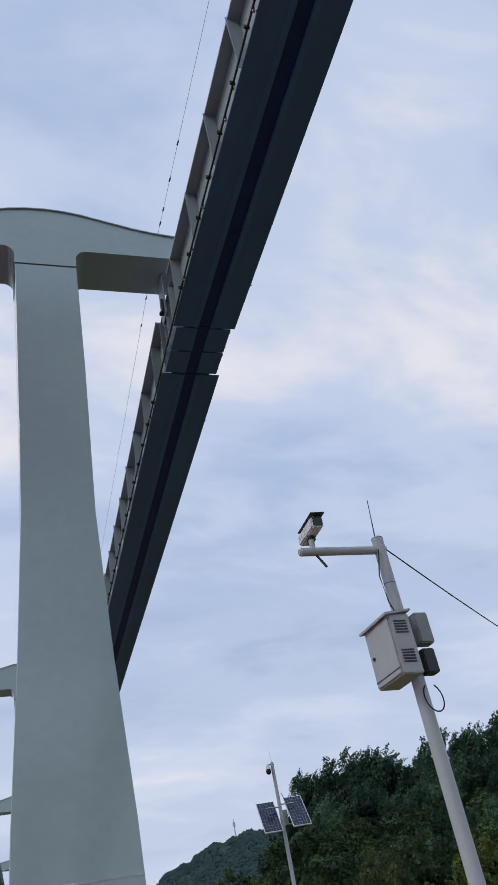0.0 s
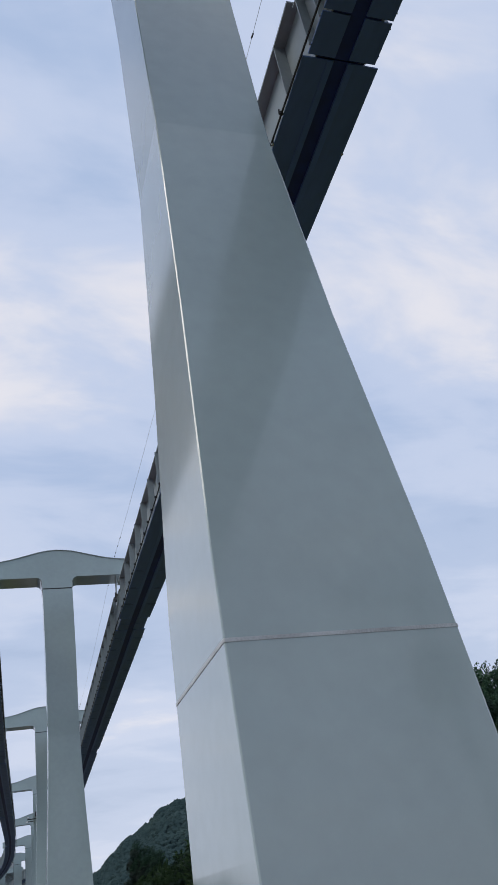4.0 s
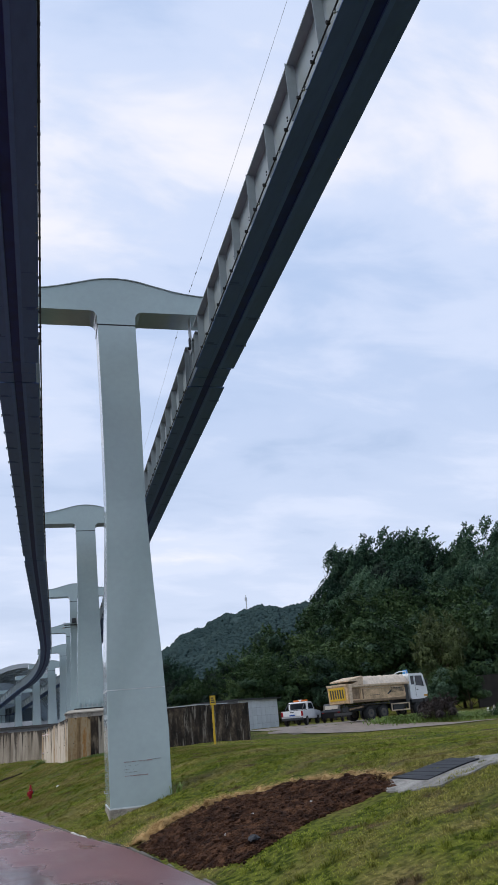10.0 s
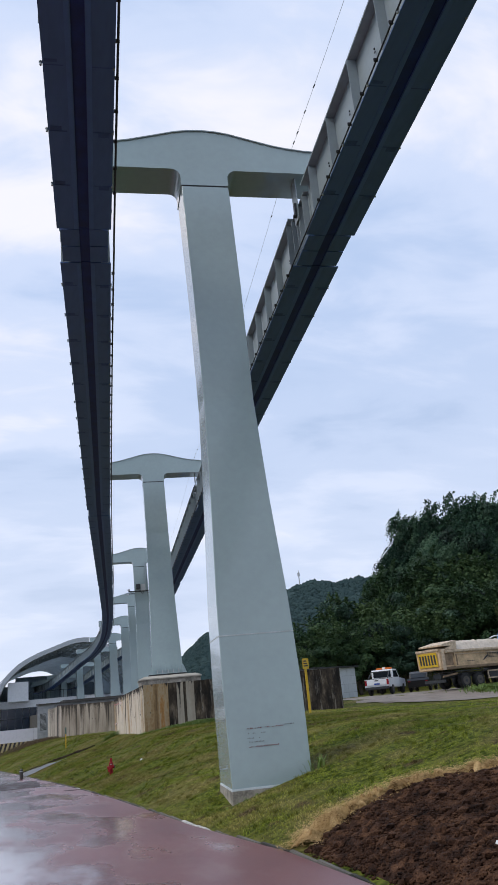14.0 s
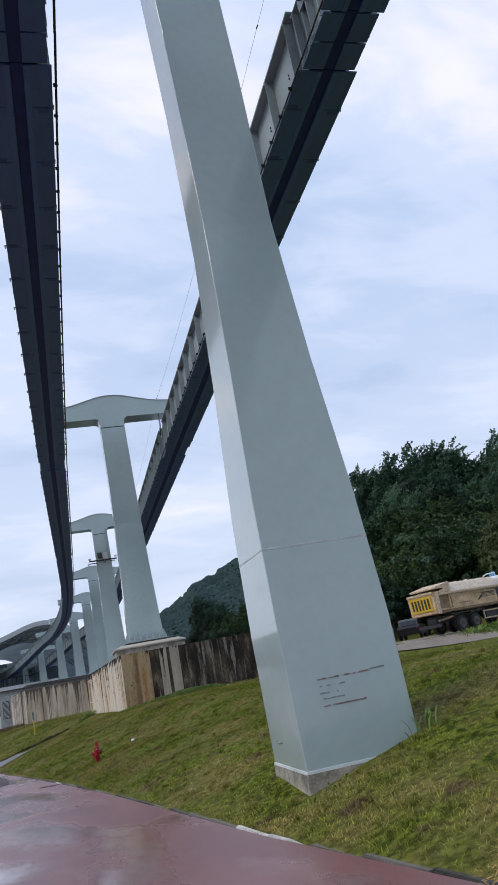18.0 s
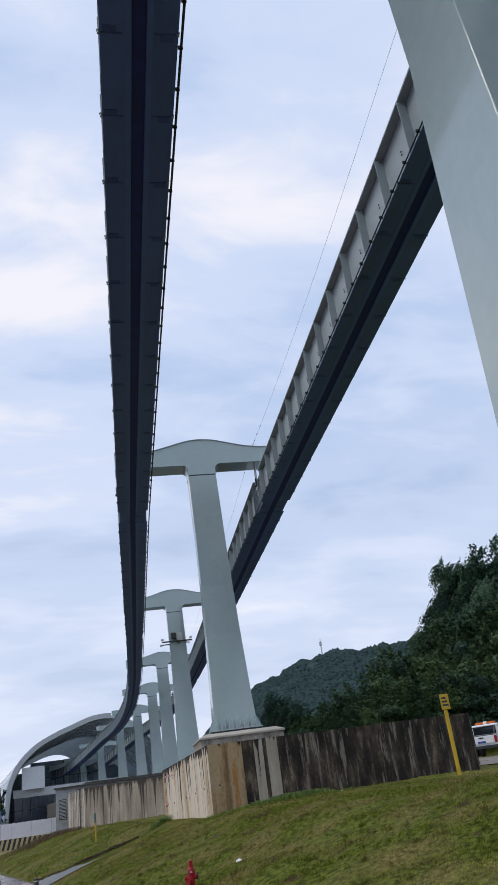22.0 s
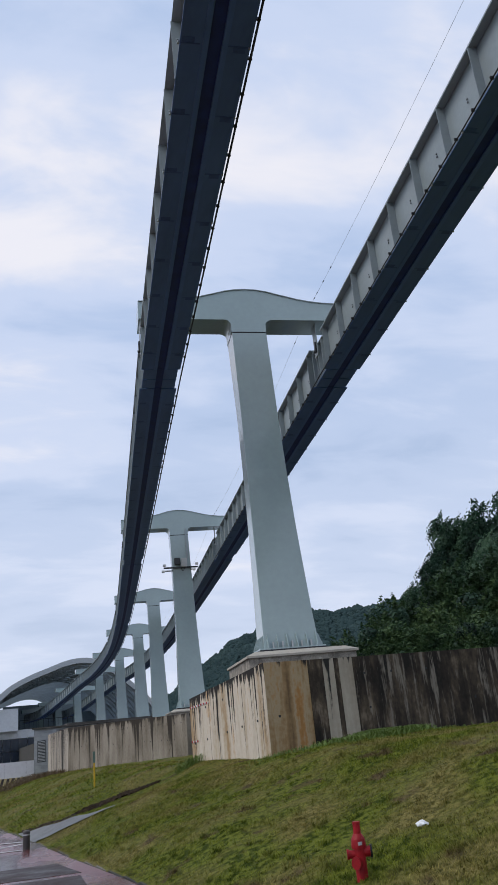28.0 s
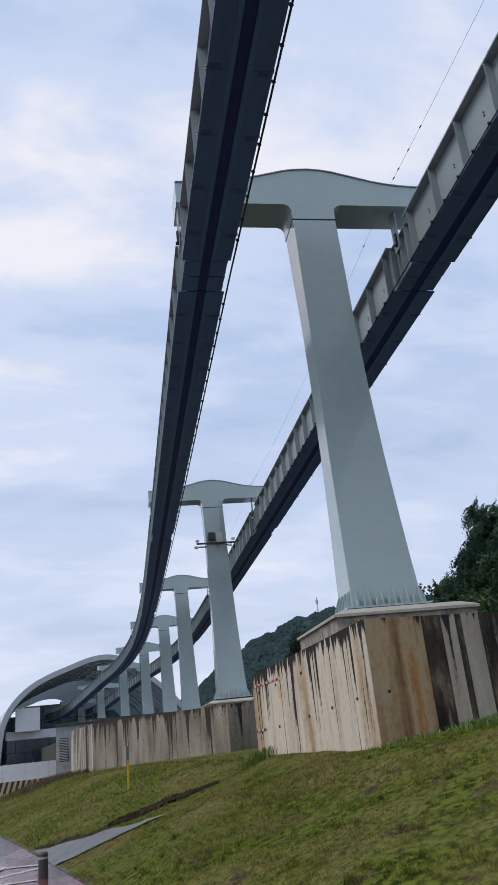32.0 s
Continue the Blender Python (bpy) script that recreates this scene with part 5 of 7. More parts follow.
# ---- grass blades on the bank ----
def blades(name, n, region, h, width, seed, label, mat=BLADE, lean=2.2):
    rng = np.random.default_rng(seed)
    x0, x1, y0, y1 = region
    y = rng.uniform(y0, y1, n)
    e = np.interp(y, *zip(*EDGE))
    x = np.maximum(e + 0.12, x0) + rng.random(n) * (x1 - np.maximum(e + 0.12, x0))
    # growth in patches
    keep = (np.sin(x * 2.1 + 1.3 * np.sin(y * 1.1)) * np.sin(y * 1.7 + 0.8 * x) + rng.normal(0, 0.55, n)) > -0.35
    soil = (np.abs((x - 5.5) * 0.55 + (y - 20.0) * 0.83) < 2.4) & (x < 7.4) & (y > 16.9) & (y < 22.2)
    inside = (((x - 4.10) * 0.99 - 0.1 * (y - 26.8) > -0.1) & ((x - 4.24) < 1.8) & (y > 26.6) & (y < 28.5)) | ((x > 6.3) & (y > 52.4 + (x - 6) * 0.12)) | ((x > 5.4) & (y > 56.0))
    path = (x > 0.2) & (x < 2.63) & (y > np.interp(x, *zip(*PATH_LO))) & (y < np.interp(x, *zip(*PATH_UP)))
    ditch = (x > 1.7) & (x < 4.1) & (y > np.interp(x, *zip(*DITCH_LO)) + 0.05) & (y < np.interp(x, *zip(*DITCH_UP)) - 0.05) & (rng.random(n) < 0.93)
    k = keep & ~soil & ~inside & ~path & ~ditch
    x, y = x[k], y[k]
    m = len(x)
    z = ground_z(x, y) - 0.01
    a = rng.uniform(0, 2 * np.pi, m)
    l = h * rng.uniform(0.45, 1.3, m) * (0.8 + 0.5 * np.clip(np.sin(x * 0.9 + 2 * np.sin(y * 0.45)), 0, 1))
    d = np.stack([np.cos(a), np.sin(a), np.zeros(m)], 1) * (l * lean * rng.uniform(0.2, 1.0, m))[:, None]
    w = np.stack([-np.sin(a), np.cos(a), np.zeros(m)], 1) * (width * rng.uniform(0.7, 1.3, m))[:, None]
    b = np.stack([x, y, z], 1)
    up = np.zeros((m, 3)); up[:, 2] = l
    v = np.stack([b - w, b + w, b + d * 0.4 + up * 0.7 + w * 0.7, b + d * 0.4 + up * 0.7 - w * 0.7, b + d + up * 0.95], 1).reshape(-1, 3)
    i5 = np.arange(m)[:, None] * 5
    f = (i5 + [0, 1, 2, 3]).tolist() + (i5 + [3, 2, 4]).tolist()
    return tagged(new(name, mesh_from(name, v.tolist(), f, mat)), label, "grass", kind="stuff")


blades("bank_grass", 330000, (-2, 12, 33, 58), 0.040, 0.006, 1, "short green and yellow grass on the bank")
blades("bank_grass", 300000, (2, 13, 9, 33), 0.036, 0.006, 2, "short bright grass with yellow patches on the bank", BLADE_BRIGHT)
blades("bank_grass", 110000, (12, 30, 16, 56), 0.045, 0.014, 3, "short bright grass with yellow patches on the bank", BLADE_BRIGHT)
blades("bank_grass", 60000, (-4, 9, 58, 100), 0.07, 0.016, 4, "short green and yellow grass on the bank")


def tufts(n, region, seed, label):
    """Scattered tufts of longer blades, each fanning from one root."""
    rng = np.random.default_rng(seed)
    x0, x1, y0, y1 = region
    y = rng.uniform(y0, y1, n)
    e = np.interp(y, *zip(*EDGE))
    x = e + 0.25 + rng.random(n) ** 1.2 * (x1 - e - 0.25)
    soil = (x < 7.6) & (y > 16.4) & (y < 23.6)
    stone = ((x > 3.95) & (x < 6.2) & (y > 26.4) & (y < 29)) | ((x > 6.2) & (y > 51.4)) | ((y > 53.5) & (x < 4.4))
    x, y = x[~soil & ~stone], y[~soil & ~stone]
    k = 26
    px = np.repeat(x, k) + rng.normal(0, 0.035, len(x) * k); py = np.repeat(y, k) + rng.normal(0, 0.035, len(x) * k)
    m = len(px)
    a = rng.uniform(0, 6.283, m)
    l = np.repeat(rng.uniform(0.05, 0.11, len(x)), k) * rng.uniform(0.5, 1.2, m)
    d = np.stack([np.cos(a), np.sin(a), np.zeros(m)], 1) * l[:, None]
    w = np.stack([-np.sin(a), np.cos(a), np.zeros(m)], 1) * 0.0045
    b = np.stack([px, py, ground_z(px, py) - 0.01], 1)
    up = np.zeros((m, 3)); up[:, 2] = l
    v = np.stack([b - w, b + w, b + d * 0.45 + up * 0.75 + w * 0.8, b + d * 0.45 + up * 0.75 - w * 0.8, b + d * 1.1 + up * 0.72], 1).reshape(-1, 3)
    i5 = np.arange(m)[:, None] * 5
    return tagged(new("grass_tufts", mesh_from("grass_tufts", v.tolist(), (i5 + [0, 1, 2, 3]).tolist() + (i5 + [3, 2, 4]).tolist(), BLADE)), label, "grass", kind="stuff")


tufts(1500, (0, 11, 9, 52), 21, "longer tufts of coarse grass on the bank")

# ---- camera pole with a control cabinet ----
def text_bars(parent, m, rows, mat, h=0.03, seed=1, gap=1.6):
    """Unreadable writing as small bars: rows of (x, z, length)."""
    rnd = random.Random(seed)
    for x, z, length in rows:
        t = x
        while t < x + length:
            w = h * rnd.uniform(0.5, 1.1)
            if rnd.random() < 0.85:
                part("mark", boxm(t, t + w, -0.004, 0.0, z, z + h * rnd.uniform(0.5, 1.0)), mat, parent, m=m)
            t += w + h * (gap - 1) * rnd.uniform(0.5, 1.2)


BOXD = material("grey_box_paint", (0.26, 0.27, 0.27), 0.5, vary=0.1)


def camera_pole(x, y):
    z0 = gz(x, y)
    root = thing("camera_pole", Matrix.Translation((x, y, z0)), "white steel pole with a camera arm and cabinet", "camera pole")
    H = 5.34 - z0
    part("pole", cylm((0, 0, -0.3), (0, 0, H), 0.078, 0.062, n=40), POLE, root, smooth=False)
    part("pole_cap", cylm((0, 0, H), (0, 0, H + 0.02), 0.066, 0.05, n=20), POLE, root)
    part("collar", cylm((0, 0, H - 0.535), (0, 0, H - 0.53), 0.0665, n=32), DARK, root)
    part("arm", cylm((0.06, 0, H - 0.13), (-0.95, 0.0, H - 0.17), 0.045, n=32), POLE, root)
    part("arm_end", cylm((-0.95, 0, H - 0.17), (-0.97, 0.0, H - 0.171), 0.045, 0.03, n=16), POLE, root)
    part("aerial", cylm((-0.02, 0, H), (0.02, 0, H + 0.50), 0.008, 0.004, n=6), DARK, root, "thin black aerial")
    cam_root = part("camera_mount", cylm((-0.80, 0, H - 0.14), (-0.80, 0, H - 0.03), 0.03, n=10), POLE, root)
    m = Matrix.Translation((-0.78, 0.0, H + 0.08)) @ Matrix.Rotation(radians(-8), 4, "Z") @ Matrix.Rotation(radians(4), 4, "X")
    part("camera_body", boxm(-0.065, 0.065, -0.24, 0.26, -0.06, 0.06, bevel=0.015), WHITE, cam_root, "white camera housing", m=m)
    part("sunshield", boxm(-0.078, 0.078, -0.30, 0.20, 0.064, 0.078, bevel=0.005), DARK, cam_root, m=m)
    part("lens", boxm(-0.05, 0.05, -0.247, -0.240, -0.045, 0.045), GLASSD, cam_root, "dark lens window", m=m)
    part("bracket", boxm(-0.03, 0.03, -0.03, 0.10, -0.12, -0.061, bevel=0.01), DARK, cam_root, m=m)
    part("sensor", cylm((-0.78, 0.0, H - 0.20), (-0.72, -0.05, H - 0.36), 0.013, n=8), DARK, root)
    cab = part("cabinet", boxm(-0.30, -0.07, -0.25, 0.25, H - 1.56, H - 0.97, bevel=0.008), BOXG, root, "grey steel control cabinet")
    part("cabinet_door", boxm(-0.316, -0.302, -0.235, 0.235, H - 1.545, H - 1.0, bevel=0.004), BOXG, cab)
    part("rain_hood", prism([(-0.35, H - 0.985), (-0.05, H - 0.945), (-0.05, H - 0.925), (-0.35, H - 0.962)], -0.28, 0.28), BOXG, cab)
    part("bottom_seam", boxm(-0.3185, -0.3165, -0.235, 0.235, H - 1.500, H - 1.488), DARK, cab)
    part("lock", cylm((-0.317, 0.16, H - 1.27), (-0.33, 0.16, H - 1.27), 0.018, n=10), DARK, cab)
    for k in range(5):
        for zz in (H - 1.05, H - 1.34):
            part("louvre", boxm(-0.26, -0.12, -0.258, -0.251, zz - k * 0.028, zz - k * 0.028 + 0.013), DARK, cab)
    part("junction_box", boxm(0.09, 0.25, -0.12, 0.02, H - 1.22, H - 0.90, bevel=0.012), BOXD, root)
    part("switch_box", boxm(0.06, 0.20, -0.13, 0.0, H - 1.52, H - 1.28, bevel=0.01), DARK, root)
    for k, (a, b) in enumerate(((0.12, -1.33), (0.16, -1.33))):
        part("conduit", tube([(a, -0.03, H + b + 0.02), (a + 0.02, -0.05, H - 1.40)], 0.012), BOXG, root)
    part("cable_loop", tube([(0.06 + 0.10 * math.sin(t), -0.09 - 0.02 * math.cos(t), H - 1.75 - 0.14 * math.cos(t)) for t in np.linspace(-2.6, 2.6, 16)], 0.007), RUBBER, root, "black cable loop")
    part("cable_drop", tube([(-0.06, -0.06, H - 0.16), (-0.12, -0.03, H - 0.45), (-0.11, -0.05, H - 0.75), (-0.08, -0.10, H - 0.95)], 0.007), RUBBER, root)
    far = Vector((14.0, 9.3, H))
    part("overhead_cable", tube([Vector((0.05, 0, H - 0.10)).lerp(far, t) + Vector((0, 0, -1.4 * t * (1 - t))) for t in np.linspace(0, 1, 20)], 0.008), RUBBER, root, "black overhead cable")
    return root


camera_pole(4.83, -3.87)

# ---- solar camera pole ----
CELL = material("solar_cells", (0.012, 0.020, 0.055), 0.15, vary=0.3, scale=20, fine=90)


def solar_pole(x, y):
    z0 = gz(x, y)
    root = thing("solar_camera_pole", Matrix.Translation((x, y, z0)), "white pole with two solar panels and a dome camera", "solar pole")
    H = 6.89 - z0
    part("lower_pole", cylm((0, 0, -0.3), (0, 0, 2.6 - z0), 0.085, 0.08, n=18), POLE, root)
    part("collar", cylm((0, 0, 2.6 - z0), (0, 0, 2.68 - z0), 0.10, 0.07, n=18), POLE, root)
    part("upper_pole", cylm((0, 0, 2.68 - z0), (-0.06, 0, H), 0.06, 0.05, n=16), POLE, root)
    part("aerial", cylm((-0.06, 0, H), (-0.09, 0, H + 0.42), 0.006, 0.003, n=6), STEEL, root)
    dome = part("camera_arm", cylm((0, 0, H - 0.06), (-0.22, -0.03, H - 0.06), 0.022, n=10), POLE, root)
    part("camera_dome_top", cylm((-0.22, -0.03, H - 0.05), (-0.22, -0.03, H - 0.20), 0.04, 0.085, n=16), WHITE, dome, "white camera housing")
    bm = bmesh.new()
    bmesh.ops.create_uvsphere(bm, u_segments=16, v_segments=10, radius=0.08, matrix=Matrix.Translation((-0.22, -0.03, H - 0.26)) @ Matrix.Diagonal((1, 1, 1.1, 1)))
    part("camera_dome", bm, BLACKP, dome, "black glass dome", smooth=True)
    for cx, cy, cz in ((-0.46, -0.06, H - 1.53), (0.42, -0.16, H - 1.46)):
        m = Matrix.Translation((cx, cy, cz)) @ Matrix.Rotation(radians(-13), 4, "Z") @ Matrix.Rotation(radians(-45), 4, "X")
        pan = part("solar_panel", boxm(-0.275, 0.275, -0.018, 0.012, -0.67, 0.67, bevel=0.004), WHITE, root, "white-framed panel back", m=m)
        part("cell_sheet", boxm(-0.255, 0.255, -0.021, -0.0185, -0.65, 0.65), CELL, pan, "dark blue cell sheet")
        for k in range(1, 6):
            part("cell_line", boxm(-0.25 + k * 0.5 / 6 - 0.002, -0.25 + k * 0.5 / 6 + 0.002, -0.0235, -0.0212, -0.65, 0.65), STEEL, pan)
        for k in range(1, 10):
            part("cell_line", boxm(-0.25, 0.25, -0.0235, -0.0212, -0.65 + k * 0.13 - 0.002, -0.65 + k * 0.13 + 0.002), STEEL, pan)
        part("rail", cylm((0, -0.03, cz + 0.25), (cx, -0.05, cz + 0.25), 0.018, n=8), STEEL, root)
        part("rail", cylm((0, -0.03, cz - 0.30), (cx, 0.02, cz - 0.30), 0.018, n=8), STEEL, root)
    part("battery_box", boxm(0.03, 0.19, 0.06, 0.22, H - 1.75, H - 1.35, bevel=0.01), BOXG, root)
    part("cable", tube([(0.05, -0.05, H - 0.9), (0.14, -0.08, H - 1.15), (0.22, -0.06, H - 1.45), (0.10, 0.02, H - 1.6)], 0.008), RUBBER, root)
    return root


solar_pole(10.41, 12.96)

# ---- fire hydrant ----
def hydrant(x, y):
    root = thing("fire_hydrant", Matrix.Translation((x, y, gz(x, y) - 0.07)) @ Matrix.Rotation(radians(10), 4, "Z") @ Matrix.Diagonal((0.70, 0.70, 0.86, 1)), "red cast-iron fire hydrant standing in the grass", "hydrant")
    bm = bmesh.new()
    for z0, z1, r0, r1 in ((-0.1, 0.03, 0.12, 0.12), (0.03, 0.40, 0.088, 0.082), (0.40, 0.43, 0.105, 0.108), (0.43, 0.50, 0.108, 0.100), (0.50, 0.555, 0.100, 0.062)):
        cyl(bm, (0, 0, z0), (0, 0, z1), r0, r1, n=18)
    part("barrel", bm, RED, root)
    part("bonnet", cylm((0, 0, 0.555), (0, 0, 0.66), 0.056, 0.052, n=16), RED, root)
    part("bonnet_rim", cylm((0, 0, 0.66), (0, 0, 0.685), 0.058, 0.058, n=16), RED, root)
    for a, z, r in ((-30, 0.36, 0.074), (150, 0.34, 0.058), (215, 0.26, 0.07)):
        d = Vector((math.cos(radians(a)), math.sin(radians(a)), 0))
        o = part("outlet", cylm(Vector((0, 0, z)) + d * 0.06, Vector((0, 0, z)) + d * 0.155, r * 0.8, n=14), RED, root)
        part("outlet_cap", cylm(Vector((0, 0, z)) + d * 0.155, Vector((0, 0, z)) + d * 0.185, r, n=14), BLACKP if a == -30 else RED, o)
    part("label_plate", boxm(-0.075, -0.01, -0.112, -0.098, 0.44, 0.475, bevel=0.003), BOXG, root, "faded grey label plate")
    return root


hydrant(3.2, 40.1)

# crumpled litter
rl = random.Random(5)
def litter(x, y, size, mat, label, seed):
    bm = bmesh.new()
    bmesh.ops.create_icosphere(bm, subdivisions=2, radius=size)
    rr = random.Random(seed)
    for v in bm.verts:
        v.co = Vector((v.co.x * rr.uniform(0.8, 1.4), v.co.y * rr.uniform(0.5, 1.0), v.co.z * rr.uniform(0.2, 0.6)))
    bmesh.ops.recalc_face_normals(bm, faces=bm.faces)
    me = bpy.data.meshes.new("litter"); bm.to_mesh(me); bm.free(); me.materials.append(mat)
    ob = new("litter", me)
    ob.matrix_basis = Matrix.Translation((x, y, gz(x, y) + size * 0.25 + (0.11 if 4 < x < 6.5 and 16.9 < y < 21 else 0))) @ Matrix.Rotation(rr.uniform(0, 6), 4, "Z")
    return tagged(ob, label, "litter")


litter(4.37, 40.9, 0.09, WHITE, "crumpled white plastic bag on the grass", 2)
litter(7.5, 50.4, 0.05, WHITE, "scrap of pale litter among the weeds", 3)
litter(10.2, 49.8, 0.05, WHITE, "scrap of pale litter on the grass", 4)
litter(5.35, 18.9, 0.035, WHITE, "small white scrap lying on the soil", 5)
litter(5.9, 18.3, 0.02, WHITE, "small white scrap lying on the soil", 6)
litter(4.42, 17.15, 0.11, RUBBER, "black plastic scrap lying on the soil", 7)
litter(4.37, 18.3, 0.045, WHITE, "small white scrap lying on the soil", 9)
litter(5.2, 19.3, 0.03, WHITE, "small white scrap lying on the soil", 10)
litter(19.5, 52.0, 0.10, BOXG, "grey scrap at the edge of the yard", 8)

# ---- bollards, sign pole, street lamps ----
BOLL = material("bollard_brown", (0.05, 0.045, 0.042), 0.45, vary=0.2)
for x, y in ((-2.05, 53.8), (-0.98, 55.5), (0.30, 53.6)):
    root = thing("bollard", Matrix.Translation((x, y, float(road_z(x, y)))), "short dark metal bollard on the wet paving", "bollard", "bollards across the path")
    part("post", cylm((0, 0, -0.05), (0, 0, 0.40), 0.085, n=18), BOLL, root)
    part("band", cylm((0, 0, 0.32), (0, 0, 0.35), 0.088, n=18), STEEL, root)
    part("top", cylm((0, 0, 0.40), (0, 0, 0.43), 0.085, 0.06, n=18), BOLL, root)

BLUE = material("sign_blue", (0.012, 0.06, 0.30), 0.4, vary=0.08)
root = thing("road_sign", Matrix.Translation((-0.97, 55.75, float(road_z(-0.97, 55.75)))) @ Matrix.Rotation(radians(-66), 4, "Z"), "black pole with a round blue direction sign", "road sign")
part("pole", cylm((0, 0, -0.1), (0, 0, 3.45), 0.035, n=12), DARK, root)
d = part("disc", cylm((0, -0.045, 2.45), (0, -0.06, 2.45), 0.29, n=28), BLUE, root, "round blue sign face")
part("arrow_shaft", boxm(-0.03, 0.03, -0.065, -0.061, 2.30, 2.52), WHITE, d)
bm = prism([(-0.10, 2.50), (0.10, 2.50), (0.0, 2.62)], -0.065, -0.061)
part("arrow_head", bm, WHITE, d)
tri = part("warning_board", prism([(-0.17, 3.42), (0.17, 3.42), (0.02, 2.85), (-0.02, 2.85)], -0.06, -0.045), DARK, root, "dark narrow warning board")
part("board_mark", boxm(-0.05, 0.05, -0.065, -0.061, 3.12, 3.34), YELLOW, tri)


def street_lamp(x, y, h, reach, drop=0.0):
    root = thing("street_lamp", Matrix.Translation((x, y, float(road_z(x, y)))), "dark street lamp with a curved leaf-shaped head", "street lamp", "lamps along the road")
    part("post", cylm((0, 0, -0.2), (0, 0, h - 0.9), 0.09, 0.06, n=14), DARK, root)
    arm = [(reach * t * 0.45, 0, h - 0.9 + 0.85 * math.sin(t * 1.35)) for t in np.linspace(0, 1, 9)]
    part("arm", tube(arm, 0.04, 8), DARK, root)
    bm = bmesh.new()
    rings = []
    for t in np.linspace(0, 1, 9):
        w = 0.05 + 0.22 * math.sin(math.pi * min(1, t * 0.9 + 0.12)) ** 0.8
        cx, cz = reach * (0.42 + 0.58 * t), h - 0.14 + 0.16 * t - 0.02 * math.sin(3 * t)
        rings.append([bm.verts.new((cx, w * math.cos(a), cz + 0.17 * math.sin(a) * (1 - 0.6 * t))) for a in np.linspace(0, 2 * math.pi, 10, endpoint=False)])
    for a, b in zip(rings, rings[1:]):
        for k in range(10):
            bm.faces.new((a[k], a[(k + 1) % 10], b[(k + 1) % 10], b[k]))
    bm.faces.new(rings[0]); bm.faces.new(rings[-1])
    part("lamp_head", bm, DARK, root, smooth=True)
    part("led_strip", boxm(reach * 0.58, reach * 0.92, -0.09, 0.09, h - 0.10, h - 0.075), STEEL, root, "pale lamp strip, unlit")
    return root


street_lamp(-4.4, 51.6, 8.45 + 1.25, 2.9)
street_lamp(-10.3, 111.7, 10.4 + 2.4, 3.3)

# ---- yellow sign post and marker post ----
root = thing("sign_post", Matrix.Translation((13.31, 47.3, gz(13.31, 47.3))), "yellow post with a small square yellow sign", "sign post")
part("post", boxm(-0.05, 0.05, -0.05, 0.05, -0.2, 1.98, bevel=0.01), YELLOW, root)
s = part("sign_plate", boxm(-0.165, 0.165, -0.075, -0.055, 1.98, 2.48, bevel=0.01), YELLOW, root)
for k in range(3):
    part("mark", boxm(-0.11, 0.11 - 0.03 * k, -0.080, -0.076, 2.10 + 0.11 * k, 2.16 + 0.11 * k), DARK, s)
root = thing("marker_post", Matrix.Translation((3.0, 63.6, gz(3.0, 63.6))), "yellow marker post with a green top", "marker post")
part("post", boxm(-0.03, 0.03, -0.03, 0.03, -0.2, 0.85, bevel=0.01), YELLOW, root)
part("top_band", boxm(-0.043, 0.043, -0.043, 0.043, 0.853, 1.25, bevel=0.012), material("faded_green_paint", (0.10, 0.17, 0.14), 0.6, vary=0.2), root, "faded green band")

# ---- pit cover on its concrete pad ----
def pad(name, corners, thick, mat, lift, label, category):
    vs = [(x, y, gz(x, y) + lift) for x, y in corners]
    n = len(vs)
    bm = bmesh.new()
    top = [bm.verts.new(v) for v in vs]; bot = [bm.verts.new((v[0], v[1], v[2] - thick)) for v in vs]
    bm.faces.new(top); bm.faces.new(bot[::-1])
    for i in range(n):
        bm.faces.new((top[i], bot[i], bot[(i + 1) % n], top[(i + 1) % n]))
    return bm


root = thing("pit_cover", Matrix.Identity(4), "rough concrete pad with a black slotted cover in the grass", "pit cover")
_ring = []
for k in range(28):
    t = k / 28 * 7
    A, B = [((6.85, 17.45), (7.3, 18.0), (8.05, 17.15), (8.3, 16.2), (7.95, 15.75), (7.1, 16.1), (6.9, 16.8))[(int(t) + q) % 7] for q in (0, 1)]
    f = t - int(t)
    _ring.append((A[0] + (B[0] - A[0]) * f + 0.05 * math.sin(k * 2.7), A[1] + (B[1] - A[1]) * f + 0.05 * math.sin(k * 4.1)))
part("concrete_pad", pad("pad", _ring, 0.25, CONC, 0.025, "", ""), material("pale_rough_concrete", (0.33, 0.32, 0.295), 0.85, vary=0.35, scale=4, fine=30, bump=0.8), root)
GRATE = material("wet_black_grating", (0.014, 0.016, 0.019), 0.55, vary=0.3, spec=0.3)
A, B, C, D = Vector((7.30, 17.98)), Vector((7.24, 16.75)), Vector((8.0, 16.35)), Vector((8.0, 17.15))
for k in range(6):
    t0, t1 = k / 6 + 0.006, (k + 1) / 6 - 0.006
    part("cover_slat", pad("slat", [A.lerp(D, t0), B.lerp(C, t0), B.lerp(C, t1), A.lerp(D, t1)], 0.06, GRATE, 0.055, "", ""), GRATE, root, "black cover slat")

# ---- turned soil with straw along its upper edge ----
rs = np.random.default_rng(8)
SOIL_POLY = [(3.60, 20.2), (3.60, 21.7), (4.2, 22.2), (4.9, 22.35), (5.5, 22.2), (6.2, 21.55), (6.75, 20.75), (7.2, 19.6), (7.45, 18.4), (7.05, 17.35), (6.0, 17.6), (4.9, 17.0), (4.1, 16.7), (3.64, 17.7)]


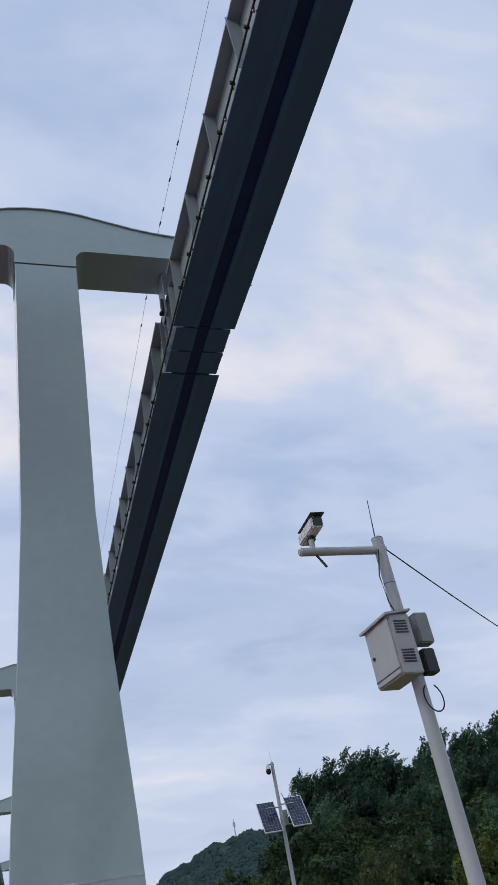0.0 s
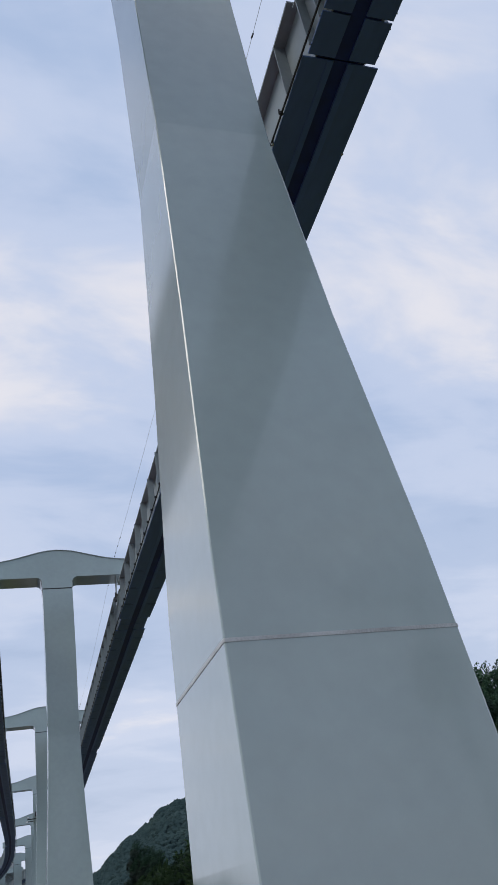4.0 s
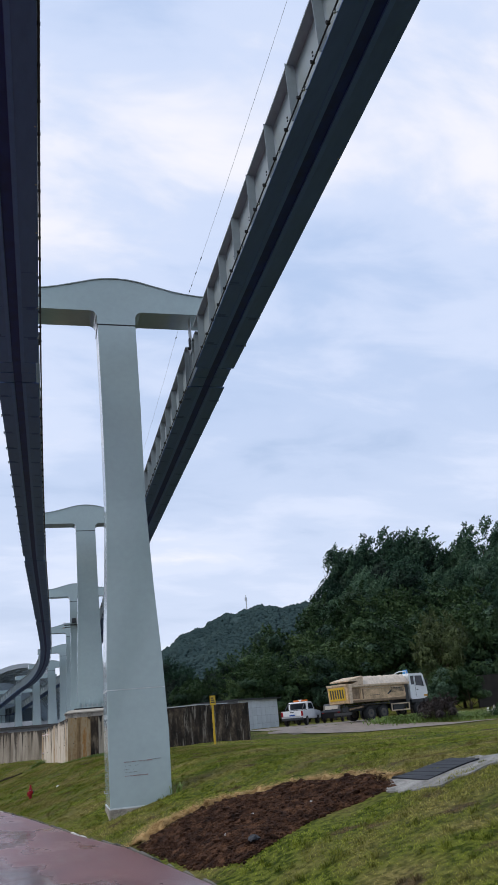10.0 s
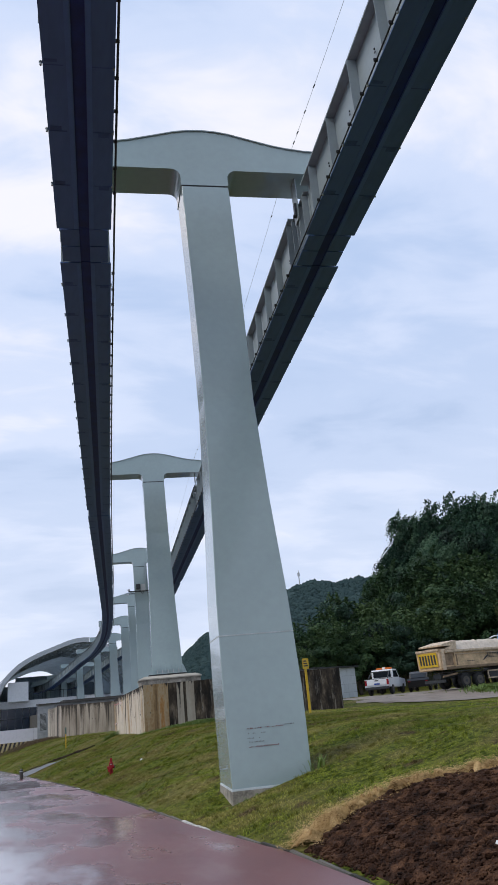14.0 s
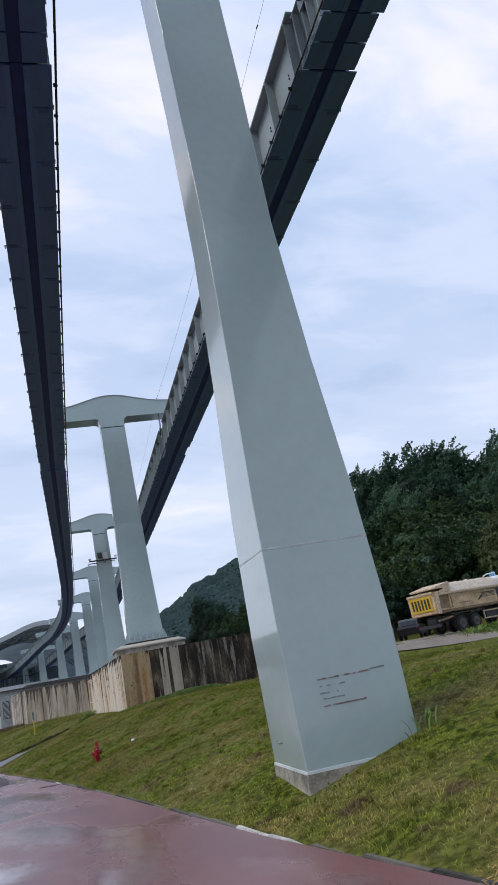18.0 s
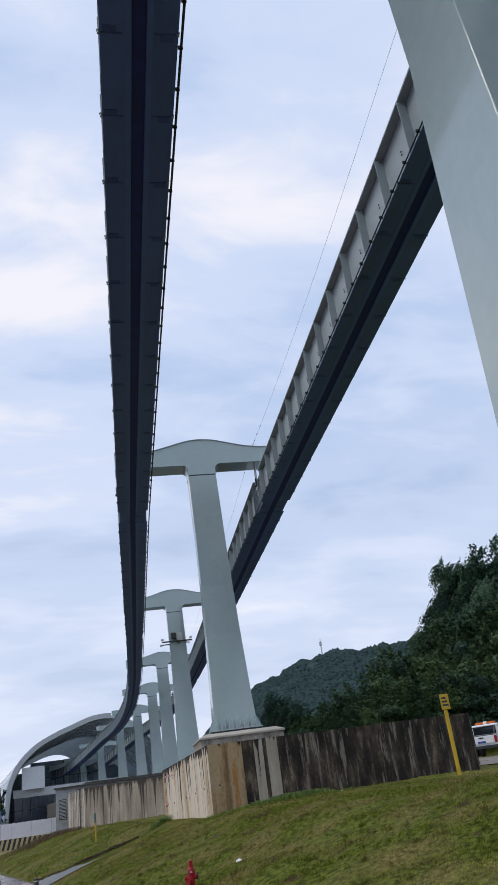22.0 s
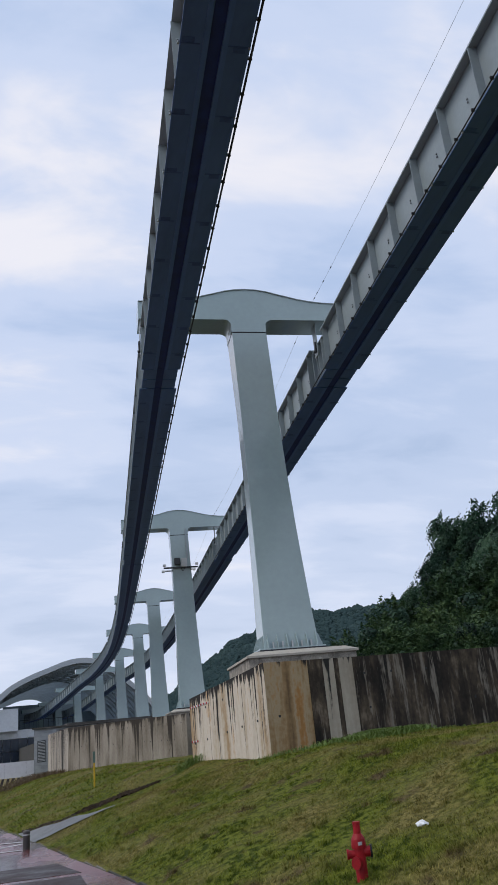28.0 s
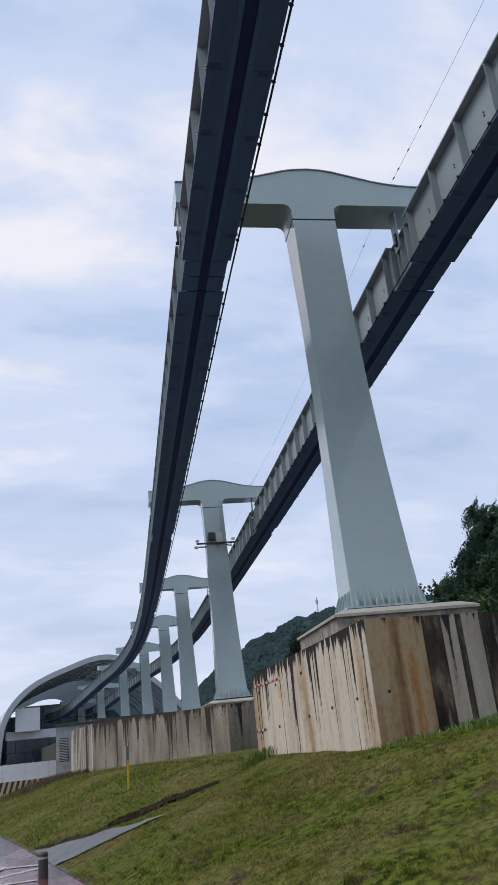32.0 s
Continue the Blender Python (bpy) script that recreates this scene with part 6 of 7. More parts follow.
def inside(x, y, poly):
    c = False
    for (x0, y0), (x1, y1) in zip(poly, poly[1:] + poly[:1]):
        if (y0 > y) != (y1 > y) and x < (x1 - x0) * (y - y0) / (y1 - y0) + x0:
            c = not c
    return c


def edge_gap(x, y, poly):
    best = 9.0
    p = Vector((x, y))
    for a, b in zip(poly, poly[1:] + poly[:1]):
        a, b = Vector(a), Vector(b)
        t = max(0, min(1, (p - a).dot(b - a) / (b - a).length_squared))
        best = min(best, (p - a.lerp(b, t)).length)
    return best


xs, ys = np.arange(3.5, 7.7, 0.045), np.arange(16.5, 23.7, 0.045)
sv, sf, idx = [], [], {}
for j, y in enumerate(ys):
    for i, x in enumerate(xs):
        if inside(x, y, SOIL_POLY):
            g = edge_gap(x, y, SOIL_POLY)
            n1 = noise.noise(Vector((x * 2.2, y * 2.2, 0))) * 0.07 + noise.noise(Vector((x * 7, y * 7, 3))) * 0.04 + noise.noise(Vector((x * 14, y * 14, 5))) * 0.035 + noise.noise(Vector((x * 29, y * 29, 8))) * 0.03
            idx[(i, j)] = len(sv)
            sv.append((x, y, gz(x, y) + min(1, g / 0.35) * (0.10 + n1) - (0.03 if g < 0.06 else 0)))
for (i, j), a in idx.items():
    q = [idx.get((i + 1, j)), idx.get((i + 1, j + 1)), idx.get((i, j + 1))]
    if None not in q:
        sf.append((a, *q))
tagged(new("soil_patch", mesh_from("soil_patch", sv, sf, SOIL)), "freshly turned dark brown soil on the bank", "soil", kind="stuff")
ico = bmesh.new(); bmesh.ops.create_icosphere(ico, subdivisions=1, radius=1.0)
iv = np.array([v.co[:] for v in ico.verts]); it = np.array([[v.index for v in f.verts] for f in ico.faces]); ico.free()
cv, cf = [], []
k = 0
while k < 10000:
    x, y = rs.uniform(3.6, 7.5), rs.uniform(16.7, 23.5)
    if inside(x, y, SOIL_POLY):
        r = rs.uniform(0.007, 0.026) if rs.random() < 0.975 else rs.uniform(0.03, 0.062)
        g = min(1, edge_gap(x, y, SOIL_POLY) / 0.35)
        cv.append(iv * rs.uniform(0.65, 1.3, (12, 1)) * [r * 1.2, r, r * 0.8] + [x, y, gz(x, y) + g * (0.10 + noise.noise(Vector((x * 2.2, y * 2.2, 0))) * 0.07) + r * 0.4]); cf.append(it + 12 * k); k += 1
tagged(new("soil_clods", mesh_from("soil_clods", np.concatenate(cv).tolist(), np.concatenate(cf).tolist(), SOIL)), "loose clods of dark soil", "soil", kind="stuff")
# dead straw raked to the upper edge
UP = [(3.75, 21.85), (4.2, 22.1), (4.8, 22.2), (5.4, 22.1), (6.1, 21.5), (6.7, 20.6), (7.15, 19.3), (7.4, 18.0)]
# a low thatchy ridge
rv, rf = [], []
M, K = 150, 12
for i in range(M):
    q = i / (M - 1) * (len(UP) - 1)
    cx, cy = np.interp(q, range(len(UP)), [p[0] for p in UP]), np.interp(q, range(len(UP)), [p[1] for p in UP])
    ex, ey = np.interp(min(q + 0.1, len(UP) - 1), range(len(UP)), [p[0] for p in UP]) - np.interp(max(q - 0.1, 0), range(len(UP)), [p[0] for p in UP]), np.interp(min(q + 0.1, len(UP) - 1), range(len(UP)), [p[1] for p in UP]) - np.interp(max(q - 0.1, 0), range(len(UP)), [p[1] for p in UP])
    el = math.hypot(ex, ey)
    wid = 0.36 - 0.02 * q + 0.10 * max(0, 1 - q / 2.5) + 0.20 * noise.noise(Vector((q * 2.3, 0, 7))) + 0.06 * math.sin(q * 9)
    for k in range(K):
        t = (k / (K - 1) - 0.5) * 2
        x, y = cx + ey / el * t * wid, cy - ex / el * t * wid
        hgt = (1 - t * t) * (0.15 + 0.22 * abs(noise.noise(Vector((x * 3.5, y * 3.5, 1))))) + (0.14 * noise.noise(Vector((x * 7, y * 7, 2))) + 0.07 * noise.noise(Vector((x * 19, y * 19, 4)))) * (1 - t ** 4)
        rv.append((x, y, gz(x, y) + hgt * (1 - 0.55 * q / (len(UP) - 1)) * min(1, 0.5 + 0.5 * q) - 0.02))
for i in range(M - 1):
    for k in range(K - 1):
        a = i * K + k
        rf.append((a, a + 1, a + K + 1, a + K))
tagged(new("straw_ridge", mesh_from("straw_ridge", rv, rf, material("matted_straw", (0.2, 0.13, 0.06), 0.95, scale=5, fine=45, bump=0.9, bump_scale=40, stops=[(0.36, (0.07, 0.038, 0.017)), (0.47, (0.36, 0.235, 0.10)), (0.62, (0.68, 0.50, 0.26))], spec=0.1))), "matted pale straw heaped along the soil", "straw", kind="stuff")
n = 34000
pick = rs.integers(0, len(rv), n)
c = np.array(rv)[pick] + rs.normal(0, 0.085, (n, 3)) * [1, 1, 0.2] + [0, 0, 0.012]
a = rs.uniform(0, 6.28, n); l = rs.uniform(0.025, 0.09, n)
dv = np.stack([np.cos(a) * l, np.sin(a) * l, rs.normal(0, 0.16, n) * l], 1); wv = np.stack([-np.sin(a), np.cos(a), np.zeros(n)], 1) * 0.0032
v = np.stack([c - wv, c + wv, c + dv + wv, c + dv - wv], 1).reshape(-1, 3)
tagged(new("straw", mesh_from("straw", v.tolist(), ((np.arange(n) * 4)[:, None] + [0, 1, 2, 3]).tolist(), STRAW)), "loose dead straw lying along the soil", "straw", kind="stuff")

# ---- small things on the piers ----
P2 = Matrix.Translation(PIERS[3][:3]) @ Matrix.Rotation(-on_line(PIER_AT[3])[1], 4, "Z")
ink = material("faded_red_ink", (0.20, 0.09, 0.09), 0.7, vary=0.3)
grey_ink = material("faded_grey_ink", (0.13, 0.14, 0.15), 0.7, vary=0.3)
root = thing("stencilled_notice", P2 @ Matrix.Translation((-0.21, -0.708, -13.72)) @ Matrix.Rotation(radians(-3.64), 4, "X"), "faded red and grey stencilled notice on the pier", "notice")
text_bars(root, None, [(0.02, 0.42, 0.34), (0.40, 0.42, 0.34), (0.0, 0.08, 0.62)], ink, 0.026, 3, 1.5)
text_bars(root, None, [(0.78, 0.44, 0.18), (0.04, 0.33, 0.14), (0.30, 0.33, 0.07), (0.02, 0.24, 0.25), (0.05, 0.17, 0.30)], grey_ink, 0.022, 4, 1.7)
root = thing("drain_tap", P2 @ Matrix.Translation((-0.575, 0.25, -14.05)), "small metal drain pipe on the pier's side", "drain pipe")
part("pipe", tube([(0, 0, 0), (-0.07, 0, 0), (-0.08, 0, 0.06)], 0.014), STEEL, root)

P4 = Matrix.Translation(PIERS[5][:3]) @ Matrix.Rotation(-on_line(PIER_AT[5])[1], 4, "Z")
root = thing("camera_cluster", P4 @ Matrix.Translation((0, -0.02, -2.0)), "white cameras and boxes clamped round a pier", "camera cluster")
part("crossbar", boxm(-1.15, 1.15, -0.10, -0.04, -0.32, -0.22), DARK, root)
part("cabinet", boxm(0.02, 0.42, -0.22, -0.02, -0.25, 0.35, bevel=0.02), BOXG, root, "grey cabinet")
part("siren", boxm(-0.42, -0.05, -0.26, -0.02, -0.10, 0.36, bevel=0.03), DARK, root, "dark siren box")
for x, z, sgn in ((-1.10, -0.12, -1), (-1.20, -0.52, -1), (1.05, -0.08, 1), (0.85, -0.46, 1)):
    part("camera", boxm(x - 0.10, x + 0.10, -0.28, -0.05, z - 0.06, z + 0.07, bevel=0.02), WHITE, root, "small white camera")
part("lower_bar", boxm(-1.15, -0.55, -0.10, -0.04, -0.51, -0.44), DARK, root)
part("lower_bar", boxm(0.62, 0.9, -0.10, -0.04, -0.45, -0.38), DARK, root)
part("conduit", boxm(0.40, 0.52, -0.10, -0.01, 0.36, 2.4), BEAM, root, "grey cable conduit")
part("cable", tube([(0.0 + 0.25 * t, -0.12, -0.30 - 0.22 * math.sin(math.pi * t)) for t in np.linspace(0, 1, 10)], 0.015), RUBBER, root)

# red and white tape on the end of the wall
TAPE = [material("tape_red", (0.5, 0.04, 0.04), 0.5), WHITE]
root = thing("barrier_tape", Matrix.Identity(4), "red and white barrier tape across the wall's end", "tape")
for row, (h, n) in enumerate(((0.30, 14), (1.30, 5))):
    for k in range(n):
        a, b = Vector(WA[:2]), Vector(WB[:2])
        L = (b - a).length
        t0, t1 = (0.02 + 0.105 * k) / L, (0.02 + 0.105 * (k + 1)) / L
        nrm = Vector((b.y - a.y, -(b.x - a.x))).normalized() * 0.012
        p, q = a.lerp(b, t0) + nrm, a.lerp(b, t1) + nrm
        z = WA[2] - h + 0.015 * k / 3
        bm = bmesh.new()
        vs = [bm.verts.new((*p, z)), bm.verts.new((*q, z + 0.005)), bm.verts.new((*q, z + 0.055)), bm.verts.new((*p, z + 0.05))]
        f = bm.faces.new(vs)
        bmesh.ops.solidify(bm, geom=[f], thickness=0.003)
        part("tape_piece", bm, TAPE[k % 2], root)

# mast on the far hill
root = thing("radio_mast", Matrix.Translation((900 * math.sin(radians(20.6)), 20 + 900 * math.cos(radians(20.6)), 118)), "thin grey mast on the distant hilltop", "mast")
part("mast", cylm((0, 0, 0), (0, 0, 22), 0.9, 0.4, n=6), STEEL, root)
part("platform", cylm((0, 0, 15), (0, 0, 19), 1.6, 1.6, n=8), STEEL, root)

# ---- vehicles in the yard ----
YARD = material("yard_concrete", (0.235, 0.195, 0.160), 0.75, vary=0.18, scale=1.2, fine=20, bump=0.15)
on_band("yard_apron", [(21.6, 60.9), (23.5, 59.1), (26.0, 57.0), (28.5, 54.2), (31.5, 53.2), (35.6, 53.4)], [(21.8, 61.4), (25.6, 61.4), (28.2, 61.1), (31.0, 60.2), (33.4, 58.4), (36.6, 54.0)], YARD, "pale wet concrete apron of the yard", "apron", 0.05)
on_ground("yard_floor", [(22.0, 66.0), (30.0, 67.0), (41.0, 65.5)], [14.0, 15.0, 9.0], YARD, "wet concrete floor of the yard", "yard", lift=0.04, n=30)


RIMD = material("dusty_dark_rim", (0.09, 0.08, 0.07), 0.7, vary=0.3)


def wheel(parent, x, y, r, w):
    """A wheel whose axle runs along y."""
    bm = bmesh.new()
    cyl(bm, (x, y - w / 2, r), (x, y + w / 2, r), r, n=24)
    bmesh.ops.bevel(bm, geom=[e for e in bm.edges if len(e.link_faces) == 2 and any(len(f.verts) > 6 for f in e.link_faces)], offset=r * 0.1, segments=2, affect="EDGES")
    wh = part("wheel", bm, TYRE, parent, "black tyre")
    part("rim", cylm((x, y - w / 2 - 0.012, r), (x, y + w / 2 + 0.012, r), r * 0.58, n=18), RIMD, wh, "dusty dark rim")
    part("hub", cylm((x, y - w / 2 - 0.05, r), (x, y + w / 2 + 0.05, r), r * 0.2, n=10), DARK, wh)
    return wh


# darker cream for the recess and lower rail, paler for the top rail
CREAM_DARK = material("darker_cream_paint", (0.26, 0.18, 0.11), 0.8, vary=0.35, scale=3, fine=18)
RAILC = material("paler_cream_paint", (0.60, 0.47, 0.33), 0.6, vary=0.25, scale=5, fine=25)


def dump_truck(m):
    root = thing("dump_truck", m, "dusty cream dump truck with white cab and tarpaulin", "truck")
    # x ahead, y to its left, 8.6 m long
    part("chassis", boxm(-3.9, 3.4, -0.45, 0.45, 0.75, 1.12, bevel=0.03), DARK, root)
    for x in (-2.3, -0.95, 3.0):
        for y in (-1.05, 1.05):
            wheel(root, x, y, 0.52, 0.42 if x < 1 else 0.3)
    body = part("tipper_body", prism([(-4.1, 1.38), (1.55, 1.38), (1.72, 1.75), (1.66, 2.52), (2.15, 2.56), (2.15, 2.70), (-4.3, 2.70)], -1.20, 1.20), CREAM, root, "dusty cream tipper body")
    part("rear_post", prism([(-4.32, 1.36), (-4.02, 1.36), (-4.02, 2.82), (-4.32, 2.82)], -1.30, -1.202), RAILC, body, "battered corner post")
    part("body_rib", boxm(-3.15, -2.98, -1.31, -1.202, 1.50, 2.66, bevel=0.03), CREAM, body)
    part("body_rib", boxm(-2.97, -2.80, -1.26, -1.202, 1.62, 2.42, bevel=0.03), CREAM_DARK, body)
    part("side_rail", boxm(-4.0, 2.14, -1.36, -1.202, 2.54, 2.72, bevel=0.04), RAILC, body, "pale top rail")
    part("side_rail", boxm(-2.9, 1.62, -1.27, -1.202, 2.36, 2.42, bevel=0.02), RAILC, body)
    part("side_rail", boxm(-4.0, 1.58, -1.32, -1.202, 1.38, 1.56, bevel=0.03), CREAM_DARK, body, "darker lower rail")
    part("side_panel", boxm(-4.0, -3.2, -1.212, -1.203, 1.66, 2.50), CREAM_DARK, body, "darker recessed panel")
    for k in range(3):
        part("side_stripe", prism([(-0.35 + 0.12 * k, 1.86 + 0.09 * k), (-0.15 + 0.12 * k, 1.86 + 0.09 * k), (0.1 + 0.12 * k, 2.02 + 0.09 * k), (1.55, 2.02 + 0.09 * k), (1.55, 2.05 + 0.09 * k), (0.05 + 0.12 * k, 2.05 + 0.09 * k)], -1.215, -1.206), DARK, body)
    for k in range(6):
        part("mark", boxm(-2.1 + 0.17 * k, -1.98 + 0.17 * k, -1.215, -1.206, 1.84, 1.89), DARK, body)
    for k in range(7):
        part("mark", boxm(0.15 + 0.17 * k, 0.27 + 0.17 * k, -1.276, -1.271, 2.26, 2.34), DARK, body)
    tail = part("tailgate", prism([(-4.44, 1.42), (-4.34, 1.36), (-4.34, 2.84), (-4.52, 2.84)], -1.24, 1.24), CREAM, root)
    part("gate_rim", boxm(-4.58, -4.53, -1.24, 1.24, 2.70, 2.86, bevel=0.02), RAILC, tail)
    panel = part("rear_panel", prism([(-4.515, 1.62), (-4.50, 1.62), (-4.56, 2.62), (-4.575, 2.62)], -1.02, 1.02), YELLOW, tail, "yellow rear number panel")
    for k in range(6):
        part("mark", prism([(-4.545, 1.78), (-4.50, 1.78), (-4.55, 2.46), (-4.588, 2.46)], 0.70 - 0.31 * k, 0.86 - 0.31 * k), DARK, panel)
    # creased tarpaulin heaped over the load, and the folded cover behind it
    rt2 = random.Random(3)
    fold = [rt2.uniform(-1, 1) for _ in range(64)]
    bm = bmesh.new()
    nx, ny = 60, 12
    g = []
    for i in range(nx + 1):
        row = []
        for j in range(ny + 1):
            q = math.pi * j / ny
            h = 0.68 * min(1.0, 1.7 * math.sin(q)) * (0.92 + 0.05 * fold[i // 3] + 0.04 * math.sin(i * 0.31))
            row.append(bm.verts.new((-2.75 + 4.85 * i / nx, -1.24 + 2.48 * j / ny + 0.04 * fold[(i + 7) % 60], 2.70 + h + (0.05 * math.sin(i * 1.9 + 3 * fold[j]) + 0.035 * fold[(i * 3 + j) % 64]) * math.sin(q))))
        g.append(row)
    for i in range(nx):
        for j in range(ny):
            bm.faces.new((g[i][j], g[i + 1][j], g[i + 1][j + 1], g[i][j + 1]))
    part("tarpaulin", bm, TARP, root, "creased pale tarpaulin", smooth=True)
    part("cover_frame", prism([(-4.1, 2.74), (-2.72, 2.74), (-2.68, 3.36), (-2.8, 3.40), (-4.2, 3.12), (-4.2, 3.02), (-3.2, 3.02)], -1.22, 1.22), RAILC, root, "folding cover frame")
    part("cover_bar", tube([(0.9, -1.1, 3.40), (1.3, -1.1, 3.52), (2.15, -1.1, 3.55), (2.15, -1.1, 3.28)], 0.045, 8), WHITE, root)
    cab = part("cab", prism([(2.32, 1.42), (2.45, 1.30), (3.72, 1.30), (4.12, 1.42), (4.26, 1.75), (4.24, 2.10), (3.98, 3.22), (3.80, 3.36), (2.45, 3.36), (2.32, 3.2)], -1.15, 1.15), WHITE, root, "white cab")
    part("windscreen", prism([(4.215, 2.26), (4.235, 2.26), (4.03, 3.12), (4.01, 3.12)], -1.0, 1.0), GLASSD, cab)
    part("side_window", prism([(3.02, 2.40), (3.92, 2.28), (3.80, 3.14), (3.02, 3.16)], -1.165, -1.152), GLASSD, cab, "dark side window")
    part("side_window", boxm(2.50, 2.86, -1.165, -1.152, 2.46, 3.16, bevel=0.006), GLASSD, cab, "dark side window")
    part("door_line", boxm(2.93, 2.95, -1.158, -1.151, 1.42, 3.2), DARK, cab)
    part("door_handle", boxm(3.05, 3.22, -1.175, -1.151, 2.0, 2.06), DARK, cab)
    part("headlight", boxm(3.78, 4.20, -1.17, -1.12, 1.46, 1.62, bevel=0.02), material("amber_lamp", (0.55, 0.30, 0.06), 0.3), cab, "amber side lamp")
    part("mirror", boxm(4.05, 4.15, -1.45, -1.28, 2.3, 2.85, bevel=0.03), DARK, cab, "black wing mirror")
    part("mudguard", boxm(2.35, 3.70, -1.12, 1.12, 1.05, 1.29, bevel=0.03), DARK, cab)
    part("bumper", boxm(3.72, 4.32, -1.15, 1.15, 0.55, 1.29, bevel=0.05), DARK, cab)
    part("beacon", cylm((2.72, -0.4, 3.361), (2.72, -0.4, 3.70), 0.24, 0.18, n=16), material("beacon_blue", (0.10, 0.32, 0.62), 0.3), cab, "pale blue roof beacon")
    # solid dark block paints the shade between body and cab
    part("gap_block", boxm(1.78, 2.20, -1.05, 1.05, 1.0, 2.45, bevel=0.04), DARK, root, "dark block standing in for the shaded gap behind the cab")
    for z in (0.52, 1.02):
        part("side_guard", boxm(0.05, 2.05, -1.14, -1.06, z, z + 0.09), RAILC, root)
    for x in (0.05, 1.96):
        part("guard_post", boxm(x, x + 0.09, -1.135, -1.065, 0.611, 1.019), RAILC, root)
    part("fuel_tank", boxm(0.3, 1.6, -1.0, -0.5, 0.55, 1.1, bevel=0.08), DARK, root)
    part("mudguard", boxm(-3.1, 0.0, -1.2, 1.2, 1.18, 1.24, bevel=0.01), DARK, root)
    part("rear_bar", boxm(-4.2, -4.05, -1.1, 1.1, 0.5, 0.72, bevel=0.02), DARK, root)
    part("rear_bar", prism([(-4.3, 0.85), (-2.9, 1.0), (-2.9, 1.12), (-4.3, 0.97)], -1.15, -1.05), CREAM_DARK, root)
    return root


def pickup(m):
    root = thing("pickup_truck", m, "white pickup truck with an orange roof light bar", "pickup")
    body = part("body", prism([(-2.6, 0.55), (2.45, 0.45), (2.6, 0.75), (2.5, 1.02), (1.15, 1.12), (-2.62, 1.12)], -0.9, 0.9), WHITE, root, "white body")
    part("cab", prism([(-0.85, 1.12), (1.15, 1.12), (0.45, 1.72), (0.2, 1.78), (-0.65, 1.78), (-0.8, 1.72)], -0.8, 0.8), WHITE, root)
    part("rear_window", boxm(-0.885, -0.853, -0.66, 0.66, 1.22, 1.66), GLASSD, root, "dark rear window")
    for y0, y1 in ((-0.815, -0.802), (0.802, 0.815)):
        part("side_window", prism([(-0.7, 1.2), (0.85, 1.2), (0.35, 1.66), (-0.65, 1.66)], y0, y1), GLASSD, root, "dark side windows")
    part("windscreen", prism([(1.13, 1.15), (1.16, 1.15), (0.50, 1.70), (0.47, 1.70)], -0.7, 0.7), GLASSD, root)
    part("load_bed", boxm(-2.5, -0.95, -0.78, 0.78, 1.121, 1.16), DARK, root)
    tail = part("tailgate", boxm(-2.66, -2.625, -0.72, 0.72, 0.70, 1.12, bevel=0.01), WHITE, root)
    part("handle", boxm(-2.675, -2.662, -0.14, 0.14, 0.98, 1.05), DARK, tail)
    part("number_plate", boxm(-2.675, -2.662, -0.22, 0.22, 0.74, 0.84), BLUE, tail)
    for y in (-0.82, 0.82):
        part("tail_light", boxm(-2.67, -2.61, y - 0.07, y + 0.07, 0.72, 1.08, bevel=0.01), RED, root, "red tail light")
    part("bumper", boxm(-2.75, -2.55, -0.88, 0.88, 0.42, 0.60, bevel=0.03), DARK, root)
    for s in (-1, 1):
        part("roll_bar", tube([(-2.2, s * 0.72, 1.15), (-1.35, s * 0.68, 1.62), (-1.0, s * 0.66, 1.66)], 0.035, 8), DARK, root)
    part("roll_bar", tube([(-1.1, -0.66, 1.64), (-1.1, 0.66, 1.64)], 0.035, 8), DARK, root)
    lb = part("light_bar", boxm(-0.15, 0.15, -0.6, 0.6, 1.80, 1.93, bevel=0.03), material("amber_lens", (0.65, 0.16, 0.02), 0.3), root, "orange light bar")
    part("light_bar_centre", boxm(-0.16, 0.16, -0.12, 0.12, 1.80, 1.96, bevel=0.03), WHITE, lb)
    for x in (-1.6, 1.65):
        for y in (-0.80, 0.80):
            wheel(root, x, y, 0.37, 0.24)
    return root


def black_car(m):
    root = thing("car", m, "dark car parked behind the truck", "car")
    part("body", prism([(-2.1, 0.35), (2.2, 0.32), (2.28, 0.7), (1.9, 0.92), (0.95, 1.0), (-1.9, 1.02), (-2.15, 0.85)], -0.88, 0.88), BLACKP, root)
    part("roof", prism([(-1.8, 1.02), (1.0, 1.0), (0.3, 1.50), (-0.2, 1.56), (-1.2, 1.54), (-1.6, 1.40)], -0.74, 0.74), BLACKP, root)
    for y0, y1 in ((-0.757, -0.744), (0.744, 0.757)):
        part("side_window", prism([(-1.5, 1.08), (0.75, 1.06), (0.25, 1.44), (-1.2, 1.46)], y0, y1), GLASSD, root)
    part("rear_window", prism([(-1.84, 1.06), (-1.80, 1.06), (-1.60, 1.38), (-1.64, 1.38)], -0.6, 0.6), GLASSD, root)
    for y in (-0.7, 0.7):
        part("tail_light", boxm(-2.17, -2.08, y - 0.09, y + 0.09, 0.76, 0.82, bevel=0.01), RED, root)
    for x in (-1.35, 1.4):
        for y in (-0.80, 0.80):
            wheel(root, x, y, 0.33, 0.22)
    return root


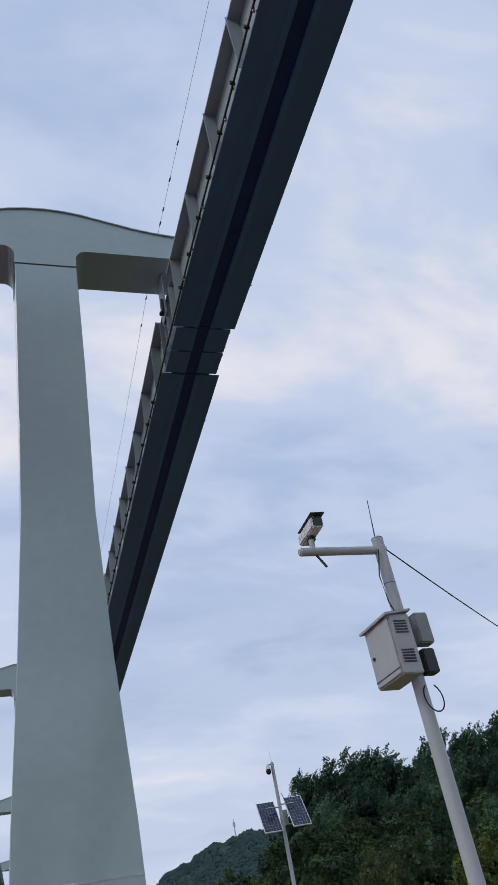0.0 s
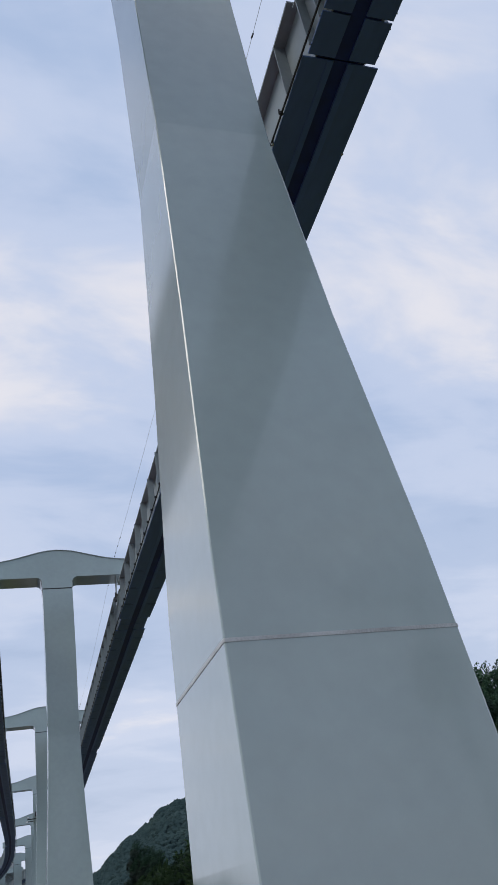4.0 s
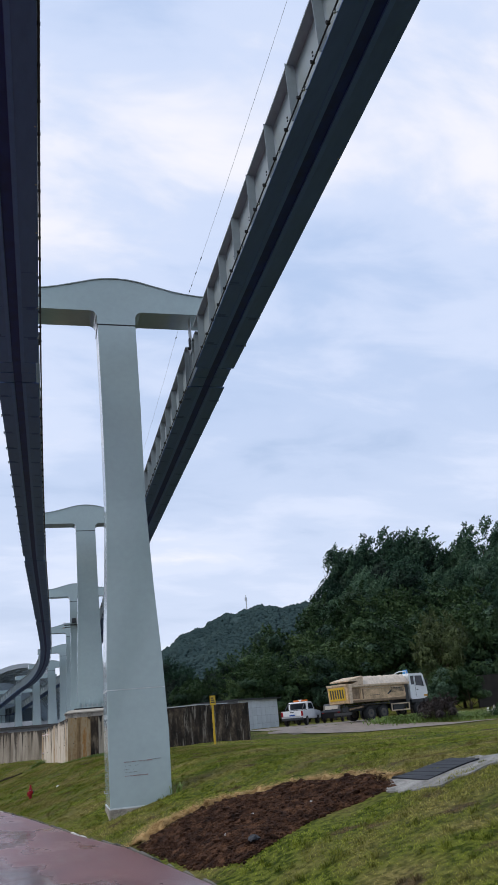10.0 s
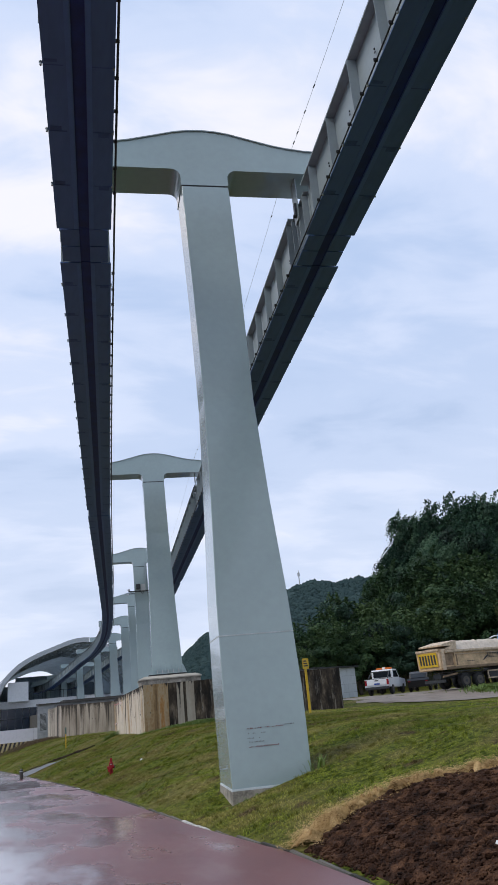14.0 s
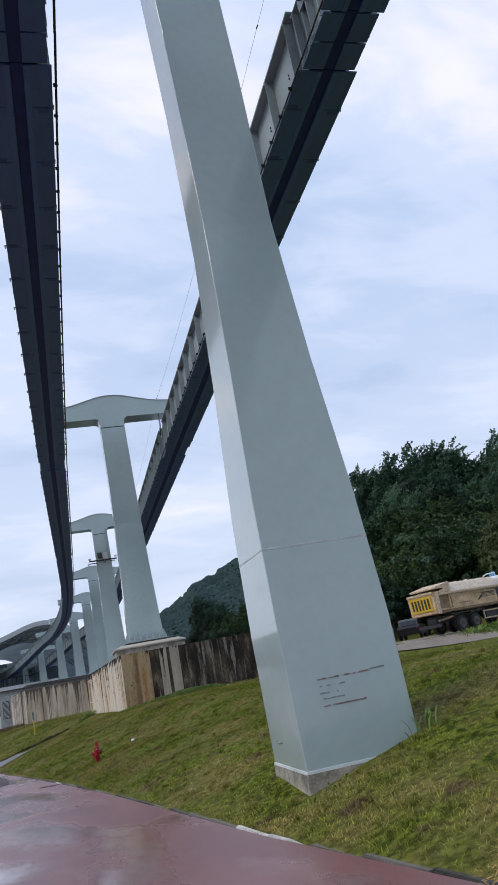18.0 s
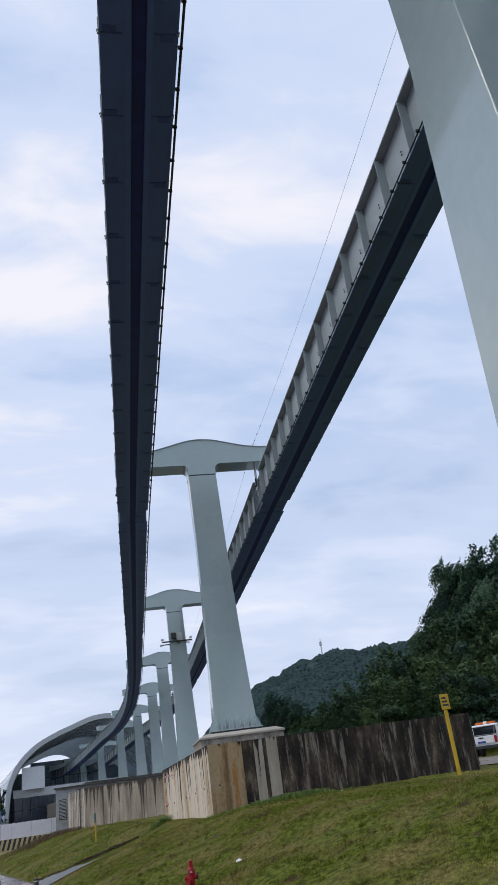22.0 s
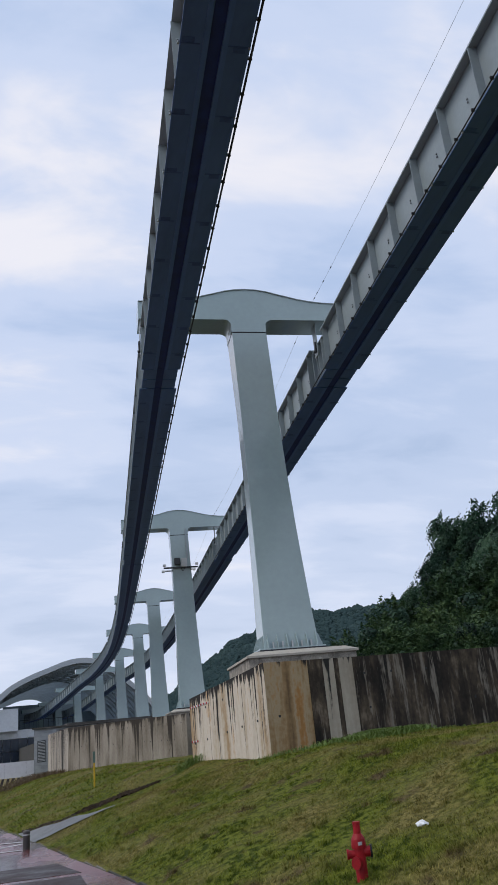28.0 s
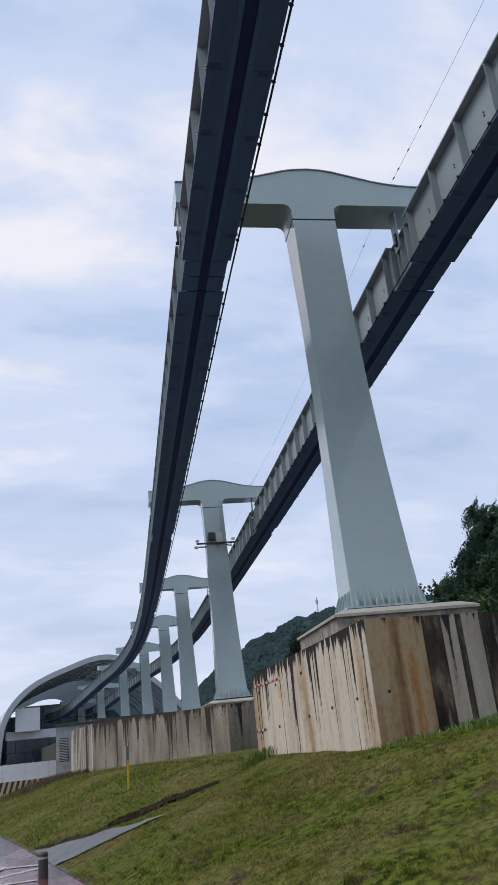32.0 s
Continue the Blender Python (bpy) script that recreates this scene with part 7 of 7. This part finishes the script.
dump_truck(Matrix.Translation((33.3, 64.6, gz(33.3, 64.6) + 0.06)) @ Matrix.Rotation(radians(12), 4, "Z"))
pickup(Matrix.Translation((28.9, 71.2, gz(28.9, 71.2) + 0.06)) @ Matrix.Rotation(radians(50), 4, "Z") @ Matrix.Scale(1.08, 4))
black_car(Matrix.Translation((32.5, 71.7, gz(32.5, 71.7) + 0.06)) @ Matrix.Rotation(radians(52), 4, "Z"))

# ---- shed with tiled walls ----
SHEDT = material("white_wall_tile", (0.52, 0.55, 0.56), 0.5, vary=0.06, scale=2, fine=20, per_piece=0.25)
JOINT = material("tile_joint", (0.26, 0.27, 0.27), 0.8)
sx0, sy0, sx1, sy1 = 25.2, 77.4, 30.95, 81.8
ang = math.atan2(sy1 - sy0, sx1 - sx0)
SL = math.hypot(sx1 - sx0, sy1 - sy0)
root = thing("shed", Matrix.Translation((sx0, sy0, 0.35)) @ Matrix.Rotation(ang, 4, "Z"), "low flat-roofed shed faced with large white tiles", "shed")
part("wall", boxm(0, SL, 0.012, 5.0, -0.3, 2.95), JOINT, root)
part("roof", boxm(-0.3, SL + 0.3, -0.3, 5.3, 2.952, 3.08, bevel=0.02), DARK, root, "dark flat roof edge")
_t = boxm(0.01, 0.79, -0.004, 0.010, 0.01, 0.73, bevel=0.004)
_tm = bpy.data.meshes.new("wall_tile"); _t.to_mesh(_tm); _t.free(); _tm.materials.append(SHEDT)
for i in range(9):
    for j in range(4):
        part_mesh("wall_tile", _tm, root, m=Matrix.Translation((i * 0.8, 0, j * 0.735)))
part("annex_roof", boxm(-6.0, -1.0, 0.5, 4.0, 2.75, 2.84), BOXG, root, "grey sheet roof")
part("annex_wall", boxm(-5.9, -1.05, 0.6, 3.9, -0.3, 2.75), W_GREY, root)

# low dark wall at the wood's edge
_w = tagged(new("boundary_wall"), "boundary wall below the wood, shade put into its colour", "wall", kind="structure")
# very dark base colour stands in for the shade under the trees
part("panel", boxm(54, 84, 80.0, 80.3, 0.2, 4.0), material("shade_dark_wall", (0.024, 0.020, 0.015), 0.9, vary=0.3, scale=1.0, fine=8), _w)

# ---- kiosk beside the second wall ----
KBR = material("grey_kiosk_brick", (0.33, 0.35, 0.36), 0.7, vary=0.1, scale=3, fine=25, per_piece=0.3)
ROOFD = material("weathered_roof_slab", (0.085, 0.080, 0.072), 0.85, vary=0.3, scale=1.5, fine=20)
root = thing("kiosk", Matrix.Translation((3.1, 103.2, -1.9)) @ Matrix.Rotation(radians(-8), 4, "Z"), "small grey block-built kiosk with a flat roof", "kiosk")
part("wall", boxm(-0.9, 9.0, 0.012, 4.0, 0.0, 4.62), JOINT, root)
part("roof", boxm(-1.05, 9.2, -0.22, 4.2, 4.62, 4.74, bevel=0.02), ROOFD, root, "dark weathered roof slab")
_t = boxm(0.006, 0.594, -0.004, 0.010, 0.006, 0.244, bevel=0.004)
_tm = bpy.data.meshes.new("block"); _t.to_mesh(_tm); _t.free(); _tm.materials.append(KBR)
for j in range(18):
    for i in range(3 if j % 2 else 3):
        part_mesh("block", _tm, root, m=Matrix.Translation((-0.9 + i * 0.6, 0, j * 0.25)))
louv = part("louvre_window", boxm(-0.62, 0.05, -0.03, 0.0, 2.0, 3.7), DARK, root, "dark louvred window")
for k in range(14):
    part("louvre", boxm(-0.58, 0.01, -0.05, -0.031, 2.08 + k * 0.115, 2.13 + k * 0.115), BOXG, louv)
part("dark_door", boxm(1.2, 2.9, -0.02, 0.008, 2.2, 4.4), material("maroon_panel", (0.06, 0.02, 0.022), 0.5), root, "dark maroon panel")
root = thing("flat_canopy", Matrix.Translation((9.0, 104.5, 2.0)), "low flat concrete canopy on the terrace", "canopy")
part("slab", boxm(-4.0, 3.5, 0, 6, 0.85, 1.05, bevel=0.02), ROOFD, root)
part("wall", boxm(-3.6, 3.1, 0.4, 5.6, -0.2, 0.849), W_GREY, root)

# ---- station ----
STEELR = material("roof_steel", (0.40, 0.43, 0.45), 0.45, vary=0.06)
ROOFT = material("translucent_roof", (0.50, 0.55, 0.58), 0.6, vary=0.15, scale=0.6, through_light=0.55)
ROOFU = material("roof_underside", (0.27, 0.33, 0.37), 0.6, vary=0.15)
GLZ = material("blue_glazing", (0.010, 0.024, 0.045), 0.08, vary=0.15, scale=0.4)
SY = 190.0
ARCH = [(-5.4, -5.0), (-5.2, 0.0), (-4.9, 3.5), (-4.4, 6.6), (-2.7, 10.0), (0.4, 12.9), (3.9, 14.7), (7.5, 16.0), (12.0, 17.4), (16.2, 17.4), (20.0, 15.5), (24.0, 12.3), (27.5, 9.0), (30.5, 4.5), (32.0, 0.0), (32.5, -4.0)]
arch = [(p.x, p.z) for p in smooth_line([(x, 0, z) for x, z in ARCH], 4)]
station = thing("station", Matrix.Translation((0, SY, 0)), "station under a great arched shell roof", "station")


def shell(a, inner, y0, y1, k0=1.0, k1=1.0, c=(13.5, -4.0), drift=0.0):
    """A strip of arch with thickness, from y0 to y1."""
    bm = bmesh.new()
    def row(y, k, s, dx):
        return [bm.verts.new((c[0] + (x - c[0]) * k * s + dx, y, c[1] + (z - c[1]) * k * s)) for x, z in a]
    o0, o1, i1, i0 = row(y0, k0, 1, 0), row(y1, k1, 1, drift), row(y1, k1, inner, drift), row(y0, k0, inner, 0)
    for p, q in ((o0, o1), (o1, i1), (i1, i0), (i0, o0)):
        for k in range(len(a) - 1):
            bm.faces.new((p[k], p[k + 1], q[k + 1], q[k]))
    for k in (0, -1):
        bm.faces.new((o0[k], o1[k], i1[k], i0[k]))
    return bm


part("roof_edge", shell(arch, 0.955, 0.0, 1.6), STEELR, station, "grey steel roof edge")
part("roof_shell", shell(arch, 0.985, 1.601, 75.0, 0.992, 0.90, drift=-8), ROOFT, station, "grey roof shell")
# glazed bands on the shell's flank
def strip(k0, k1, s):
    bm = bmesh.new()
    g = []
    for y, q, dx in ((1.7, 0.992, 0.0), (75.0, 0.90, -8.0)):
        for sc in (s, s + 0.004):
            g.append([bm.verts.new((13.5 + (arch[k][0] - 13.5) * q * sc + dx, y, -4.0 + (arch[k][1] + 4.0) * q * sc)) for k in (k0, k1)])
    a, b, c, d = g
    for f in ((a[0], a[1], c[1], c[0]), (b[0], d[0], d[1], b[1]), (a[0], b[0], b[1], a[1]), (c[0], c[1], d[1], d[0]), (a[0], c[0], d[0], b[0]), (a[1], b[1], d[1], c[1])):
        bm.faces.new(f)
    return bm


FLANK = material("pale_glazing", (0.10, 0.13, 0.16), 0.2, vary=0.15, scale=0.3, fine=2)
for k in range(1, 22):
    part("roof_band", strip(k, k + 1, 1.0035), (FLANK, STEELR, GLZ, STEELR)[k % 4], station)
# lattice of ribs under the shell
for k in range(4, 58, 2):
    (x0, z0), (x1, z1) = arch[k], arch[min(k + 3, len(arch) - 1)]
    c = (13.5, -4.0)
    f = lambda x, z, s: (c[0] + (x - c[0]) * s, c[1] + (z - c[1]) * s)
    for y in range(0, 30, 3):
        s = 0.962 - 0.0014 * y
        a, b = f(x0, z0, s), f(x1, z1, s)
        dx = -8 * y / 73
        part("rib", tube([(a[0] + dx, 2 + y, a[1]), (b[0] + dx, 5 + y, b[1])], 0.11, 4), BOXG, station)
        if y % 6 == 0:
            part("rib", tube([(b[0] + dx, 2 + y, b[1]), (a[0] + dx, 5 + y, a[1])], 0.11, 4), BOXG, station)
part("platform_wall", boxm(-3.4, 30, 4, 60, -4.0, 5.2), STEELR, station)
part("end_wall", boxm(-8.9, 18, 73.2, 74.0, -4.0, 8.6), ROOFU, station)
part("end_wall", boxm(-6.2, 18, 73.2, 74.0, 8.601, 11.2), ROOFU, station)
part("end_wall", boxm(-0.5, 16, 73.2, 74.0, 11.201, 13.6), ROOFU, station)
part("platform_band", boxm(-3.6, 18, 3.6, 3.99, 3.9, 5.4), WHITE, station, "white platform edge")
part("stair_tower", boxm(-1.9, 2.4, 1.8, 3.5, 5.2, 9.2), WHITE, station, "white stair housing")
for i in range(9):
    for j in range(2):
        part("pane", boxm(-3.3 + i * 1.5, -1.88 + i * 1.5, 3.3, 3.6, -0.4 + 2.15 * j, 1.65 + 2.15 * j), GLZ, station, "dark blue glass pane")
for i in range(12):
    part("railing_post", boxm(2.6 + i * 0.9, 2.68 + i * 0.9, 3.5, 3.58, 5.4, 7.0), DARK, station)
part("railing", boxm(2.6, 12.6, 3.5, 3.58, 6.95, 7.05), DARK, station)
part("back_hall", boxm(-6, 29, 45, 60, 5.2, 9.6), ROOFU, station)
for k in range(9):
    part("roof_window", boxm(-5.6 - 0.8 * k, -5.5 - 0.8 * k, 8 + 7 * k, 13 + 7 * k, -2, 6 - 0.4 * k), GLZ, station)

# white hoarding, striped barrier
root = thing("hoarding", Matrix.Translation((-4.6, 132, 0)) @ Matrix.Rotation(radians(4), 4, "Z"), "white site hoarding above a striped barrier", "hoarding")
HZ = material("hazard_dark", (0.03, 0.03, 0.028), 0.6)
HY = material("hazard_cream", (0.52, 0.45, 0.22), 0.6)
for i in range(4):
    part("panel", boxm(-0.2 + i * 2.4, 2.18 + i * 2.4, 0, 0.08, -1.55, 0.15), WHITE, root, "white sheet panel")
for i in range(3):
    part("panel", boxm(-6.5 + i * 2.1, -4.42 + i * 2.1, 3, 3.08, -2.2, -0.45), WHITE, root, "white sheet panel")
part("barrier", boxm(-0.2, 9.4, -0.10, 0.3, -3.6, -1.552), HY, root, "striped barrier")
for i in range(16):
    x = -0.1 + i * 0.58
    part("stripe", prism([(x, -2.74), (x + 0.28, -2.74), (x + 0.62, -1.56), (x + 0.34, -1.56)], -0.112, -0.102), HZ, root)
part("barrier", boxm(-6.5, -1.0, 2.9, 3.3, -3.6, -2.202), HY, root, "striped barrier")
for i in range(9):
    x = -6.4 + i * 0.58
    part("stripe", prism([(x, -2.99), (x + 0.28, -2.99), (x + 0.5, -2.21), (x + 0.22, -2.21)], 2.888, 2.898), HZ, root)
root = thing("gate_post", Matrix.Translation((-6.0, 130, -3.1)), "white gate post at the site entrance", "post")
part("post", boxm(-0.14, 0.14, -0.14, 0.14, 0, 5.2, bevel=0.02), WHITE, root)
root = thing("footbridge", Matrix.Translation((-14, 150, 1.2)), "low grey roof at the far end of the road", "canopy")
part("roof", boxm(-8, 6.2, 0, 6, 1.0, 1.5, bevel=0.05), BOXG, root)
for x in (-6, -1, 4):
    part("leg", boxm(x, x + 0.3, 1, 1.3, -5.2, 1.0), BOXG, root)
for i, (x, y, k) in enumerate(((-12.5, 160, 0.9), (-9.5, 165, 1.0), (-15, 140, 0.7), (-18, 170, 1.2), (-7.5, 172, 0.9), (-21, 150, 1.0), (-3.0, 150, 0.45))):
    plant(MID[i % 3], x, y, (k, k), i, "small green tree beside the far road", "roadside trees", z=-4.0)
